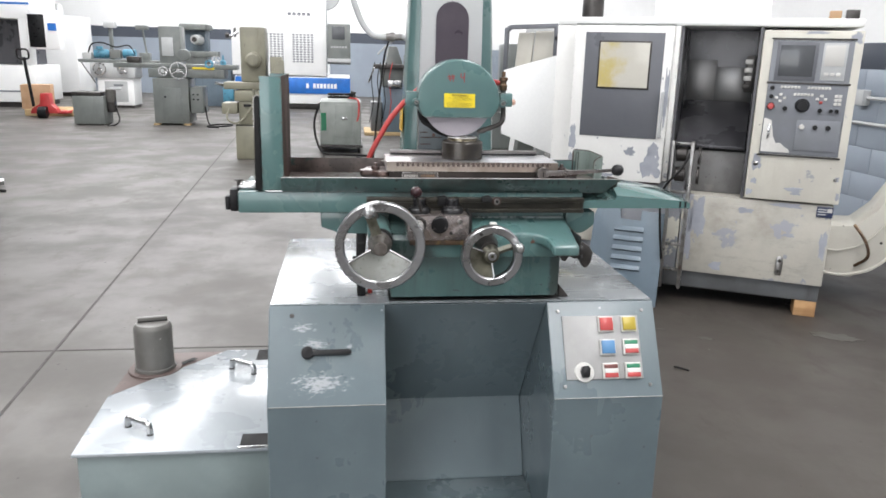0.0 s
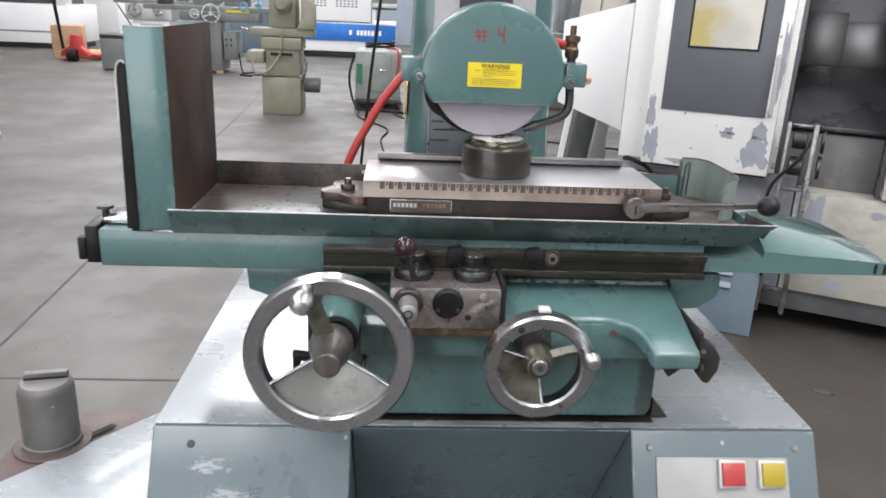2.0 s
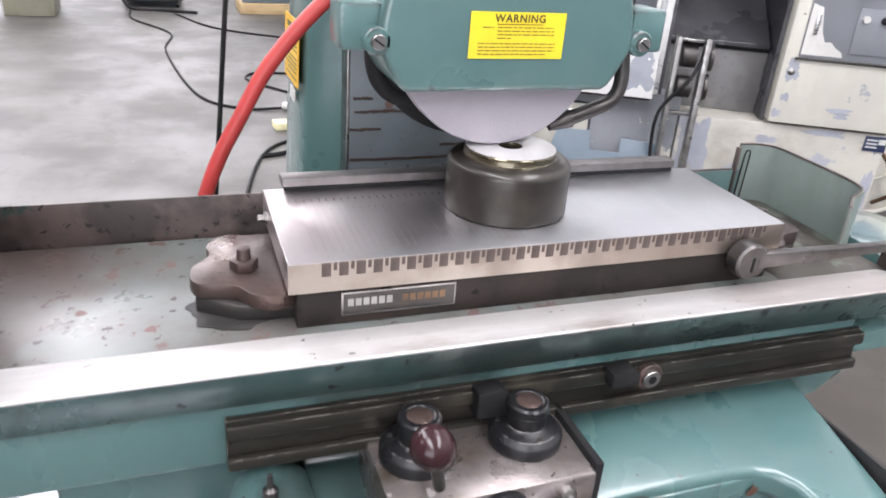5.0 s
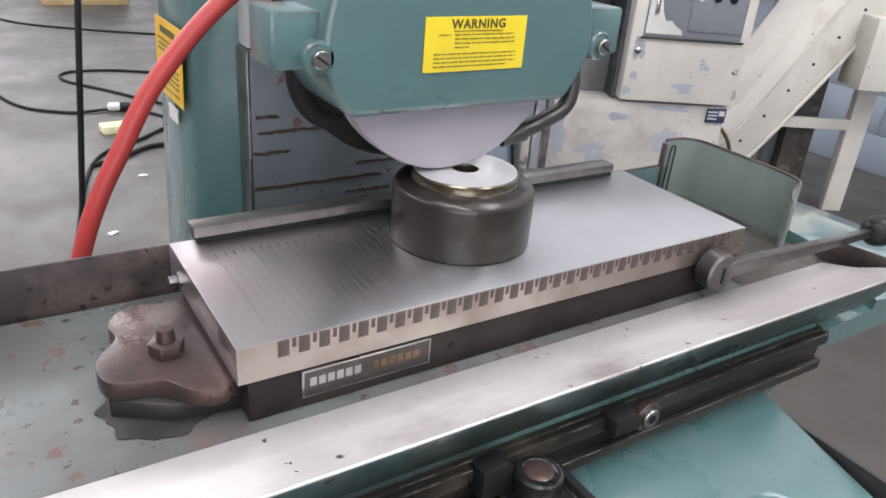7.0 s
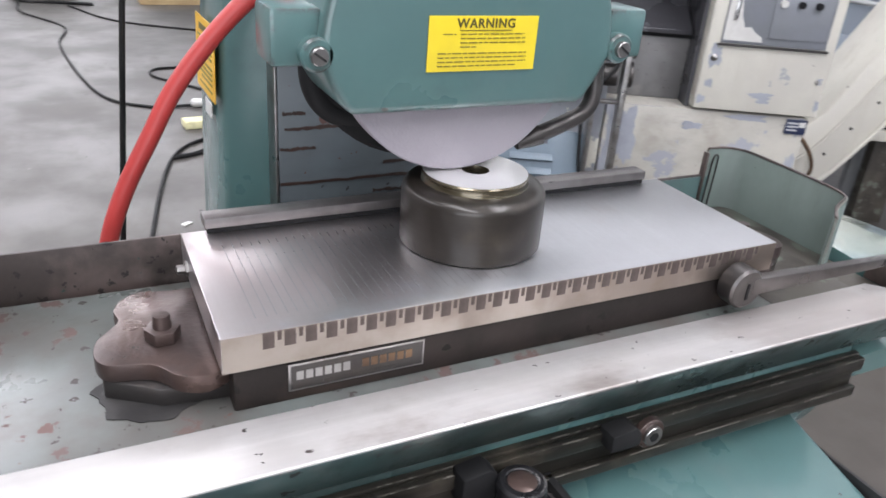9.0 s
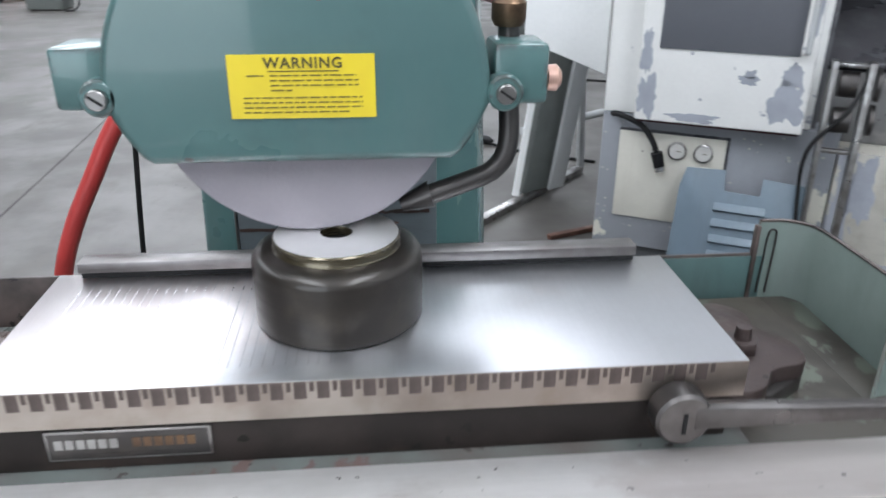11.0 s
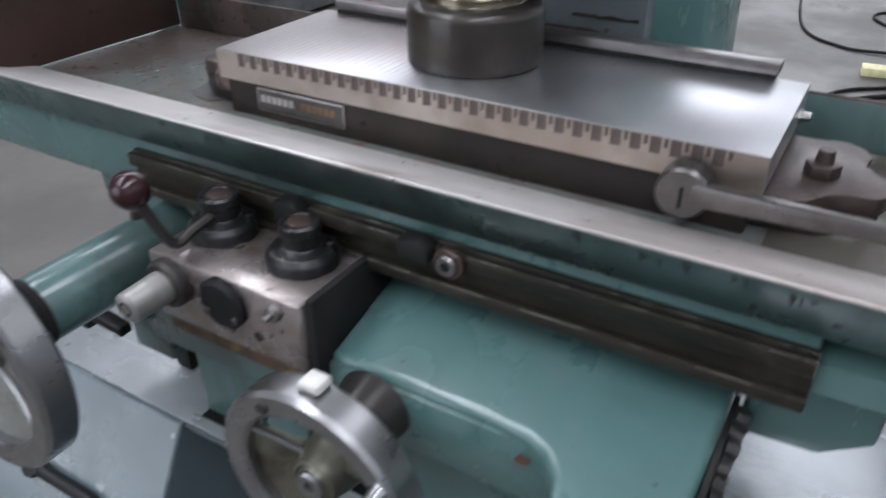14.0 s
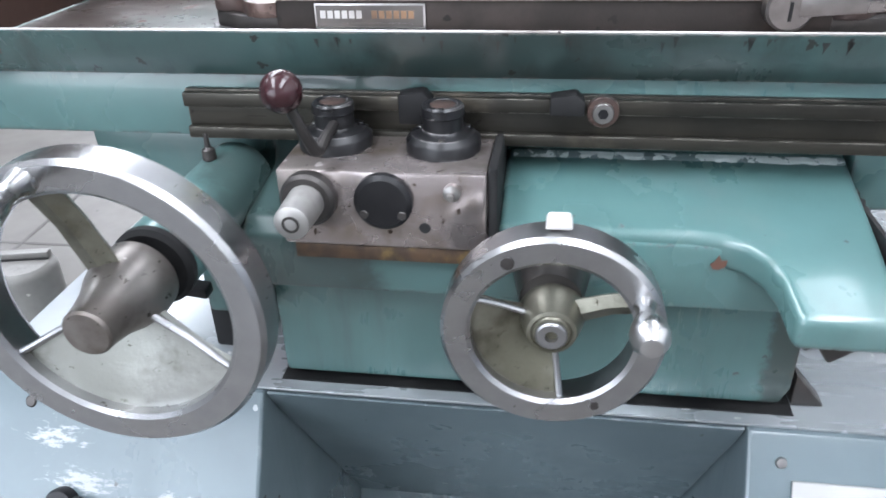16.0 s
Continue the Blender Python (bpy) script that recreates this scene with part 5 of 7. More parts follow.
part("guard_seam", hose(B(), [(0.331, 0.302, 0.9), (0.332, 0.302, 0.93), (0.333, 0.302, 0.955), (0.338, 0.302, 0.958), (0.34, 0.302, 0.95), (0.339, 0.302, 0.9)], 0.0009, 6), DARKSTEEL, table)
part("guard_edge", box(0.322, 0.3255, 0.301, 0.3075, 0.885, 0.962, 0.0006), RUST, table)
# tall splash guard on the other end
sg = part("splash_guard", box(-0.538, -0.4865, 0.05, 0.0525, 0.887, 1.164, 0.0008), TEAL, table, "tall teal sheet splash guard")
part("guard_side", box(-0.49, -0.4865, 0.0527, 0.302, 0.898, 1.164, 0.0008), SIDEBROWN, sg, "dark rust-brown inner side")
part("guard_back", box(-0.538, -0.491, 0.2995, 0.302, 0.887, 1.164, 0.0008), TEAL, sg)
part("rubber_strip", bev(prism(B(), [(-0.557, 0.887), (-0.5395, 0.887), (-0.5395, 1.112), (-0.546, 1.118), (-0.553, 1.11)], 0.055, 0.09, "y"), 0.001), BLACKMATT, sg)
part("strip_edge", hose(B(), [(-0.5545, 0.054, 1.04), (-0.554, 0.054, 1.09), (-0.552, 0.054, 1.112), (-0.546, 0.054, 1.119), (-0.541, 0.054, 1.116)], 0.001, 8), BTN_WHITE, sg)
# trip dogs on the rail: a low oily block by the bolt, taller ones with a cap screw behind the knobs
for x, z0 in ((0.024, 0.861), (-0.09, 0.852)):
    part("trip_dog", bev(prism(B(), [(x - 0.013, z0), (x + 0.0125, z0), (x + 0.0125, 0.872), (x + 0.006, 0.878), (x - 0.013, 0.875)], 0.033, 0.0495, "y"), 0.002), BLACKMATT, table)
db = part("dog_bolt", turned(B(), [(0, 0.035), (0.0072, 0.035), (0.0078, 0.0358), (0.0078, 0.039), (0, 0.039)], (0.05, 0, 0.863), "y", 28), STEEL, table, "hexagon socket dog bolt with a washer")
part("washer", turned(B(), [(0, 0.0385), (0.0112, 0.0385), (0.0118, 0.0392), (0.0118, 0.044), (0, 0.044)], (0.05, 0, 0.863), "y", 28), IRON, db)
part("socket", turned(B(), [(0, 0.0346), (0.004, 0.0346), (0.004, 0.035), (0, 0.035)], (0.05, 0, 0.863), "y", 6), BLACK, db)

# ---------- magnetic chuck on the table ----------
chuck = thing("magnetic_chuck", "ground steel magnetic chuck bolted down in the grinder tray", "magnetic chuck", pose(TX, 0.195, 0.896))
plate = part("top_plate", box(-0.2285, 0.2285, -0.077, 0.077, 0.031, 0.0565, 0.0006), GROUND, chuck, "bright ground steel top plate")
part("chuck_body", box(-0.222, 0.222, -0.075, 0.075, 0.0, 0.0308, 0.0015), CHUCKSIDE, chuck, "dark oiled steel chuck body")
seam = mesh_of("pole_seam", box(-0.0003, 0.0003, -0.06, 0.066, 0.0, 0.00004), GROUNDLINE)
part("plate_edge", box(-0.2282, 0.2282, -0.0774, -0.0771, 0.0313, 0.0561), EDGETAN, plate, "tan tarnished front edge of the plate")
wide = mesh_of("pole_inlay", box(-0.0036, 0.0036, -0.00035, 0.00035, -0.0115, 0.0), INLAY)
thin = mesh_of("pole_inlay", box(-0.0013, 0.0013, -0.00035, 0.00035, -0.0065, 0.0), INLAY)
for k in range(31):
    x = -0.2 + k * 0.0133
    if k < 14:
        same_part("pole_seam", seam, plate, pose(x - 0.0036, 0, 0.05652))
        same_part("pole_seam", seam, plate, pose(x + 0.0036, 0, 0.05652))
    same_part("pole_inlay", wide, plate, pose(x, -0.0772, 0.0558))
    same_part("pole_inlay", thin, plate, pose(x + 0.0068, -0.0772, 0.0558))
np_ = part("nameplate", box(-0.188, -0.094, -0.0766, -0.0752, 0.008, 0.0285, 0.0004), STEEL, chuck, "small bare metal nameplate with worn print")
part("plate_field", box(-0.1865, -0.0955, -0.0769, -0.0766, 0.0095, 0.027), DARKSTEEL, np_)
for x0, x1, z0, z1, m in ((-0.183, -0.146, 0.0165, 0.0228, SATIN), (-0.139, -0.1, 0.0165, 0.0228, BRASS)):
    x = x0
    while x < x1 - 0.003:
        part("print_bar", box(x, x + 0.0046, -0.0773, -0.0769, z0, z1), m, np_)
        x += 0.0062
part("print_line", box(-0.165, -0.105, -0.0773, -0.0769, 0.0115, 0.0128), DARKSTEEL, np_)
fence = part("stop_rail", box(-0.212, 0.206, 0.069, 0.0865, 0.0605, 0.0688, 0.0012), BARSTEEL, chuck, "long steel stop rail along the back edge")
part("rail_underside", box(-0.21, 0.204, 0.07, 0.086, 0.0567, 0.0604), BLACKMATT, fence)
for x in (-0.23, 0.23):
    for y in (-0.045, 0.05):
        s = -1 if x < 0 else 1
        part("adjusting_screw", turned(B(), [(0, 0), (0.0055, 0), (0.0055, 0.006), (0.0035, 0.0065), (0.0035, 0.012), (0, 0.013)] if s > 0 else [(0, 0), (0.0055, 0), (0.0055, -0.006), (0.0035, -0.0065), (0.0035, -0.012), (0, -0.013)], (x * 0.975, y, 0.04 if y > 0 else 0.02), "x", 6), STEEL, chuck)
hub = part("chuck_lever", turned(B(), [(0, -0.022), (0.0155, -0.022), (0.0175, -0.02), (0.0175, -0.006), (0, -0.006)], (0.184, -0.075, 0.029), "y", 32), HUBSTEEL, chuck, "steel chuck lever with a black ball grip")
bm = B()
ring = []
for p, w, h in (((0.19, -0.092, 0.03), 0.0055, 0.0075), ((0.25, -0.1, 0.0345), 0.0048, 0.0058), ((0.31, -0.108, 0.039), 0.0042, 0.0046), ((0.372, -0.116, 0.044), 0.0036, 0.0036)):
    c = Vector(p)
    ring.append([bm.verts.new(c + Vector((0, w * sy, h * sz))) for sy, sz in ((-1, -1), (1, -1), (1, 1), (-1, 1))])
for p, q in zip(ring, ring[1:]):
    for k in range(4):
        bm.faces.new((p[k], p[(k + 1) % 4], q[(k + 1) % 4], q[k]))
bm.faces.new(ring[0])
bm.faces.new(ring[-1][::-1])
part("lever_arm", bev(bm, 0.0012), HUBSTEEL, hub)
bm = turned(B(), [(0, 0), (0.006, 0.001), (0.013, 0.007), (0.0155, 0.016), (0.0135, 0.026), (0.007, 0.032), (0, 0.033)], (0, 0, 0), "x", 24)
part("ball_grip", bm, BLACK, hub, "black plastic ball grip", at=pose(0.362, -0.115, 0.043, 0, -4, -7))
part("lever_slot", box(0.1828, 0.1852, -0.0978, -0.0965, 0.02, 0.034), BLACKMATT, hub)


def clamp(s):
    """Cast hold-down clamp with two lobes, a raised foot and its hexagon bolt."""
    lobe = [(0.215, -0.058), (0.235, -0.068), (0.252, -0.062), (0.262, -0.048), (0.272, -0.042), (0.29, -0.038), (0.297, -0.026), (0.295, -0.008), (0.286, 0.004), (0.28, 0.014), (0.282, 0.028), (0.276, 0.042), (0.262, 0.05), (0.245, 0.046), (0.215, 0.046)]
    outline = [(p.x * s, p.y) for p in curve_points([(x, y, 0) for x, y in lobe], 3)]
    c = part("hold_down_clamp", bev(prism(B(), outline, 0.014, 0.0268, "z"), 0.0011), IRON, chuck, "brown cast iron hold-down clamp")
    foot = [((0.218) * s, -0.06), (0.262 * s, -0.055), (0.294 * s, -0.034), (0.292 * s, -0.004), (0.262 * s, 0.0), (0.218 * s, 0.03)]
    part("clamp_foot", bev(prism(B(), foot, 0.0005, 0.0138, "z"), 0.0015), DARKSTEEL, c)
    b = part("clamp_bolt", bev(turned(B(), [(0, 0.009), (0.0115, 0.009), (0.0115, 0.0), (0, 0.0)], (0.255 * s, -0.018, 0.027), "z", 6), 0.0008), IRON, c)
    part("bolt_stud", turned(B(), [(0, 0.0185), (0.0052, 0.018), (0.006, 0.009), (0, 0.009)], (0.255 * s, -0.018, 0.027), "z", 16), IRON, b)


clamp(-1)
clamp(1)
rnd = random.Random(9)
n = 90
pts = []
for k in range(n):
    a = k * 6.283185 / n
    r = 1 + 0.07 * math.sin(3 * a + 1) + 0.05 * math.sin(7 * a) + 0.03 * math.sin(13 * a + 2) + rnd.uniform(-0.015, 0.015)
    pts.append((-0.262 + 0.039 * r * math.cos(a), -0.034 + 0.032 * r * math.sin(a)))
part("oily_grime", prism(B(), pts, 0.0003, 0.0009, "z"), OILY, chuck, "black oily grime round the clamp")

# ---------- workpiece on the chuck ----------
work = thing("workpiece", "dark turned steel ring with a bright ground top face", "workpiece", pose(TX - 0.0197, 0.203, 0.9527))
part("ring_body", turned(B(), [(0, 0), (0.0545, 0), (0.0555, 0.001), (0.0555, 0.0405), (0.0548, 0.0435), (0.0528, 0.0462), (0.0498, 0.0478), (0.0455, 0.0488), (0.0425, 0.0492), (0, 0.0492)], n=80), WORKSTEEL, work)
part("raised_face", turned(B(), [(0.0102, 0.0493), (0.0418, 0.0493), (0.0412, 0.0503), (0.0412, 0.055), (0.0404, 0.056), (0.0104, 0.056), (0.0102, 0.0555)], n=80, closed=True), OILSTEEL, work, "oil-wet turned step")
part("ground_face", turned(B(), [(0.0106, 0.0561), (0.0402, 0.0561), (0.0402, 0.0565), (0.0106, 0.0565)], n=80, closed=True), FACE, work, "bright ground annular face")
part("bore", turned(B(), [(0, 0.0493), (0.01, 0.0493), (0.01, 0.0501), (0, 0.0501)], n=24), BLACKMATT, work)

# ---------- coolant tank beside the cabinet ----------
tank = thing("coolant_tank", "low grey-green coolant tank with a pale sheet lid", "coolant tank")
part("tank_body", box(-1.005, -0.505, 0.045, 0.72, 0.0, 0.184, 0.004), TANKGREY, tank)
lid = part("lid", bev(prism(B(), [(-1.012, 0.028), (-0.498, 0.028), (-0.498, 0.728), (-0.722, 0.728), (-1.022, 0.378)], 0.1845, 0.194, "z"), 0.002), LIDGREY, tank, "pale grey sheet lid with a cut corner")
part("corner_plate", bev(prism(B(), [(-1.022, 0.385), (-0.73, 0.726), (-1.015, 0.726)], 0.1845, 0.189, "z"), 0.001), PRIMER, tank, "red-brown primed corner plate")
part("lid_hole", box(-0.587, -0.5, 0.034, 0.108, 0.1942, 0.1948), BLACKMATT, lid)
part("lid_hole", box(-0.612, -0.5, 0.632, 0.722, 0.1942, 0.1948), BLACKMATT, lid)
part("hole_lip", box(-0.59, -0.5, 0.029, 0.0335, 0.1942, 0.2, 0.001), CHROME, lid)
part("lid_slot", prism(B(), [(-0.868, 0.585), (-0.81, 0.655), (-0.825, 0.665), (-0.885, 0.592)], 0.1942, 0.1948, "z"), BLACKMATT, lid)
for x, y, a in ((-0.873, 0.15, -36), (-0.643, 0.54, -32)):
    h = part("lid_handle", hose(B(), [(-0.045, 0, 0.0), (-0.045, 0, 0.02), (-0.036, 0, 0.03), (0, 0, 0.031), (0.036, 0, 0.03), (0.045, 0, 0.02), (0.045, 0, 0.0)], 0.0085, 10), CHROME, lid, "chromed bow handle", at=pose(x, y, 0.194, 0, 0, a))
    for s in (-0.045, 0.045):
        part("handle_foot", turned(B(), [(0, 0.004), (0.009, 0.004), (0.01, 0)], (s, 0, 0), "z", 14), DARKSTEEL, h)
motor = part("pump_motor", turned(B(), [(0, 0.158), (0.05, 0.158), (0.056, 0.152), (0.06, 0.142), (0.06, 0.012), (0.064, 0.01), (0.064, 0.0), (0, 0.0)], (-0.932, 0.585, 0.196), "z", 40), MOTORGREY, tank, "grey-brown coolant pump motor")
part("motor_flange", turned(B(), [(0, 0.007), (0.082, 0.007), (0.084, 0.005), (0.084, 0)], (-0.932, 0.585, 0.189), "z", 40), PRIMER, motor)
part("motor_cap", bev(prism(B(), [(-0.046, -0.006), (0.046, -0.006), (0.046, 0.012), (-0.046, 0.012)], 0.0, 0.014, "z"), 0.002), MOTORGREY, motor, at=pose(-0.935, 0.6, 0.354, 0, 0, 12))
part("cap_line", box(-0.046, 0.046, -0.0095, -0.0063, 0.0, 0.003), BLACKMATT, motor, at=pose(-0.935, 0.6, 0.354, 0, 0, 12))

# ---------- the turning centre, standing at an angle ----------
# local frame: x along its front (from -1.46 to 0), y into the machine
LATHE = pose(2.0667, 1.4049, 0, 0, 0, -28.23)
BACK = pose(-0.053, 0, 0)
lathe = thing("turning_centre", "old cream turning centre with flaking paint and an open door", "machine tool", LATHE)
part("lower_panel", box(-0.76, -0.07, 0.0, 0.9, 0.17, 0.572, 0.004), CREAM, lathe, "cream lower panel flaking to grey primer")
part("skirt", box(-1.42, -0.075, 0.03, 0.9, 0.08, 0.168, 0.004), BASEGREY, lathe)
part("under_frame", box(-1.3, -0.14, 0.12, 0.8, 0.05, 0.079, 0.003), DARKSTEEL, lathe)
for x, y in ((-0.17, 0.2), (-1.3, 0.2), (-0.17, 0.75), (-1.3, 0.75)):
    part("levelling_foot", turned(B(), [(0, 0.05), (0.012, 0.05), (0.012, 0.015), (0.03, 0.012), (0.03, 0.0)], (x, y, 0), "z", 12), DARKSTEEL, lathe)
part("left_lower_panel", box(-1.46, -0.765, 0.004, 0.9, 0.17, 0.625, 0.004), PRIMERGREY, lathe, "grey primed lower panel with paint remains")
part("panel_gap", box(-1.075, -1.062, -0.003, 0.0035, 0.3, 0.578), DARKIN, lathe)
part("panel_gap", box(-1.4, -1.075, -0.003, 0.0035, 0.5705, 0.578), DARKIN, lathe)
hyd = part("service_panel", box(-1.4, -1.07, -0.004, 0.0, 0.278, 0.57, 0.002), CREAM_CLEAN, lathe, "cream service panel with two pressure gauges")
for x in (-1.215, -1.135):
    g = part("pressure_gauge", turned(B(), [(0, -0.012), (0.026, -0.012), (0.029, -0.01), (0.029, 0.0)], (x, -0.004, 0.522), "y", 28), STEEL, hyd)
    part("dial", turned(B(), [(0, -0.0128), (0.0235, -0.0128), (0.0235, -0.012), (0, -0.012)], (x, -0.004, 0.522), "y", 24), BTN_WHITE, g)
    part("needle", box(x - 0.001, x + 0.012, -0.0175, -0.017, 0.521, 0.5235), INK, g)
cb = part("hanging_plug", hose(B(), [(-1.43, 0.0, 0.62), (-1.4, -0.03, 0.625), (-1.33, -0.04, 0.6), (-1.29, -0.035, 0.55), (-1.275, -0.03, 0.51)], 0.009, 10), BLACKMATT, lathe, "thick black cable with a plug")
part("plug", rod(B(), (-1.275, -0.03, 0.515), (-1.262, -0.028, 0.47), 0.019, 0.017, 14), BLACK, cb)
part("plug_ring", rod(B(), (-1.262, -0.028, 0.47), (-1.258, -0.028, 0.455), 0.016), CHROME, cb)
# loose blue cover leaning on the front
bm = B()
prism(bm, [(-1.2, 0.0), (-0.83, 0.0), (-0.83, 0.478), (-0.95, 0.486), (-0.952, 0.432), (-1.055, 0.436), (-1.06, 0.5), (-1.175, 0.497), (-1.19, 0.44)], -0.006, 0.0, "y")
cover = solid("louvred_cover", bev(bm, 0.001), PALEBLUE, "loose pale blue louvred cover leaning against the machine", "cover panel", LATHE @ pose(0.0, -0.16, 0.002, -14, 0, 0))
for z in (0.17, 0.22, 0.27, 0.32, 0.37):
    part("louvre", bev(prism(B(), [(-0.007, z), (-0.019, z + 0.006), (-0.007, z + 0.03)], -1.08, -0.93), 0.002), PALEBLUE, cover)
# upper body, opening, cabin
part("cabin_back", box(-1.46, -0.08, 0.62, 0.95, 0.58, 1.39, 0.004), CREAM_CLEAN, lathe)
part("cabin_side", box(-1.46, -0.85, 0.0, 0.62, 0.627, 1.39, 0.004), WHITEPAINT, lathe, "white cabin front flaking to grey")
part("cabin_roof", box(-1.465, -0.06, -0.004, 0.95, 1.392, 1.43, 0.01), WHITE, lathe)
part("chamber_back", box(-0.848, -0.478, 0.5, 0.615, 0.575, 1.39), DARKIN, lathe, "dark work chamber")
part("chamber_wall", box(-0.849, -0.835, 0.03, 0.5, 0.575, 1.39), DARKIN, lathe)
part("chamber_wall", box(-0.49, -0.4765, 0.03, 0.5, 0.575, 1.39), DARKIN, lathe)
part("slant_cover", bev(prism(B(), [(0.1, 0.8), (0.12, 0.8), (0.46, 1.0), (0.46, 1.02), (0.1, 0.815)], -0.83, -0.495), 0.001), DARKIN, lathe)
# lighter panels paint in the reflections on the chamber's back
part("back_cover", box(-0.68, -0.495, 0.488, 0.4985, 1.02, 1.2, 0.001), DARKSHEET, lathe, "lighter cover panel standing for a reflection in the chamber")
part("back_cover", box(-0.83, -0.682, 0.484, 0.4985, 1.022, 1.235, 0.001), DARKSHEET, lathe)
part("inner_sill", box(-0.83, -0.49, 0.12, 0.5, 0.573, 0.785, 0.003), SILLGREY, lathe)
part("sill_gap", box(-0.83, -0.49, 0.125, 0.2, 0.7855, 0.799), BLACKMATT, lathe)
tr = part("tool_turret", box(-0.535, -0.492, 0.2, 0.3, 1.08, 1.26, 0.004), DARKSTEEL, lathe)
for z in (1.11, 1.15, 1.19, 1.23):
    part("tool_holder", box(-0.542, -0.505, 0.17, 0.2, z - 0.012, z + 0.012, 0.003), BTN_WHITE if z > 1.12 else DARKSTEEL, tr)
# sliding door
door = part("sliding_door", box(-1.3, -0.82, -0.07, -0.008, 0.625, 1.388, 0.005), WHITEPAINT, lathe, "white sliding door with a dark grey panel and window", at=BACK)
rnd = random.Random(17)


def flaked(parent, x0, x1, z0, z1, y, at=None):
    """One ragged patch of bare primer."""
    n = 44
    cx, cz = (x0 + x1) / 2, (z0 + z1) / 2
    ph = [rnd.uniform(0, 6.28) for _ in range(4)]
    pts = []
    for k in range(n):
        a = 6.283185 * k / n
        r = 0.86 + 0.12 * math.sin(3 * a + ph[0]) + 0.1 * math.sin(5 * a + ph[1]) + 0.08 * math.sin(11 * a + ph[2]) + rnd.uniform(-0.05, 0.05)
        q = max(abs(math.cos(a)), abs(math.sin(a))) ** 0.6
        pts.append((cx + (x1 - x0) / 2 * r * math.cos(a) / q, cz + (z1 - z0) / 2 * r * math.sin(a) / q))
    return part("bare_patch", prism(B(), pts, y - 0.0008, y - 0.0002, "y"), PATCH, parent, at=at)


for q in ((-0.93, -0.825, 0.645, 0.775), (-0.9, -0.84, 0.755, 0.825), (-1.015, -0.955, 0.755, 0.785), (-1.0, -0.965, 0.77, 0.8), (-1.298, -1.235, 0.632, 0.77), (-1.298, -1.262, 0.76, 0.9), (-1.2, -1.05, 0.63, 0.66), (-0.845, -0.822, 0.9, 1.2)):
    flaked(door, *q, -0.07)
for q in ((-1.36, -1.3, 0.8, 1.0), (-1.345, -1.29, 0.66, 0.83), (-1.365, -1.31, 0.97, 1.2)):
    flaked(lathe, *q, 0.0)
part("red_gasket", box(-1.29, -0.83, -0.066, -0.02, 0.619, 0.6245, 0.001), MAROON, door, "thin worn dark red strip under the door")
part("door_panel", box(-1.245, -0.862, -0.074, -0.0705, 0.845, 1.355, 0.001), DOORGREY, door)
part("window_frame", box(-1.176, -0.92, -0.0775, -0.0745, 1.083, 1.315, 0.002), DARKSTEEL, door)
WIN = mat("hazy yellowed window", (0.55, 0.53, 0.47), (0.5, 0.4, 0.12), 0.12, scale=5, bump=0.02, stain=(0.42, 0.32, 0.06), stain_scale=4.5, stain_at=0.58)
part("window_pane", box(-1.168, -0.928, -0.0795, -0.0776, 1.091, 1.307), WIN, door, "hazy yellowed window pane")
h = part("door_handle", hose(B(), [(-0.846, -0.07, 0.86), (-0.846, -0.1, 0.865), (-0.846, -0.108, 0.88), (-0.846, -0.108, 1.05), (-0.846, -0.1, 1.068), (-0.846, -0.07, 1.072)], 0.008, 10), LIGHTGREY, door)
part("door_rail", box(-1.3, -0.82, -0.045, -0.012, 1.391, 1.397, 0.001), GREYPAINT, lathe, at=BACK)
part("red_tag", box(-1.355, -1.338, -0.003, 0.0, 1.24, 1.28), BTN_RED, lathe)
part("sign_tag", box(-1.355, -1.338, -0.003, 0.0, 1.29, 1.32), BTN_WHITE, lathe)
# control cabinet
ctl = part("control_cabinet", box(-0.474, -0.055, -0.02, 0.6, 0.582, 1.376, 0.005), CREAM_CLEAN, lathe, "cream control cabinet with worn corners")
cp = part("control_board", box(-0.432, -0.09, -0.026, -0.0205, 0.805, 1.333, 0.003), CTLGREY, ctl, "dark grey control board with screen and keys")
part("board_frame", box(-0.438, -0.084, -0.03, -0.0262, 1.334, 1.342, 0.001), DARKSTEEL, cp)
part("board_frame", box(-0.438, -0.084, -0.03, -0.0262, 1.135, 1.143, 0.001), DARKSTEEL, cp)
part("board_frame", box(-0.442, -0.08, -0.03, -0.0262, 0.796, 0.804, 0.001), DARKSTEEL, cp)
part("screen_bezel", box(-0.41, -0.235, -0.031, -0.0262, 1.15, 1.325, 0.003), DOORGREY, cp)
part("screen", box(-0.395, -0.25, -0.033, -0.0312, 1.17, 1.31, 0.002), SCREEN, cp)
part("key_field", box(-0.215, -0.115, -0.0285, -0.0262, 1.155, 1.322, 0.001), LIGHTGREY, cp)
part("key_white", box(-0.207, -0.125, -0.0305, -0.0287, 1.22, 1.312, 0.001), BTN_WHITE, cp)
for x in (-0.2, -0.175, -0.15):
    part("key", box(x, x + 0.018, -0.0315, -0.0287, 1.175, 1.19, 0.001), BTN_WHITE, cp)
for r, (z, x0, n) in enumerate(((1.12, -0.375, 6), (1.12, -0.26, 7), (1.088, -0.315, 6))):
    for k in range(n):
        part("key", box(x0 + k * 0.0145, x0 + k * 0.0145 + 0.0115, -0.0295, -0.0262, z - 0.006, z + 0.006, 0.001), BTN_WHITE, cp)
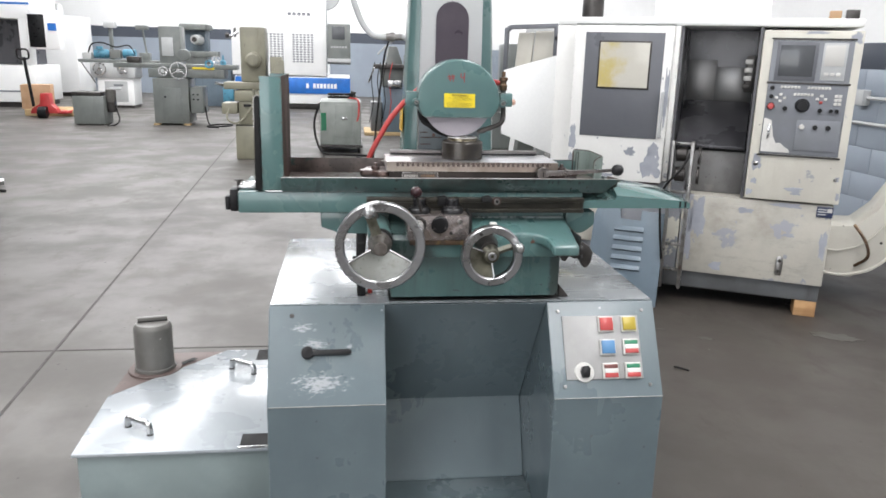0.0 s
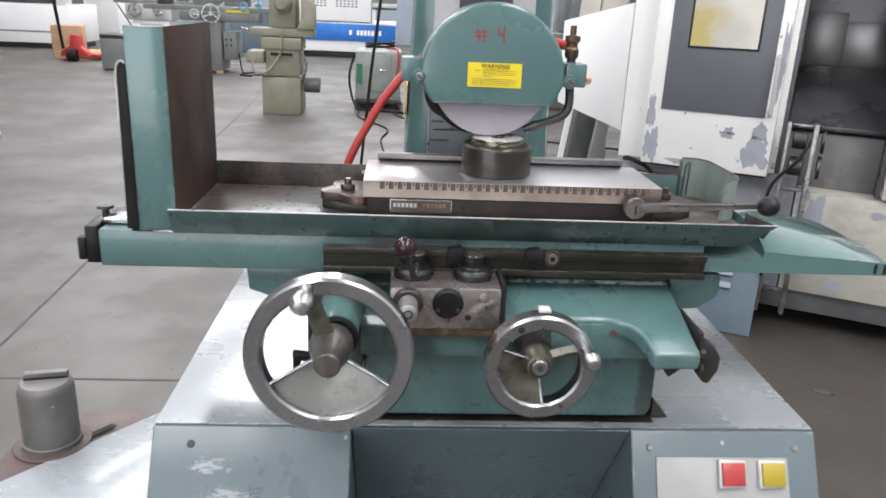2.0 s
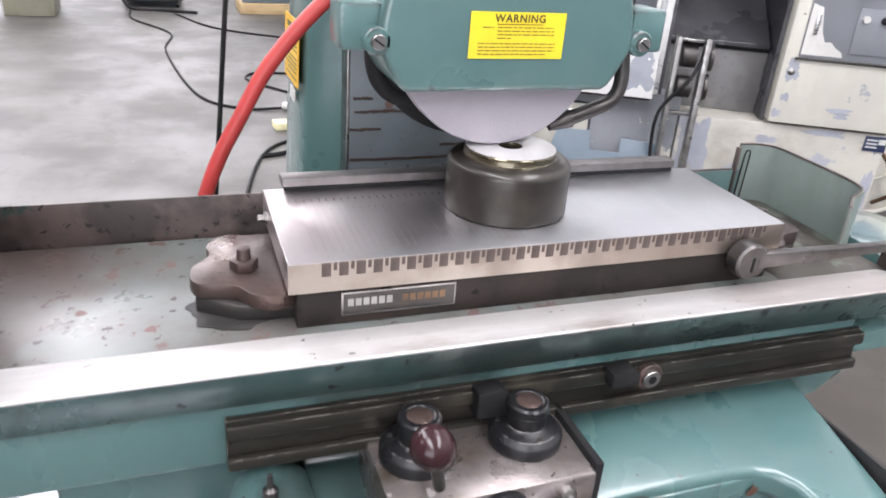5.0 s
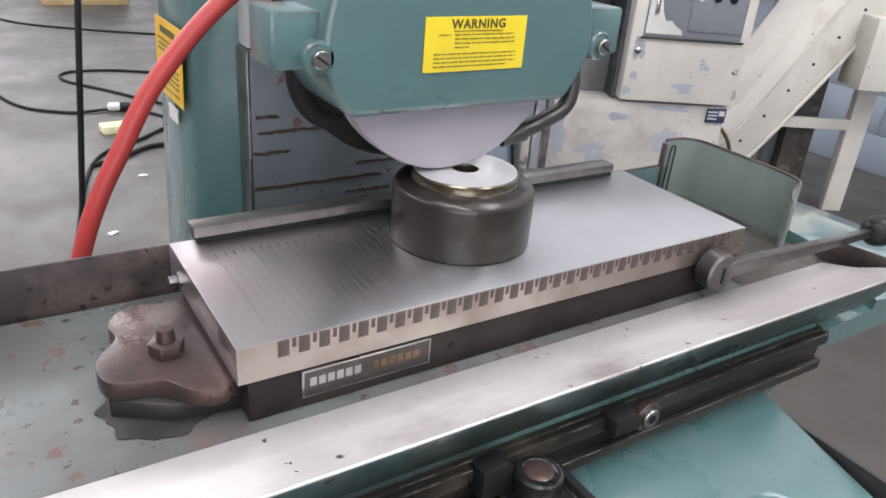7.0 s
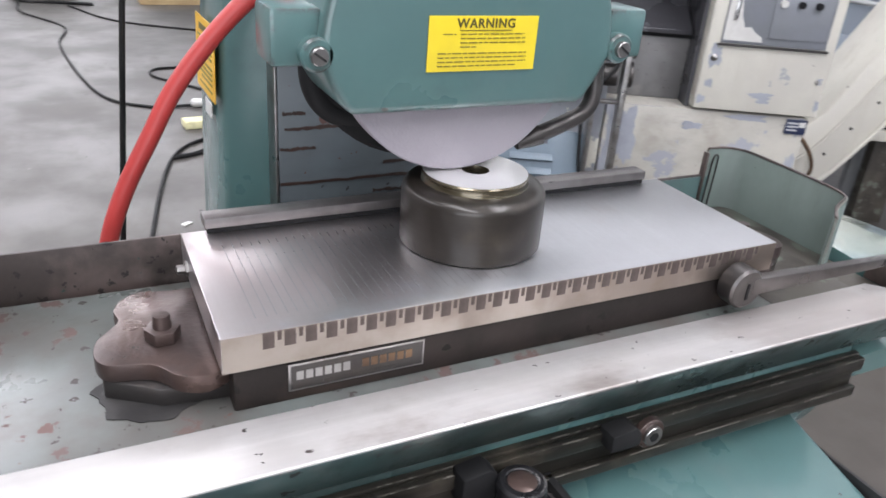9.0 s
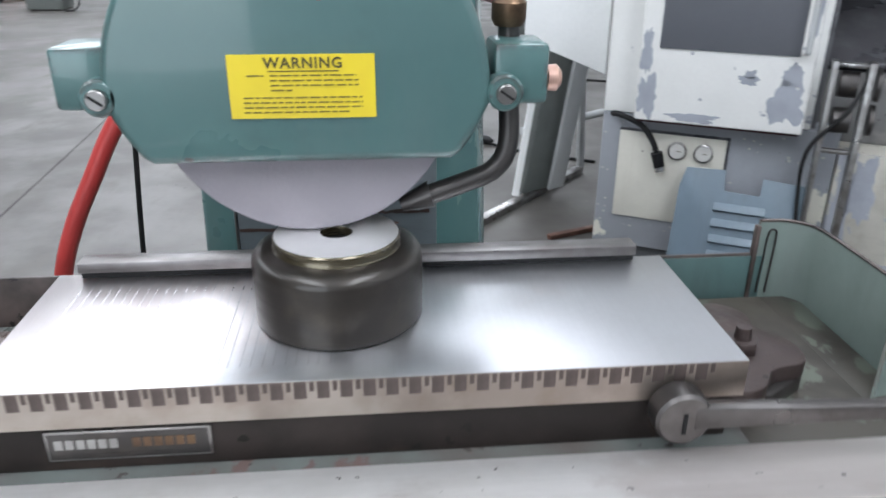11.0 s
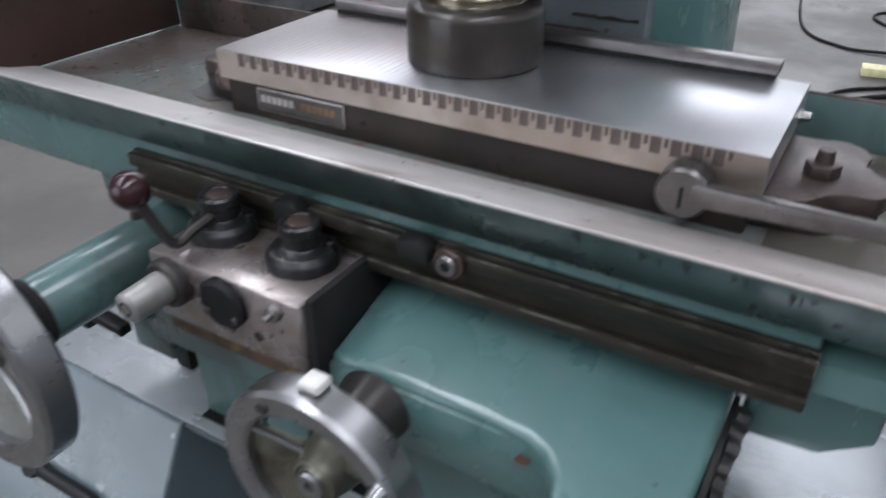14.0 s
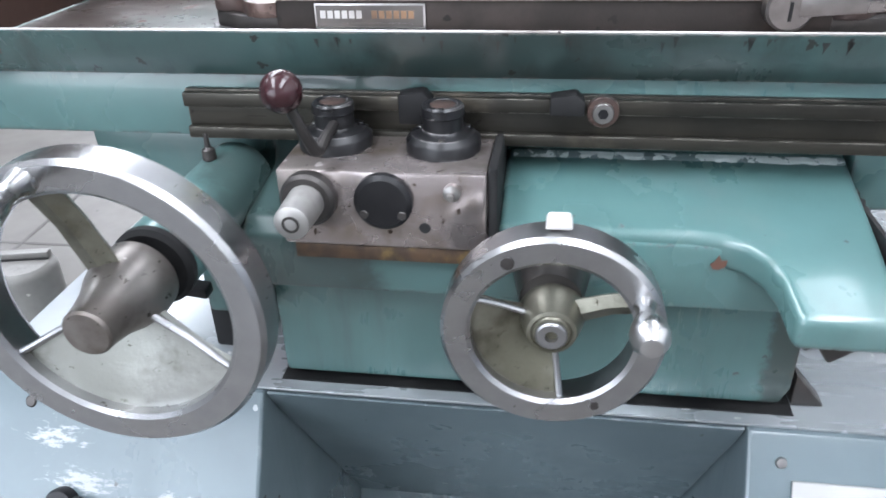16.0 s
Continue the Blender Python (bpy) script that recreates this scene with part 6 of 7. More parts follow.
for x, z, m in ((-0.37, 1.085, BTN_WHITE), (-0.352, 1.07, BTN_WHITE), (-0.388, 1.07, BTN_WHITE), (-0.37, 1.055, BTN_WHITE), (-0.195, 1.085, BTN_WHITE), (-0.178, 1.07, BTN_WHITE), (-0.212, 1.07, BTN_WHITE), (-0.195, 1.055, BTN_RED)):
    part("key", box(x - 0.007, x + 0.007, -0.0295, -0.0262, z - 0.006, z + 0.006, 0.001), m, cp)
for x in (-0.135, -0.118):
    for z in (1.05, 1.068, 1.086):
        part("key", box(x - 0.007, x + 0.007, -0.0295, -0.0262, z - 0.007, z + 0.007, 0.001), BTN_WHITE, cp)
part("jog_wheel", turned(B(), [(0, -0.03), (0.022, -0.029), (0.026, -0.02), (0.029, -0.006), (0.032, 0.0)], (-0.272, -0.026, 1.038), "y", 32), BLACK, cp)
part("emergency_stop", turned(B(), [(0, -0.026), (0.012, -0.025), (0.0155, -0.019), (0.0155, -0.014), (0.009, -0.012), (0.009, 0.0)], (-0.408, -0.026, 1.03), "y", 24), BTN_RED, cp, "red mushroom emergency stop")
part("stop_ring", turned(B(), [(0.011, -0.004), (0.018, -0.004), (0.018, 0), (0.011, 0)], (-0.408, -0.026, 1.03), "y", 24, closed=True), BLACK, cp)
for x, z, r, m in ((-0.41, 1.115, 0.01, BLACK), (-0.41, 1.075, 0.01, BLACK), (-0.345, 1.022, 0.011, BLACK), (-0.195, 1.018, 0.01, BLACK), (-0.15, 1.018, 0.009, BLACK), (-0.125, 1.018, 0.009, BLACK)):
    part("board_button", turned(B(), [(0, -0.014), (r * 0.9, -0.013), (r, -0.01), (r, 0)], (x, -0.026, z), "y", 18), m, cp)
part("lower_board", box(-0.285, -0.1, -0.03, -0.0263, 0.83, 0.972, 0.001), CTLGREY, cp)
for x, m in ((-0.262, BTN_WHITE), (-0.205, BLACK), (-0.15, BLACK)):
    part("lower_switch", turned(B(), [(0, -0.012), (0.011, -0.011), (0.012, 0)], (x, -0.03, 0.94), "y", 16), m, cp)
bare = [(-0.428, 0.815), (-0.3, 0.815), (-0.305, 0.83), (-0.33, 0.845), (-0.345, 0.86), (-0.365, 0.858), (-0.38, 0.89), (-0.395, 0.965), (-0.428, 0.975)]
part("bare_patch", prism(B(), bare, -0.0272, -0.0263, "y"), BTN_WHITE, cp)
part("board_handle", box(-0.408, -0.395, -0.034, -0.0263, 0.88, 0.945, 0.002), CHROME, cp)
for x, z, w in ((-0.44, 0.755, 0.02), (-0.085, 0.7, 0.012)):
    part("latch", turned(B(), [(0, -0.012), (w * 0.4, -0.007), (w * 0.6, -0.003), (w * 0.6, 0.0)], (x, -0.02, z), "y", 16), STEEL, ctl)
for q in ((-0.3, -0.215, 0.628, 0.652), (-0.27, -0.225, 0.612, 0.635), (-0.46, -0.415, 0.72, 0.8), (-0.455, -0.425, 0.655, 0.685), (-0.472, -0.44, 0.6, 0.63), (-0.09, -0.068, 0.69, 0.715), (-0.075, -0.058, 0.6, 0.64), (-0.3, -0.2, 1.36, 1.374), (-0.11, -0.06, 1.32, 1.372)):
    flaked(ctl, *q, -0.02)
for q in ((-0.755, -0.7, 0.2, 0.56), (-0.72, -0.64, 0.35, 0.565), (-0.11, -0.075, 0.3, 0.45), (-0.105, -0.072, 0.5, 0.57), (-0.35, -0.2, 0.545, 0.57), (-0.5, -0.42, 0.5, 0.53), (-0.28, -0.22, 0.4, 0.42), (-0.6, -0.54, 0.19, 0.24)):
    flaked(lathe, *q, 0.0)
part("type_plate", box(-0.135, -0.08, -0.003, -0.0005, 0.52, 0.562, 0.0005), DOORGREY, lathe, "small dark blue rating plate with bars")
PLATEBLUE = mat("dark blue plate", (0.02, 0.03, 0.075), None, 0.35, bump=0.0)
part("rating_plate", box(-0.142, -0.07, -0.006, -0.0032, 0.515, 0.566, 0.0005), PLATEBLUE, lathe)
for z in (0.553, 0.541, 0.529):
    part("plate_bar", box(-0.136, -0.1, -0.0068, -0.0061, z - 0.003, z + 0.003), LIGHTGREY, lathe)
part("plate_field", box(-0.096, -0.075, -0.0068, -0.0061, 0.54, 0.558), BTN_WHITE, lathe)
pl = part("leg_plate", bev(prism(B(), [(-0.285, 0.205), (-0.262, 0.205), (-0.258, 0.215), (-0.258, 0.29), (-0.266, 0.3), (-0.281, 0.3), (-0.289, 0.29), (-0.289, 0.215)], -0.008, -0.0005, "y"), 0.001), STEEL, lathe)
for z in (0.225, 0.28):
    part("plate_bolt", turned(B(), [(0, -0.014), (0.008, -0.013), (0.009, -0.008), (0, -0.008)], (-0.273, 0, z), "y", 12), DARKSTEEL, pl)
# roof-top bits
part("roof_box", box(-1.02, -0.45, 0.35, 0.7, 1.4305, 1.54, 0.004), WHITE, lathe)
part("roof_motor", turned(B(), [(0, 0), (0.055, 0), (0.06, 0.01), (0.06, 0.13), (0.05, 0.145), (0, 0.145)], (-1.38, 0.5, 1.4305), "z", 28), DARKSTEEL, lathe)
part("roof_lamp", box(-0.13, -0.075, 0.1, 0.15, 1.4305, 1.475, 0.003), DARKSTEEL, lathe)
part("roof_connector", box(-0.2, -0.15, 0.1, 0.15, 1.4305, 1.47, 0.003), CARD, lathe)
# slanted steel frame with rollers at the opening
fr = part("roller_frame", box(-0.78, -0.765, -0.11, -0.06, 0.1, 0.845, 0.001), STEEL, lathe, "worn steel roller frame with two posts", at=BACK)
part("post", box(-0.69, -0.672, -0.11, -0.06, 0.1, 0.845, 0.001), STEEL, fr)
for z in (0.84, 0.6, 0.33, 0.2):
    part("cross_bar", box(-0.7645, -0.6905, -0.095, -0.075, z - 0.012, z, 0.001), STEEL, fr)
for z in (0.78, 0.68):
    part("roller", turned(B(), [(0, 0), (0.033, 0), (0.036, 0.004), (0.036, 0.048), (0, 0.052)], (-0.755, -0.07, z), "x", 24), DARKSTEEL, fr)
    part("disc", turned(B(), [(0, 0), (0.045, 0), (0.045, 0.012), (0, 0.012)], (-0.655, 0.0, z - 0.01), "x", 28), DARKSTEEL, fr)
part("loose_cable", hose(B(), [(-0.67, -0.06, 0.83), (-0.72, -0.13, 0.72), (-0.8, -0.13, 0.6), (-0.8, -0.12, 0.45), (-0.775, -0.12, 0.25)], 0.006, 8), BLACKMATT, lathe, at=BACK)
# wing at the headstock end, set back
bm = B()
prism(bm, [(-1.465, 0.69), (-1.77, 0.79), (-1.77, 1.15), (-1.465, 1.24)], 0.27, 0.3, "y")
wing = part("end_wing", bev(bm, 0.004), WHITE, lathe, "white sheet wing at the headstock end", at=BACK)
part("wing_frame", bev(prism(B(), [(-1.465, 1.242), (-1.49, 1.236), (-1.49, 1.385), (-1.74, 1.375), (-1.755, 1.36), (-1.755, 1.156), (-1.775, 1.15), (-1.775, 1.38), (-1.74, 1.4), (-1.465, 1.41)], 0.27, 0.31, "y"), 0.003), DOORGREY, lathe, at=BACK)
part("wing_inside", box(-1.7, -1.462, 0.45, 0.9, 0.86, 1.4, 0.004), LIGHTGREY, lathe, at=BACK)
for x, w, zt in ((-1.73, 0.09, 1.36), (-1.63, 0.11, 1.37)):
    part("stored_board", bev(prism(B(), [(x, 1.1), (x + w, 1.1), (x + w + 0.02, zt), (x + 0.02, zt)], 0.34, 0.36, "y"), 0.002), CREAM_CLEAN, lathe, at=BACK)
part("end_bolt", turned(B(), [(0, -0.03), (0.014, -0.028), (0.016, 0.0)], (-1.43, 0.28, 0.645), "y", 18), BLACK, lathe, at=BACK)
part("end_bolt", turned(B(), [(0, -0.03), (0.012, -0.028), (0.014, 0.0)], (-1.46, 0.25, 1.33), "y", 18), BLACK, lathe, at=BACK)

# timber blocks under the lathe feet
for x, y in ((-0.13, 0.02), (-1.38, 0.02)):
    solid("timber_block", box(-0.05, 0.05, -0.05, 0.05, 0, 0.079, 0.002), WOOD, "short orange timber block under the machine", "timber block", LATHE @ pose(x, y + 0.06, 0, 0, 0, 4), "blocks under the turning centre")

# bar stand beside the headstock: flat feet and slanted posts
stand = thing("bar_stand", "slanted pale steel stand on flat floor bars", "stand")
foot = part("floor_bar", bev(bx(B(), 0, 1.1, -0.022, 0.022, 0.0, 0.03), 0.002), STEEL, stand, at=pose(0.345, 2.54, 0, 0, 0, 48.3))
part("post", rod(B(), (0.67, 2.95, 0.03), (0.86, 3.12, 1.2), 0.019, 0.019, 4), WHITE, stand)
bm = B()
lo = [bm.verts.new(p) for p in ((0.71, 2.97, 0.03), (0.86, 3.06, 0.03), (0.84, 3.09, 0.03), (0.69, 3.0, 0.03))]
hi = [bm.verts.new(p) for p in ((0.91, 3.13, 1.2), (1.06, 3.22, 1.2), (1.04, 3.25, 1.2), (0.89, 3.16, 1.2))]
for k in range(4):
    bm.faces.new((lo[k], lo[(k + 1) % 4], hi[(k + 1) % 4], hi[k]))
bm.faces.new(lo[::-1])
bm.faces.new(hi)
part("web_plate", bev(bm, 0.003), GREYPAINT, stand)
bm = B()
lo = [bm.verts.new(p) for p in ((0.83, 3.03, 0.03), (0.91, 3.078, 0.03), (0.9, 3.093, 0.03), (0.82, 3.045, 0.03))]
hi = [bm.verts.new(p) for p in ((1.03, 3.17, 1.2), (1.11, 3.218, 1.2), (1.1, 3.233, 1.2), (1.02, 3.185, 1.2))]
for k in range(4):
    bm.faces.new((lo[k], lo[(k + 1) % 4], hi[(k + 1) % 4], hi[k]))
bm.faces.new(lo[::-1])
bm.faces.new(hi)
for v in bm.verts:
    v.co += Vector((0.012, -0.02, 0))
part("outer_plate", bev(bm, 0.003), LIGHTGREY, stand)
part("cross_tie", rod(B(), (0.75, 3.25, 0.25), (1.25, 3.6, 0.25), 0.02), LIGHTGREY, stand)
part("brace", rod(B(), (1.08, 3.36, 0.03), (1.0, 3.2, 0.7), 0.02, 0.02, 4), LIGHTGREY, stand)
solid("rusty_bar", bev(bx(B(), 0, 0.3, -0.014, 0.014, 0, 0.02), 0.003), RUSTBROWN, "short rusty bar lying on the floor", "steel bar", pose(0.728, 2.503, 0, 0, 0, 21))

# chip conveyor at the tailstock end
conv = thing("chip_conveyor", "cream chip conveyor rising beside the turning centre", "conveyor", LATHE @ BACK)
part("trough", bev(prism(B(), [(0.0, 0.13), (0.16, 0.13), (0.34, 0.25), (0.72, 0.82), (0.95, 1.2), (0.74, 1.3), (0.5, 0.98), (0.24, 0.5), (0.15, 0.41), (0.0, 0.4)], 0.42, 0.72, "y"), 0.006), CREAM_CLEAN, conv)
for p in (((0.0, 0.15), (0.15, 0.15), (0.33, 0.27), (0.71, 0.84), (0.93, 1.19)),):
    part("flange", hose(B(), [(x, 0.41, z) for x, z in p], 0.009, 6, 6), CREAM_CLEAN, conv)
    part("flange", hose(B(), [(x * 0.86 - 0.02, 0.41, z + 0.13) for x, z in p], 0.006, 6, 6), CREAM_CLEAN, conv)
for k in range(7):
    part("rivet", turned(B(), [(0, -0.004), (0.006, -0.003), (0.007, 0)], (0.28 + k * 0.075, 0.42, 0.33 + k * 0.113), "y", 10), DARKSTEEL, conv)
part("chute_back", box(0.55, 0.68, 0.56, 0.7, 0.0, 0.62, 0.004), TRAYBROWN, conv, "brown grimy plate behind the conveyor leg")
bxp = part("switch_box", box(0.65, 0.98, 0.3, 0.46, 0.6, 0.88, 0.004), CREAM_CLEAN, conv, "cream switch box with a green button")
part("green_button", box(0.7, 0.725, 0.29, 0.2995, 0.81, 0.845, 0.002), BTN_GREEN, bxp)
part("dark_button", box(0.74, 0.765, 0.29, 0.2995, 0.81, 0.845, 0.002), BLACK, bxp)
part("leg", box(0.79, 0.88, 0.5, 0.54, 0.0, 0.62, 0.003), CREAM_CLEAN, conv)
part("brace", box(0.42, 0.79, 0.5, 0.53, 0.38, 0.425, 0.002), CREAM_CLEAN, conv)
part("back_leg", box(0.5, 0.62, 0.62, 0.66, 0.0, 0.5, 0.003), BASEGREY, conv)
part("clamp_ring", hose(B(), [(0.14, 0.4, 0.42), (0.2, 0.37, 0.34), (0.22, 0.37, 0.26), (0.17, 0.4, 0.2)], 0.008, 8), BRASS, conv)
part("cable", hose(B(), [(0.98, 0.4, 0.8), (1.1, 0.45, 0.95), (1.15, 0.5, 1.3)], 0.008, 8), BTN_WHITE, conv)

# ---------- machines across the hall ----------
def far_wheel(parent, x, y, z, r, m=CHROME):
    w = part("handwheel", turned(B(), [(r - 0.022, -0.01), (r, -0.01), (r, 0.01), (r - 0.022, 0.01)], (x, y, z), "y", 28, closed=True), m, parent)
    part("hub", turned(B(), [(0, -0.03), (0.03, -0.03), (0.03, 0.05), (0, 0.05)], (x, y, z), "y", 14), m, w)
    for a in (90, 210, 330):
        part("spoke", rod(B(), (x, y, z), (x + (r - 0.01) * math.cos(radians(a)), y, z + (r - 0.01) * math.sin(radians(a))), 0.01, None, 6), m, w)


def vents(parent, x0, x1, y, z0, z1, nx, nz, m):
    slot = mesh_of("vent_slot", box(-0.5 * (x1 - x0) / nx * 0.62, 0.5 * (x1 - x0) / nx * 0.62, -0.004, 0.004, -0.5 * (z1 - z0) / nz * 0.55, 0.5 * (z1 - z0) / nz * 0.55), m)
    for i in range(nx):
        for k in range(nz):
            same_part("vent_slot", slot, parent, pose(x0 + (i + 0.5) * (x1 - x0) / nx, y, z0 + (k + 0.5) * (z1 - z0) / nz))


mc = thing("machining_centre", "large white machining centre with a blue stripe and vents", "machine tool", pose(-1.63, 15.1, 0))
part("enclosure", box(-1.13, 0.88, 0.0, 2.4, 0.72, 2.75, 0.02), WHITE, mc)
part("lower_body", box(-1.1, 1.36, 0.02, 2.4, 0.12, 0.7, 0.02), WHITE, mc)
part("plinth", box(-1.05, 1.3, 0.15, 2.3, 0.0, 0.118, 0.01), DARKSTEEL, mc)
part("stripe", box(-1.08, 1.37, -0.006, 0.018, 0.34, 0.68, 0.003), STRIPEBLUE, mc, "strong blue stripe with white lettering bars")
for k in range(9):
    if k != 1:
        part("stripe_bar", box(0.42 + k * 0.075, 0.475 + k * 0.075, -0.012, -0.0065, 0.46, 0.56), WHITE, mc)
vents(mc, -0.5, -0.03, -0.003, 0.99, 1.6, 6, 12, CTLGREY)
vents(mc, 0.13, 0.6, -0.003, 0.99, 1.6, 6, 12, CTLGREY)
for k in range(5):
    part("badge_bar", box(0.06 + k * 0.1, 0.13 + k * 0.1, -0.006, -0.001, 1.97, 2.03), CTLGREY, mc)
part("door_line", box(0.866, 0.879, -0.008, -0.001, 0.72, 2.7), CTLGREY, mc)
con = part("operator_console", box(0.89, 1.38, -0.12, 0.3, 0.98, 1.82, 0.02), GREYPAINT, mc, "grey operator console with a small screen")
part("screen", box(0.99, 1.26, -0.132, -0.1205, 1.5, 1.76, 0.004), SCREEN, con)
part("console_shelf", box(0.89, 1.38, -0.25, -0.121, 1.02, 1.1, 0.01), LIGHTGREY, con)
for k in range(6):
    part("key", box(0.96 + k * 0.06, 1.0 + k * 0.06, -0.126, -0.1205, 1.32, 1.36), LIGHTGREY, con)
part("top_window", box(-0.5, -0.25, -0.006, -0.001, 2.35, 2.6), DARKIN, mc)
part("tool_magazine", turned(B(), [(0, 0), (0.3, 0), (0.32, 0.05), (0.3, 0.12), (0, 0.12)], (0.85, 0.2, 2.42), "y", 20), LIGHTGREY, mc)

# olive tool grinder
og = thing("tool_grinder", "olive-grey tool grinder on a box stand", "machine tool", pose(-1.38, 7.05, 0))
part("stand_box", box(-0.2, 0.2, 0.0, 0.42, 0.0, 0.4, 0.01), OLIVE, og)
part("body", box(-0.16, 0.19, 0.04, 0.4, 0.4, 0.72, 0.012), OLIVE, og)
part("collar", box(-0.2, 0.21, 0.02, 0.42, 0.66, 0.78, 0.01), OLIVE, og)
part("cross_slide", box(-0.32, 0.34, 0.05, 0.3, 0.79, 0.87, 0.008), OLIVE, og)
part("column", box(-0.13, 0.15, 0.12, 0.42, 0.87, 1.48, 0.02), OLIVE, og)
part("spindle_cap", turned(B(), [(0, -0.08), (0.06, -0.075), (0.085, -0.05), (0.09, 0.1)], (0.02, 0.06, 1.12), "y", 24), OLIVE, og)
part("belt_guard", box(0.2, 0.33, 0.1, 0.3, 0.88, 1.16, 0.01), OLIVE, og)
part("side_motor", turned(B(), [(0, 0), (0.08, 0), (0.085, 0.02), (0.085, 0.16), (0, 0.17)], (0.22, 0.2, 0.3), "x", 20), MOTORGREY, og)
part("handle", turned(B(), [(0, -0.02), (0.05, -0.02), (0.055, 0.0), (0, 0.0)], (-0.18, 0.2, 1.42), "x", 16), DARKSTEEL, og)
part("front_tray", box(-0.34, -0.17, -0.02, 0.3, 0.52, 0.64, 0.008), OLIVE, og)
part("cable", hose(B(), [(-0.25, 0.0, 0.6), (-0.28, -0.06, 0.48), (-0.2, -0.07, 0.42), (-0.1, -0.03, 0.47), (0.0, -0.02, 0.62), (0.02, 0.0, 0.8)], 0.012, 8), OLIVE, og)

part("body_gap", box(-0.19, 0.19, -0.003, 0.0, 0.385, 0.396), BLACKMATT, og)
part("crank", rod(B(), (-0.14, 0.1, 1.42), (-0.24, 0.04, 1.36), 0.016), CHROME, og)
part("crank_knob", ball(B(), (-0.25, 0.03, 1.38), 0.03, 12), DARKSTEEL, og)
part("guard_wedge", bev(prism(B(), [(0.16, 0.87), (0.36, 0.87), (0.36, 1.12), (0.32, 1.14), (0.22, 0.96)], 0.02, 0.1, "y"), 0.006), OLIVE, og)
part("slide_handle", rod(B(), (-0.32, 0.1, 0.83), (-0.4, 0.02, 0.86), 0.014), CHROME, og)
part("name_plate", box(-0.1, 0.12, -0.0, 0.0195, 0.6, 0.63), BLACK, og)
part("oil_pipe", hose(B(), [(0.21, 0.1, 0.34), (0.26, 0.02, 0.5), (0.22, 0.0, 0.66)], 0.012, 8), CHROME, og)

# grey cylindrical grinder with cabinet base
gg = thing("cylindrical_grinder", "grey cylindrical grinder with handwheels on a cabinet", "machine tool", pose(-3.17, 11.05, 0))
cab = part("cabinet", box(-0.27, 0.28, 0.0, 0.6, 0.03, 0.75, 0.01), GREYPAINT, gg)
part("cabinet_door", box(-0.13, 0.17, -0.012, -0.001, 0.08, 0.6, 0.004), GREYPAINT, cab)
part("door_knob", turned(B(), [(0, -0.02), (0.016, -0.018), (0.016, 0)], (-0.08, -0.012, 0.46), "y", 12), BLACK, cab)
for x in (-0.24, 0.24):
    part("foot", box(x - 0.05, x + 0.05, -0.02, 0.1, 0.0, 0.0295, 0.003), PINE, gg)
part("bed", box(-0.35, 0.85, 0.1, 0.5, 0.76, 0.9, 0.01), GREYPAINT, gg)
part("table", box(-0.9, 1.05, 0.15, 0.45, 0.905, 0.98, 0.008), GREYPAINT, gg)
part("column", box(-0.25, 0.1, 0.5, 0.9, 0.76, 1.58, 0.02), GREYPAINT, gg)
part("wheel_guard", bev(turned(B(), [(0, -0.06), (0.09, -0.06), (0.1, -0.05), (0.1, 0.05), (0, 0.06)], (0.18, 0.35, 1.12), "y", 22), 0.004), GREYPAINT, gg)
part("oil_can", turned(B(), [(0, 0.16), (0.012, 0.15), (0.02, 0.08), (0.05, 0.06), (0.05, 0), (0, 0)], (0.82, 0.25, 0.98), "z", 14), BLUEMOTOR, gg)
part("work_rest", box(-0.7, -0.5, 0.2, 0.4, 0.98, 1.08, 0.008), DARKSTEEL, gg)
part("column_plate", box(-0.2, -0.02, 0.485, 0.4995, 1.1, 1.4, 0.004), LIGHTGREY, gg)


far_wheel(gg, 0.16, -0.06, 0.88, 0.14)
far_wheel(gg, -0.08, -0.06, 0.87, 0.075)
part("switch_cabinet", box(0.3, 0.5, 0.05, 0.5, 0.2, 0.62, 0.01), GREYPAINT, gg)
for x, z in ((0.35, 0.5), (0.42, 0.5), (0.35, 0.42), (0.42, 0.42)):
    part("switch", turned(B(), [(0, -0.012), (0.014, -0.011), (0.016, 0)], (x, 0.05, z), "y", 10), BLACK, gg)
part("yellow_strip", box(0.35, 0.7, 0.08, 0.1, 0.9, 0.935, 0.004), YELLOW, gg)
part("clamp", bev(turned(B(), [(0.04, -0.02), (0.07, -0.02), (0.07, 0.02), (0.04, 0.02)], (0.62, 0.08, 0.99), "y", 18, closed=True), 0.004), BLUEMOTOR, gg)
part("floor_cable", hose(B(), [(0.5, 0.2, 0.3), (0.6, 0.0, 0.02), (0.85, -0.2, 0.012), (0.95, 0.1, 0.012), (0.7, 0.15, 0.012), (0.6, -0.25, 0.012), (0.8, -0.4, 0.012)], 0.012, 8), BLACKMATT, gg)

# coolant unit in front of the white grinder
cu = thing("filter_tank", "square grey filter tank with a side motor", "tank", pose(-4.4, 10.85, 0))
part("box_body", box(-0.23, 0.24, 0.0, 0.45, 0.02, 0.46, 0.008), GREYPAINT, cu)
part("tray", box(-0.24, 0.2, 0.02, 0.43, 0.461, 0.52, 0.006), DARKSTEEL, cu)
part("motor", turned(B(), [(0, 0), (0.075, 0), (0.08, 0.02), (0.08, 0.2), (0, 0.22)], (0.3, 0.2, 0.36), "z", 18), MOTORGREY, cu)
part("motor_bracket", box(0.245, 0.36, 0.15, 0.3, 0.2, 0.36, 0.006), DARKSTEEL, cu)
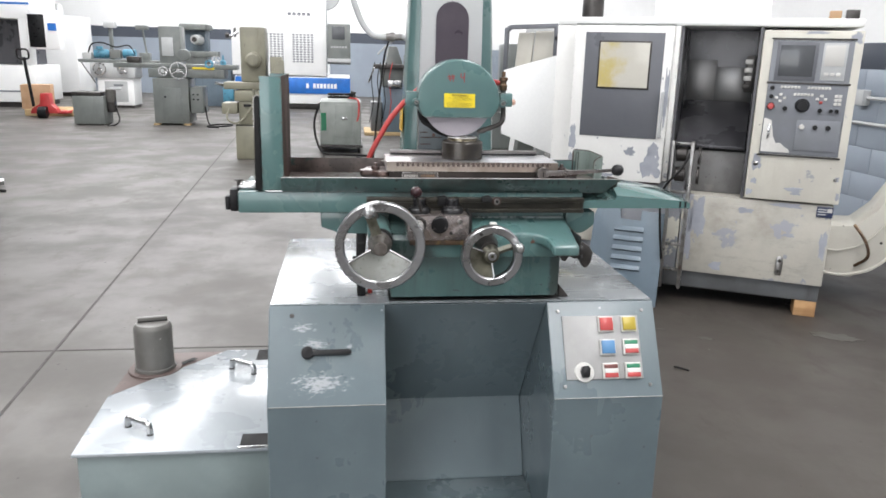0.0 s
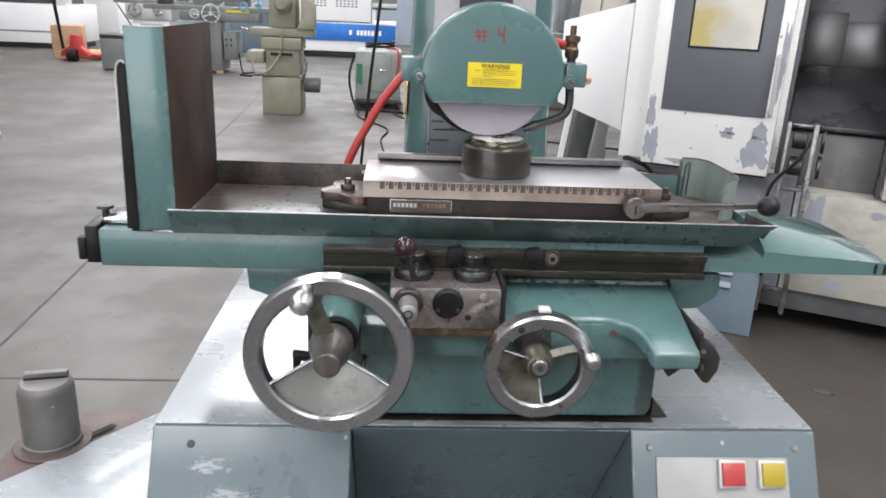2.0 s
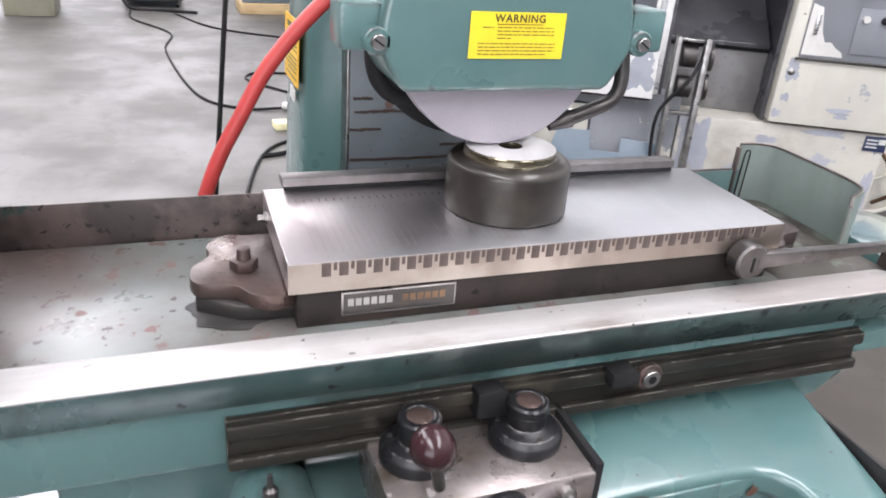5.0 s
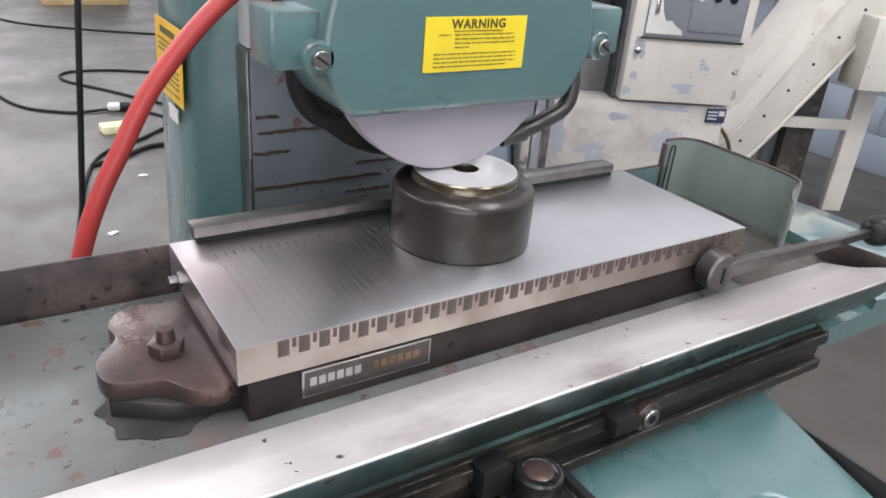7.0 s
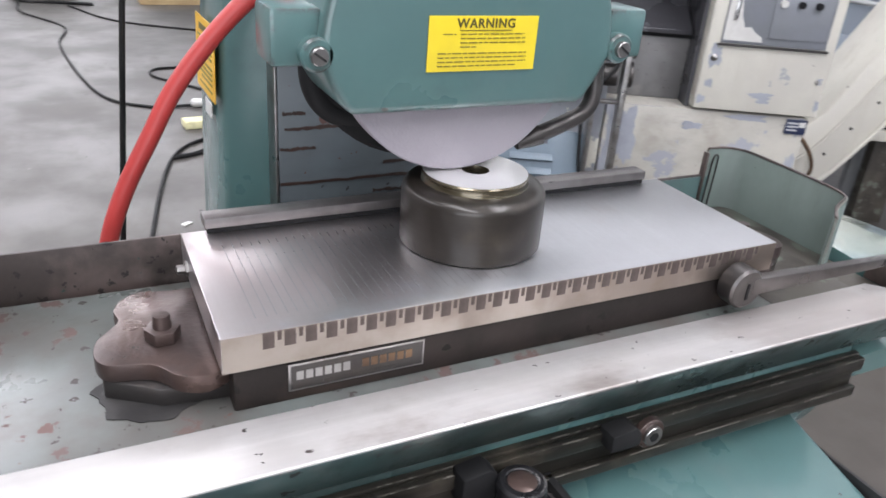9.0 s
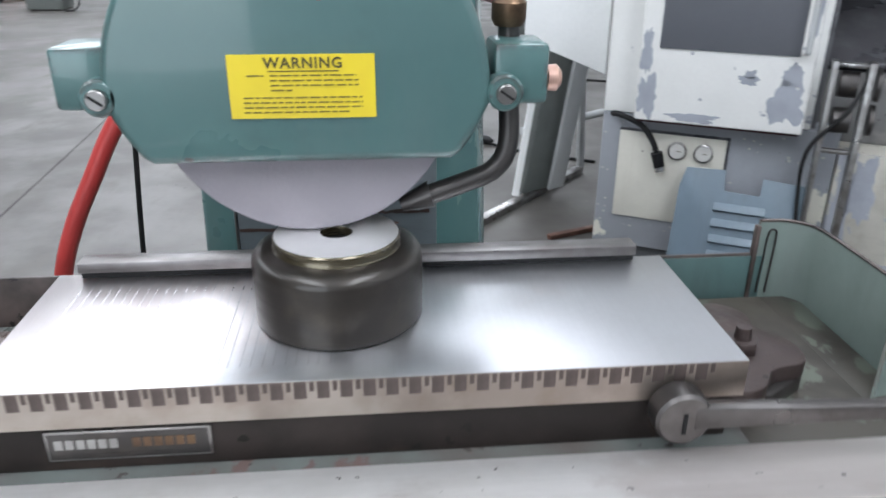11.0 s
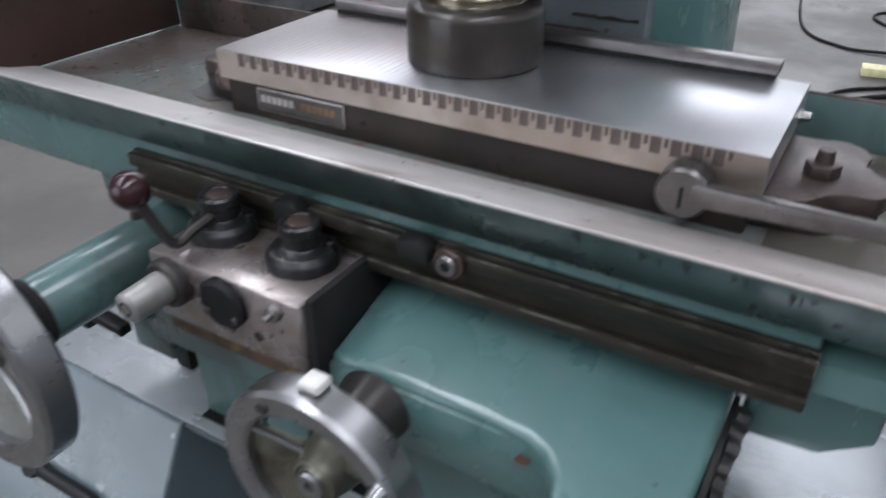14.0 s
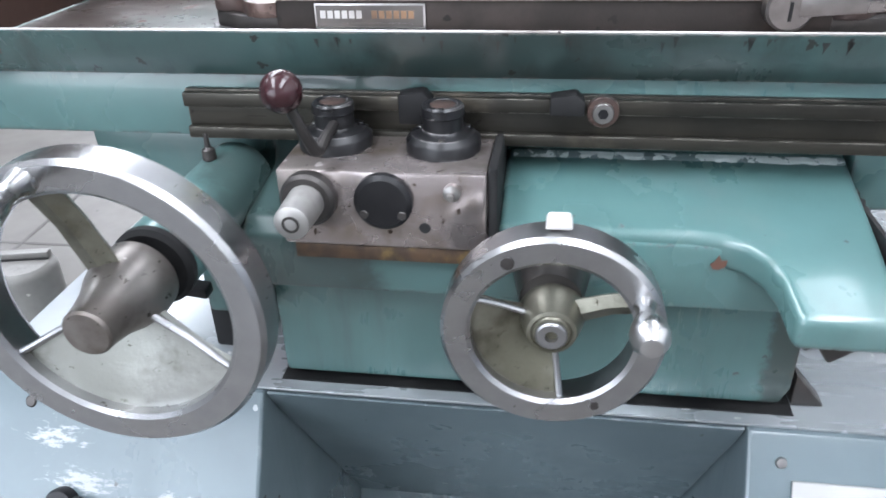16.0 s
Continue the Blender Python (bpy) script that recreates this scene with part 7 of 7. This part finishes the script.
part("feet", box(-0.2, 0.22, 0.03, 0.42, 0.0, 0.0195), DARKSTEEL, cu)
part("handle", rod(B(), (0.3, 0.2, 0.57), (0.5, 0.1, 0.57), 0.018), LIGHTGREY, cu)
part("cable", hose(B(), [(0.36, 0.2, 0.3), (0.45, 0.05, 0.1), (0.4, -0.05, 0.012), (0.3, -0.1, 0.012)], 0.012, 8), BLACKMATT, cu)

# white-base tool grinder with blue motors
wg = thing("small_grinder", "small grinder with blue motors on a white cabinet", "machine tool", pose(-5.08, 14.7, 0))
part("cabinet", box(-0.34, 0.37, 0.0, 0.6, 0.05, 0.6, 0.012), WHITE, wg)
part("plinth", box(-0.32, 0.35, 0.03, 0.58, 0.0, 0.049), DARKSTEEL, wg)
part("apron", box(-0.45, 0.42, -0.04, 0.55, 0.602, 0.9, 0.012), LIGHTGREY, wg)
part("table", box(-0.7, 0.9, 0.05, 0.4, 0.905, 0.97, 0.008), GREYPAINT, wg)
far_wheel(wg, -0.25, -0.1, 0.78, 0.13)
far_wheel(wg, 0.2, -0.1, 0.78, 0.1)
part("maker_plate", box(0.08, 0.28, -0.046, -0.041, 0.82, 0.87), YELLOW, wg)
for k in range(6):
    part("motor_rib", turned(B(), [(0.085, -0.008), (0.097, -0.008), (0.097, 0.008), (0.085, 0.008)], (-0.39 + k * 0.042, 0.25, 1.08), "x", 22, closed=True), BLUEMOTOR, wg)
part("belt_cover", box(-0.1, 0.12, 0.12, 0.3, 0.99, 1.17, 0.02), GREYPAINT, wg)
part("terminal_box", box(-0.36, -0.24, 0.14, 0.24, 1.17, 1.23, 0.01), BLUEMOTOR, wg)
part("hoses", hose(B(), [(-0.5, 0.1, 1.1), (-0.4, 0.05, 1.27), (-0.2, 0.1, 1.3), (0.05, 0.08, 1.22), (0.3, 0.1, 1.26), (0.42, 0.1, 1.1)], 0.014, 8), BLACKMATT, wg)
part("tailstock", box(0.5, 0.7, 0.1, 0.3, 0.97, 1.12, 0.01), GREYPAINT, wg)
part("headstock", box(-0.62, -0.46, 0.1, 0.3, 0.97, 1.1, 0.01), LIGHTGREY, wg)
part("cabinet_panel", box(-0.2, 0.25, -0.008, -0.001, 0.12, 0.54, 0.003), LIGHTGREY, wg)
part("label_bar", box(-0.02, 0.16, -0.012, -0.0085, 0.44, 0.48), CTLGREY, wg)
part("motor", turned(B(), [(0, 0), (0.078, 0), (0.086, 0.02), (0.086, 0.26), (0.06, 0.3), (0, 0.3)], (-0.42, 0.25, 1.08), "x", 22), BLUEMOTOR, wg, "bright blue motor")
part("motor", turned(B(), [(0, 0), (0.085, 0), (0.095, 0.02), (0.095, 0.24), (0, 0.26)], (0.15, 0.25, 1.09), "x", 22), BLUEMOTOR, wg)
part("wheel_column", box(-0.13, -0.07, 0.3, 0.4, 0.97, 1.6, 0.01), GREYPAINT, wg)
part("lamp_head", box(-0.2, 0.02, 0.2, 0.4, 1.6, 1.72, 0.02), LIGHTGREY, wg)
part("lamp_post", rod(B(), (0.62, 0.3, 0.97), (0.55, 0.3, 1.58), 0.02), GREYPAINT, wg)
part("lamp_head", box(0.42, 0.66, 0.2, 0.4, 1.58, 1.67, 0.02), GREYPAINT, wg)
part("lever", rod(B(), (-0.6, -0.05, 0.9), (-0.35, -0.08, 0.5), 0.012), DARKSTEEL, wg)

# grey mill behind
ml = thing("milling_machine", "grey milling machine with a round head", "machine tool", pose(-3.65, 15.4, 0))
part("knee_base", box(-0.1, 0.78, 0.2, 0.9, 0.0, 0.9, 0.02), PALEBLUE, ml)
part("table", box(-0.5, 0.55, 0.0, 0.35, 1.06, 1.18, 0.01), GREYPAINT, ml)
part("saddle", box(-0.15, 0.3, 0.05, 0.4, 0.9, 1.06, 0.01), GREYPAINT, ml)
part("column", box(-0.2, 0.25, 0.4, 0.9, 0.9, 1.62, 0.03), PALEBLUE, ml)
part("ram", box(-0.26, 0.32, 0.1, 0.9, 1.62, 1.75, 0.03), GREYPAINT, ml)
far_wheel(ml, 0.52, -0.04, 1.0, 0.1)
part("head", turned(B(), [(0, -0.2), (0.09, -0.2), (0.1, -0.15), (0.12, 0.4), (0, 0.4)], (0.1, 0.1, 1.42), "y", 22), LIGHTGREY, ml)
part("arbor", turned(B(), [(0, -0.06), (0.05, -0.06), (0.05, 0.06), (0, 0.06)], (0.1, -0.1, 1.42), "y", 16), DARKSTEEL, ml)
part("blue_bin", box(0.62, 0.85, 0.0, 0.3, 0.12, 0.42, 0.01), BLUEMOTOR, ml)

# white enclosed machine and its cabinet at the far side
vm = thing("enclosed_machine", "white enclosed machine with a hanging control", "machine tool", pose(-6.6, 14.4, 0))
part("front_body", box(-2.6, 0.1, 0.0, 1.4, 0.1, 0.82, 0.02), WHITE, vm)
part("front_seam", box(-2.6, 0.1, -0.006, -0.001, 0.3, 0.33), CTLGREY, vm)
part("plinth", box(-2.55, 0.05, 0.06, 1.3, 0.0, 0.099), DARKSTEEL, vm)
part("frame_post", box(-0.12, 0.05, 0.0, 0.3, 0.83, 1.75, 0.01), WHITE, vm)
part("cavity", box(-2.5, -0.13, 0.4, 1.3, 0.83, 1.7), DARKIN, vm)
part("top_beam", box(-2.6, 0.12, 0.0, 1.4, 1.71, 2.35, 0.02), WHITE, vm)
for z in (1.98, 2.08):
    part("blue_line", box(-2.6, 0.121, -0.006, -0.001, z, z + 0.04), STRIPEBLUE, vm)
hc = part("hanging_control", box(0.14, 0.68, -0.15, 0.1, 1.14, 1.88, 0.02), WHITE, vm, "white hanging control with a dark screen")
part("control_face", box(0.12, 0.42, -0.158, -0.1505, 1.18, 1.8, 0.004), BLACK, hc)
part("control_badge", box(0.48, 0.64, -0.158, -0.1505, 1.5, 1.64), STRIPEBLUE, hc)
vc = thing("electrical_cabinet", "tall white electrical cabinet against the wall", "cabinet", pose(-7.37, 18.2, 0))
part("body", box(-1.2, 0.45, 0.0, 1.2, 0.1, 1.93, 0.02), WHITE, vc)
part("plinth", box(-1.15, 0.4, 0.04, 1.15, 0.0, 0.099), DARKSTEEL, vc)
part("door_gap", box(-0.35, -0.335, -0.006, -0.001, 0.12, 1.9), CTLGREY, vc)
part("beacon", turned(B(), [(0, 0), (0.1, 0), (0.1, 0.2), (0.06, 0.28), (0, 0.28)], (0.0, 0.3, 1.93), "z", 16), LIGHTGREY, vc)

# pallet truck with a pallet and a carton
pt = thing("pallet_truck", "red pallet truck with a black upright handle", "pallet truck", pose(-5.5, 12.1, 0))
part("fork", box(-0.3, -0.14, 0.1, 1.2, 0.06, 0.11, 0.01), REDPAINTED, pt)
part("fork", box(0.14, 0.3, 0.1, 1.2, 0.06, 0.11, 0.01), REDPAINTED, pt)
part("hydraulic_body", bev(prism(B(), [(-0.24, 0.08), (0.2, 0.08), (0.18, 0.16), (0.1, 0.24), (0.08, 0.42), (-0.06, 0.42), (-0.08, 0.24), (-0.22, 0.16)], -0.05, 0.12, "y"), 0.01), REDPAINTED, pt)
part("steer_wheel", turned(B(), [(0, -0.07), (0.09, -0.07), (0.1, -0.06), (0.1, 0.06), (0.09, 0.07), (0, 0.07)], (-0.02, -0.1, 0.1), "x", 20), BLACK, pt)
part("tiller", rod(B(), (-0.16, -0.1, 0.2), (-0.22, -0.14, 1.02), 0.026), BLACK, pt)
part("handle_loop", hose(B(), [(-0.22, -0.14, 0.98), (-0.31, -0.15, 1.01), (-0.32, -0.15, 1.13), (-0.24, -0.15, 1.15), (-0.15, -0.15, 1.13), (-0.14, -0.15, 1.01), (-0.22, -0.14, 0.98)], 0.016, 8), BLACK, pt)
solid("carton", box(-0.24, 0.24, -0.2, 0.2, 0, 0.42, 0.004), CARD, "brown cardboard carton on a pallet", "carton", pose(-5.86, 12.75, 0.115, 0, 0, 12))
pal = thing("pallet", "flat wooden pallet beside the pallet truck", "pallet", pose(-5.5, 12.85, 0))
for k in range(5):
    part("deck_board", box(-0.5 + k * 0.21, -0.35 + k * 0.21, -0.4, 0.4, 0.09, 0.113, 0.002), PINE, pal)
for y in (-0.35, 0.0, 0.35):
    part("bearer", box(-0.5, 0.49, y - 0.04, y + 0.04, 0.0, 0.089, 0.002), PINE, pal)

# welder with coiled leads
wd = thing("welding_machine", "grey welding machine on castors with leads on top", "welder", pose(-0.4, 7.7, 0))
part("case", box(-0.25, 0.26, 0.0, 0.7, 0.1, 0.64, 0.02), WELDGREY, wd)
part("front_door", box(-0.06, 0.16, -0.014, -0.001, 0.2, 0.6, 0.012), WELDGREY, wd)
part("door_latch", box(0.02, 0.09, -0.03, -0.0145, 0.42, 0.45, 0.004), CHROME, wd)
part("green_label", box(-0.235, -0.17, -0.004, -0.001, 0.28, 0.5), BTN_GREEN, wd)
part("chassis", box(-0.27, 0.28, -0.02, 0.72, 0.07, 0.099, 0.004), DARKSTEEL, wd)
for x in (-0.22, 0.23):
    for y in (0.03, 0.66):
        part("castor", turned(B(), [(0, -0.015), (0.034, -0.015), (0.035, 0.015), (0, 0.015)], (x, y, 0.035), "x", 14), BLACK, wd)
ring = [(0.17 * math.cos(k * 0.7) + 0.02, 0.35 + 0.2 * math.sin(k * 0.7), 0.655 + 0.004 * k) for k in range(20)]
part("coiled_lead", hose(B(), ring, 0.014, 8, 4), BLACKMATT, wd)
part("red_lead", hose(B(), [(0.1, 0.2, 0.67), (0.22, 0.02, 0.66), (0.23, -0.01, 0.5), (0.21, 0.0, 0.4)], 0.012, 8), REDHOSE, wd)
part("side_lead", hose(B(), [(-0.26, 0.2, 0.6), (-0.32, 0.15, 0.4), (-0.31, 0.1, 0.2), (-0.2, -0.15, 0.02), (0.1, -0.25, 0.014), (0.4, -0.35, 0.014)], 0.014, 8), BLACKMATT, wd)

# cabinets and a part-stripped machine behind the column
gc = thing("control_cabinet", "grey-blue steel cabinet standing on a timber skid", "cabinet", pose(0.76, 7.45, 0))
part("body", box(-0.33, 0.33, 0.02, 0.5, 0.1, 1.0, 0.01), PALEBLUE, gc)
part("skid", box(-0.36, 0.36, -0.03, 0.5, 0.0, 0.0985, 0.004), PINE, gc)
part("cabinet_door", box(-0.3, 0.3, 0.005, 0.0195, 0.14, 0.96, 0.004), PALEBLUE, gc)
part("handle", box(0.22, 0.25, -0.015, 0.0045, 0.5, 0.62, 0.004), CHROME, gc)
dm = thing("stripped_machine", "part-stripped dark grey machine with hanging wires", "machine tool", pose(0.35, 9.9, 0))
part("bed", box(-0.12, 0.45, 0.0, 0.8, 0.05, 0.72, 0.02), PALEBLUE, dm)
part("bed_box", box(-0.3, -0.13, 0.1, 0.6, 0.05, 0.5, 0.015), BASEGREY, dm)
part("upper", bev(prism(B(), [(-0.12, 0.72), (0.2, 0.72), (0.2, 1.05), (0.1, 1.34), (-0.02, 1.34), (-0.06, 1.1), (-0.16, 1.02)], 0.2, 0.7, "y"), 0.015), GREYPAINT, dm)
part("crossbeam", box(-0.26, 0.6, 0.1, 0.4, 1.0, 1.07, 0.01), DARKSTEEL, dm)
part("spindle_box", box(0.22, 0.46, 0.05, 0.5, 0.72, 1.22, 0.02), DARKSTEEL, dm)
part("skid", box(-0.4, 0.5, -0.05, 0.8, 0.0, 0.049, 0.004), PINE, dm)
for k in range(4):
    x = -0.25 + 0.09 * k
    part("hanging_wire", hose(B(), [(x, -0.02, 1.1), (x - 0.05, -0.08, 0.85), (x - 0.02, -0.06, 0.5), (x - 0.08, -0.07, 0.2)], 0.007, 6, 5), REDHOSE if k == 3 else BLACKMATT, dm)
far_wheel(dm, 0.3, -0.05, 0.72, 0.1)
part("vice", box(-0.05, 0.15, -0.1, 0.1, 0.74, 0.84, 0.01), CHROME, dm)
part("lamp_arm", rod(B(), (-0.2, 0.1, 1.22), (0.1, -0.05, 1.5), 0.014), LIGHTGREY, dm)
part("grip", rod(B(), (0.1, -0.05, 1.5), (0.28, -0.1, 1.44), 0.035, 0.05), LIGHTGREY, dm)
for x in (-0.34, 0.38):
    part("lever", rod(B(), (x, -0.02, 0.8), (x + 0.08, -0.12, 1.02), 0.012), CHROME, dm)
pm = thing("parked_machine", "dark green machine with handles further back", "machine tool", pose(1.9, 8.3, 0))
part("base", box(-0.35, 0.35, 0.0, 0.6, 0.0, 0.75, 0.02), GREYPAINT, pm)
part("slide", box(-0.45, 0.3, -0.1, 0.4, 0.75, 0.9, 0.02), GREYPAINT, pm)
part("column", box(-0.1, 0.3, 0.2, 0.6, 0.9, 1.4, 0.03), GREYPAINT, pm)
far_wheel(pm, -0.2, -0.13, 0.62, 0.12)

# white machine with a stepped grey plinth, at the viewer's left
le = thing("boxed_machine", "white boxed machine with red lettering bars on a grey plinth", "machine tool", pose(-2.75, 2.5, 0))


def chamfered(z0, z1, e, c):
    """A block with a cut corner towards the viewer, and a second cut behind it."""
    return bev(prism(B(), [(-2.4, 0.0), (e - c, 0.0), (e + 0.03, 1.1), (e - 0.1, 1.4), (-2.4, 1.4)], z0, z1, "z"), 0.004)


part("plinth", chamfered(0.02, 0.155, 0.0, 0.0), BASEGREY, le)
part("plinth_step", chamfered(0.157, 0.3, 0.02, 0.0), BASEGREY, le)
part("upper_case", chamfered(0.302, 1.35, -0.02, 0.0), WHITE, le)
for x0, x1, z0, z1 in ((-0.46, -0.37, 0.545, 0.61), (-0.36, -0.28, 0.545, 0.61), (-0.27, -0.21, 0.545, 0.61), (-0.2, -0.12, 0.545, 0.61), (-0.11, -0.04, 0.545, 0.61), (-0.46, -0.26, 0.515, 0.53), (-0.25, -0.04, 0.515, 0.53)):
    part("lettering_bar", box(x0, x1, -0.004, -0.0005, z0, z1), REDPAINT, le)
for x in (-0.36, -0.2):
    part("lettering_bar", bev(prism(B(), [(x + 0.065 * math.cos(a), 0.715 + 0.08 * math.sin(a)) for a in [6.283185 * k / 16 for k in range(16)]], -0.004, -0.0005, "y"), 0.001), REDPAINT, le)
part("skid_foot", box(-0.14, -0.04, 0.2, 0.5, 0.0, 0.0195, 0.004), LIGHTGREY, le)
part("skid_foot", box(-2.3, -2.15, 0.2, 0.5, 0.0, 0.0195, 0.004), LIGHTGREY, le)

# ---------- things on the floor ----------
solid("extension_lead", hose(B(), [(-0.6, 7.5, 0.008), (-0.56, 6.97, 0.008), (-0.26, 6.3, 0.008), (-0.3, 5.6, 0.008), (-0.14, 4.33, 0.008), (0.1, 3.98, 0.008), (0.33, 3.95, 0.012), (0.5, 3.86, 0.008), (0.576, 3.66, 0.008), (0.4, 3.45, 0.008), (0.114, 3.14, 0.008), (-0.098, 2.15, 0.008), (-0.2, 1.4, 0.008)], 0.008, 8, 10), BLACKMATT, "black extension lead winding over the floor", "cable")
solid("loose_cable", hose(B(), [(0.114, 3.12, 0.01), (0.22, 3.16, 0.01), (0.36, 3.28, 0.01), (0.46, 3.3, 0.01), (0.532, 3.23, 0.01)], 0.011, 8, 8), BLACKMATT, "short thick black cable end on the floor", "cable")
solid("second_lead", hose(B(), [(0.768, 4.72, 0.008), (0.5, 4.85, 0.008), (0.25, 4.85, 0.008), (0.2, 4.66, 0.008), (0.4, 4.35, 0.008), (0.62, 3.98, 0.012), (0.85, 3.72, 0.008), (1.2, 3.5, 0.008)], 0.008, 8, 10), BLACKMATT, "second black lead looping over the floor", "cable")
solid("far_lead", hose(B(), [(-0.2, 7.3, 0.008), (0.1, 6.6, 0.008), (0.6, 6.2, 0.008), (1.2, 5.9, 0.008), (1.9, 5.6, 0.008)], 0.008, 8, 8), BLACKMATT, "black lead running behind the column", "cable")
for p, a in (((0.38, 3.945), -12), ((0.66, 3.93), -52)):
    con = thing("cable_plug", "white and black cable connector on the floor", "plug", pose(p[0], p[1], 0.025, 0, 0, a), "connectors on the floor")
    part("body", turned(B(), [(0, -0.06), (0.018, -0.06), (0.024, -0.05), (0.024, 0.0), (0, 0.0)], (0, 0, 0), "x", 16), BTN_WHITE, con)
    part("cap", turned(B(), [(0, 0.0), (0.025, 0.0), (0.025, 0.04), (0.012, 0.07), (0, 0.07)], (0, 0, 0), "x", 16), BLACK, con)
solid("foam_block", box(-0.075, 0.075, -0.045, 0.045, 0, 0.04, 0.006), YELLOWPAD, "pale yellow foam block on the floor", "foam block", pose(0.3, 3.6, 0, 0, 0, 6))
solid("paper_scrap", bev(prism(B(), [(-0.02, -0.008), (0.02, -0.012), (0.018, 0.01), (-0.016, 0.012)], 0, 0.006, "z"), 0.001), BTN_WHITE, "small white paper scrap on the floor", "scrap", pose(0.279, 2.944, 0))
solid("paper_scrap", bev(prism(B(), [(-0.02, -0.008), (0.02, -0.012), (0.018, 0.01), (-0.016, 0.012)], 0, 0.006, "z"), 0.001), BTN_WHITE, "small white paper scrap by the column", "scrap", pose(0.06, 2.4, 0, 0, 0, 40))
lead_end = thing("lead_end", "short black lead with a bright plug on the floor", "cable", pose(-3.4, 5.0, 0))
part("lead", hose(B(), [(-0.5, 0.0, 0.012), (-0.2, 0.03, 0.012), (0.0, -0.05, 0.012), (0.2, -0.12, 0.012)], 0.012, 8), BLACKMATT, lead_end)
part("plug", rod(B(), (-0.12, 0.14, 0.04), (0.03, 0.18, 0.04), 0.035, 0.025), BLACK, lead_end)
part("plug_cap", rod(B(), (0.03, 0.18, 0.04), (0.07, 0.19, 0.04), 0.032, 0.03), CHROME, lead_end)
solid("blue_rag", bev(prism(B(), [(-0.06, -0.03), (0.0, -0.05), (0.06, -0.02), (0.05, 0.04), (-0.02, 0.05)], 0, 0.03, "z"), 0.008), BLUECORD, "crumpled blue rag on the floor", "rag", pose(-2.46, 1.64, 0))
rs = random.Random(11)
for cx, cy, r in ((1.955, 1.2, 0.085), (1.32, 1.22, 0.03), (1.16, 1.35, 0.018)):
    n = 40
    pts = [(r * (0.65 + 0.5 * rs.random()) * math.cos(k * 6.2832 / n) * 1.3, r * (0.6 + 0.5 * rs.random()) * math.sin(k * 6.2832 / n) * 0.7) for k in range(n)]
    solid("oil_stain", prism(B(), pts, 0.0004, 0.0016, "z"), STAIN, "dark oil stain on the concrete", "stain", pose(cx, cy, 0, 0, 0, -30), kind="structure")
solid("floor_twig", hose(B(), [(1.035, 0.91, 0.004), (1.05, 0.897, 0.005), (1.066, 0.886, 0.004), (1.08, 0.868, 0.004)], 0.0045, 6), BLACKMATT, "small dark wire scrap on the floor", "scrap")

# pipes on the side wall
cond = thing("wall_conduit", "grey conduit and box fixed to the block wall", "conduit", pose(XR, 3.42, 0))
part("pipe", rod(B(), (-0.03, -3.0, 0.985), (-0.03, 0.3, 0.985), 0.014), LIGHTGREY, cond)
part("pipe", rod(B(), (-0.03, -3.0, 0.79), (-0.03, 1.6, 0.79), 0.014), LIGHTGREY, cond)
part("junction_box", box(-0.07, -0.001, 0.26, 0.38, 0.925, 1.045, 0.01), LIGHTGREY, cond)

# ---------- blocks of the side wall ----------
BLOCK = mesh_of("block", box(-0.012, -0.0, -0.199, 0.199, 0.0015, 0.197, 0.003), WALLBLUE)
DARKB = mesh_of("block", box(-0.012, -0.0, -0.199, 0.199, 0.0015, 0.197, 0.003), WALLBAND)
rows_joined = B()
for row in range(7):
    for k in range(int((YF - YN) / 0.403)):
        y = YN + 0.2 + k * 0.403 + (0.2 if row % 2 else 0.0)
        if y > YF - 0.21:
            continue
        if 1.0 < y < 8.5:
            same_part("block", DARKB if row == 6 else BLOCK, wall_right, pose(XR + 0.01, y, 0.002 + row * 0.2))
        else:
            bx(rows_joined, XR - 0.002, XR + 0.01, y - 0.1975, y + 0.1975, 0.005 + row * 0.2, 0.197 + row * 0.2)
rest = part("block_courses", rows_joined, WALLBLUE, wall_right)
tagged(rest, kind="stuff")
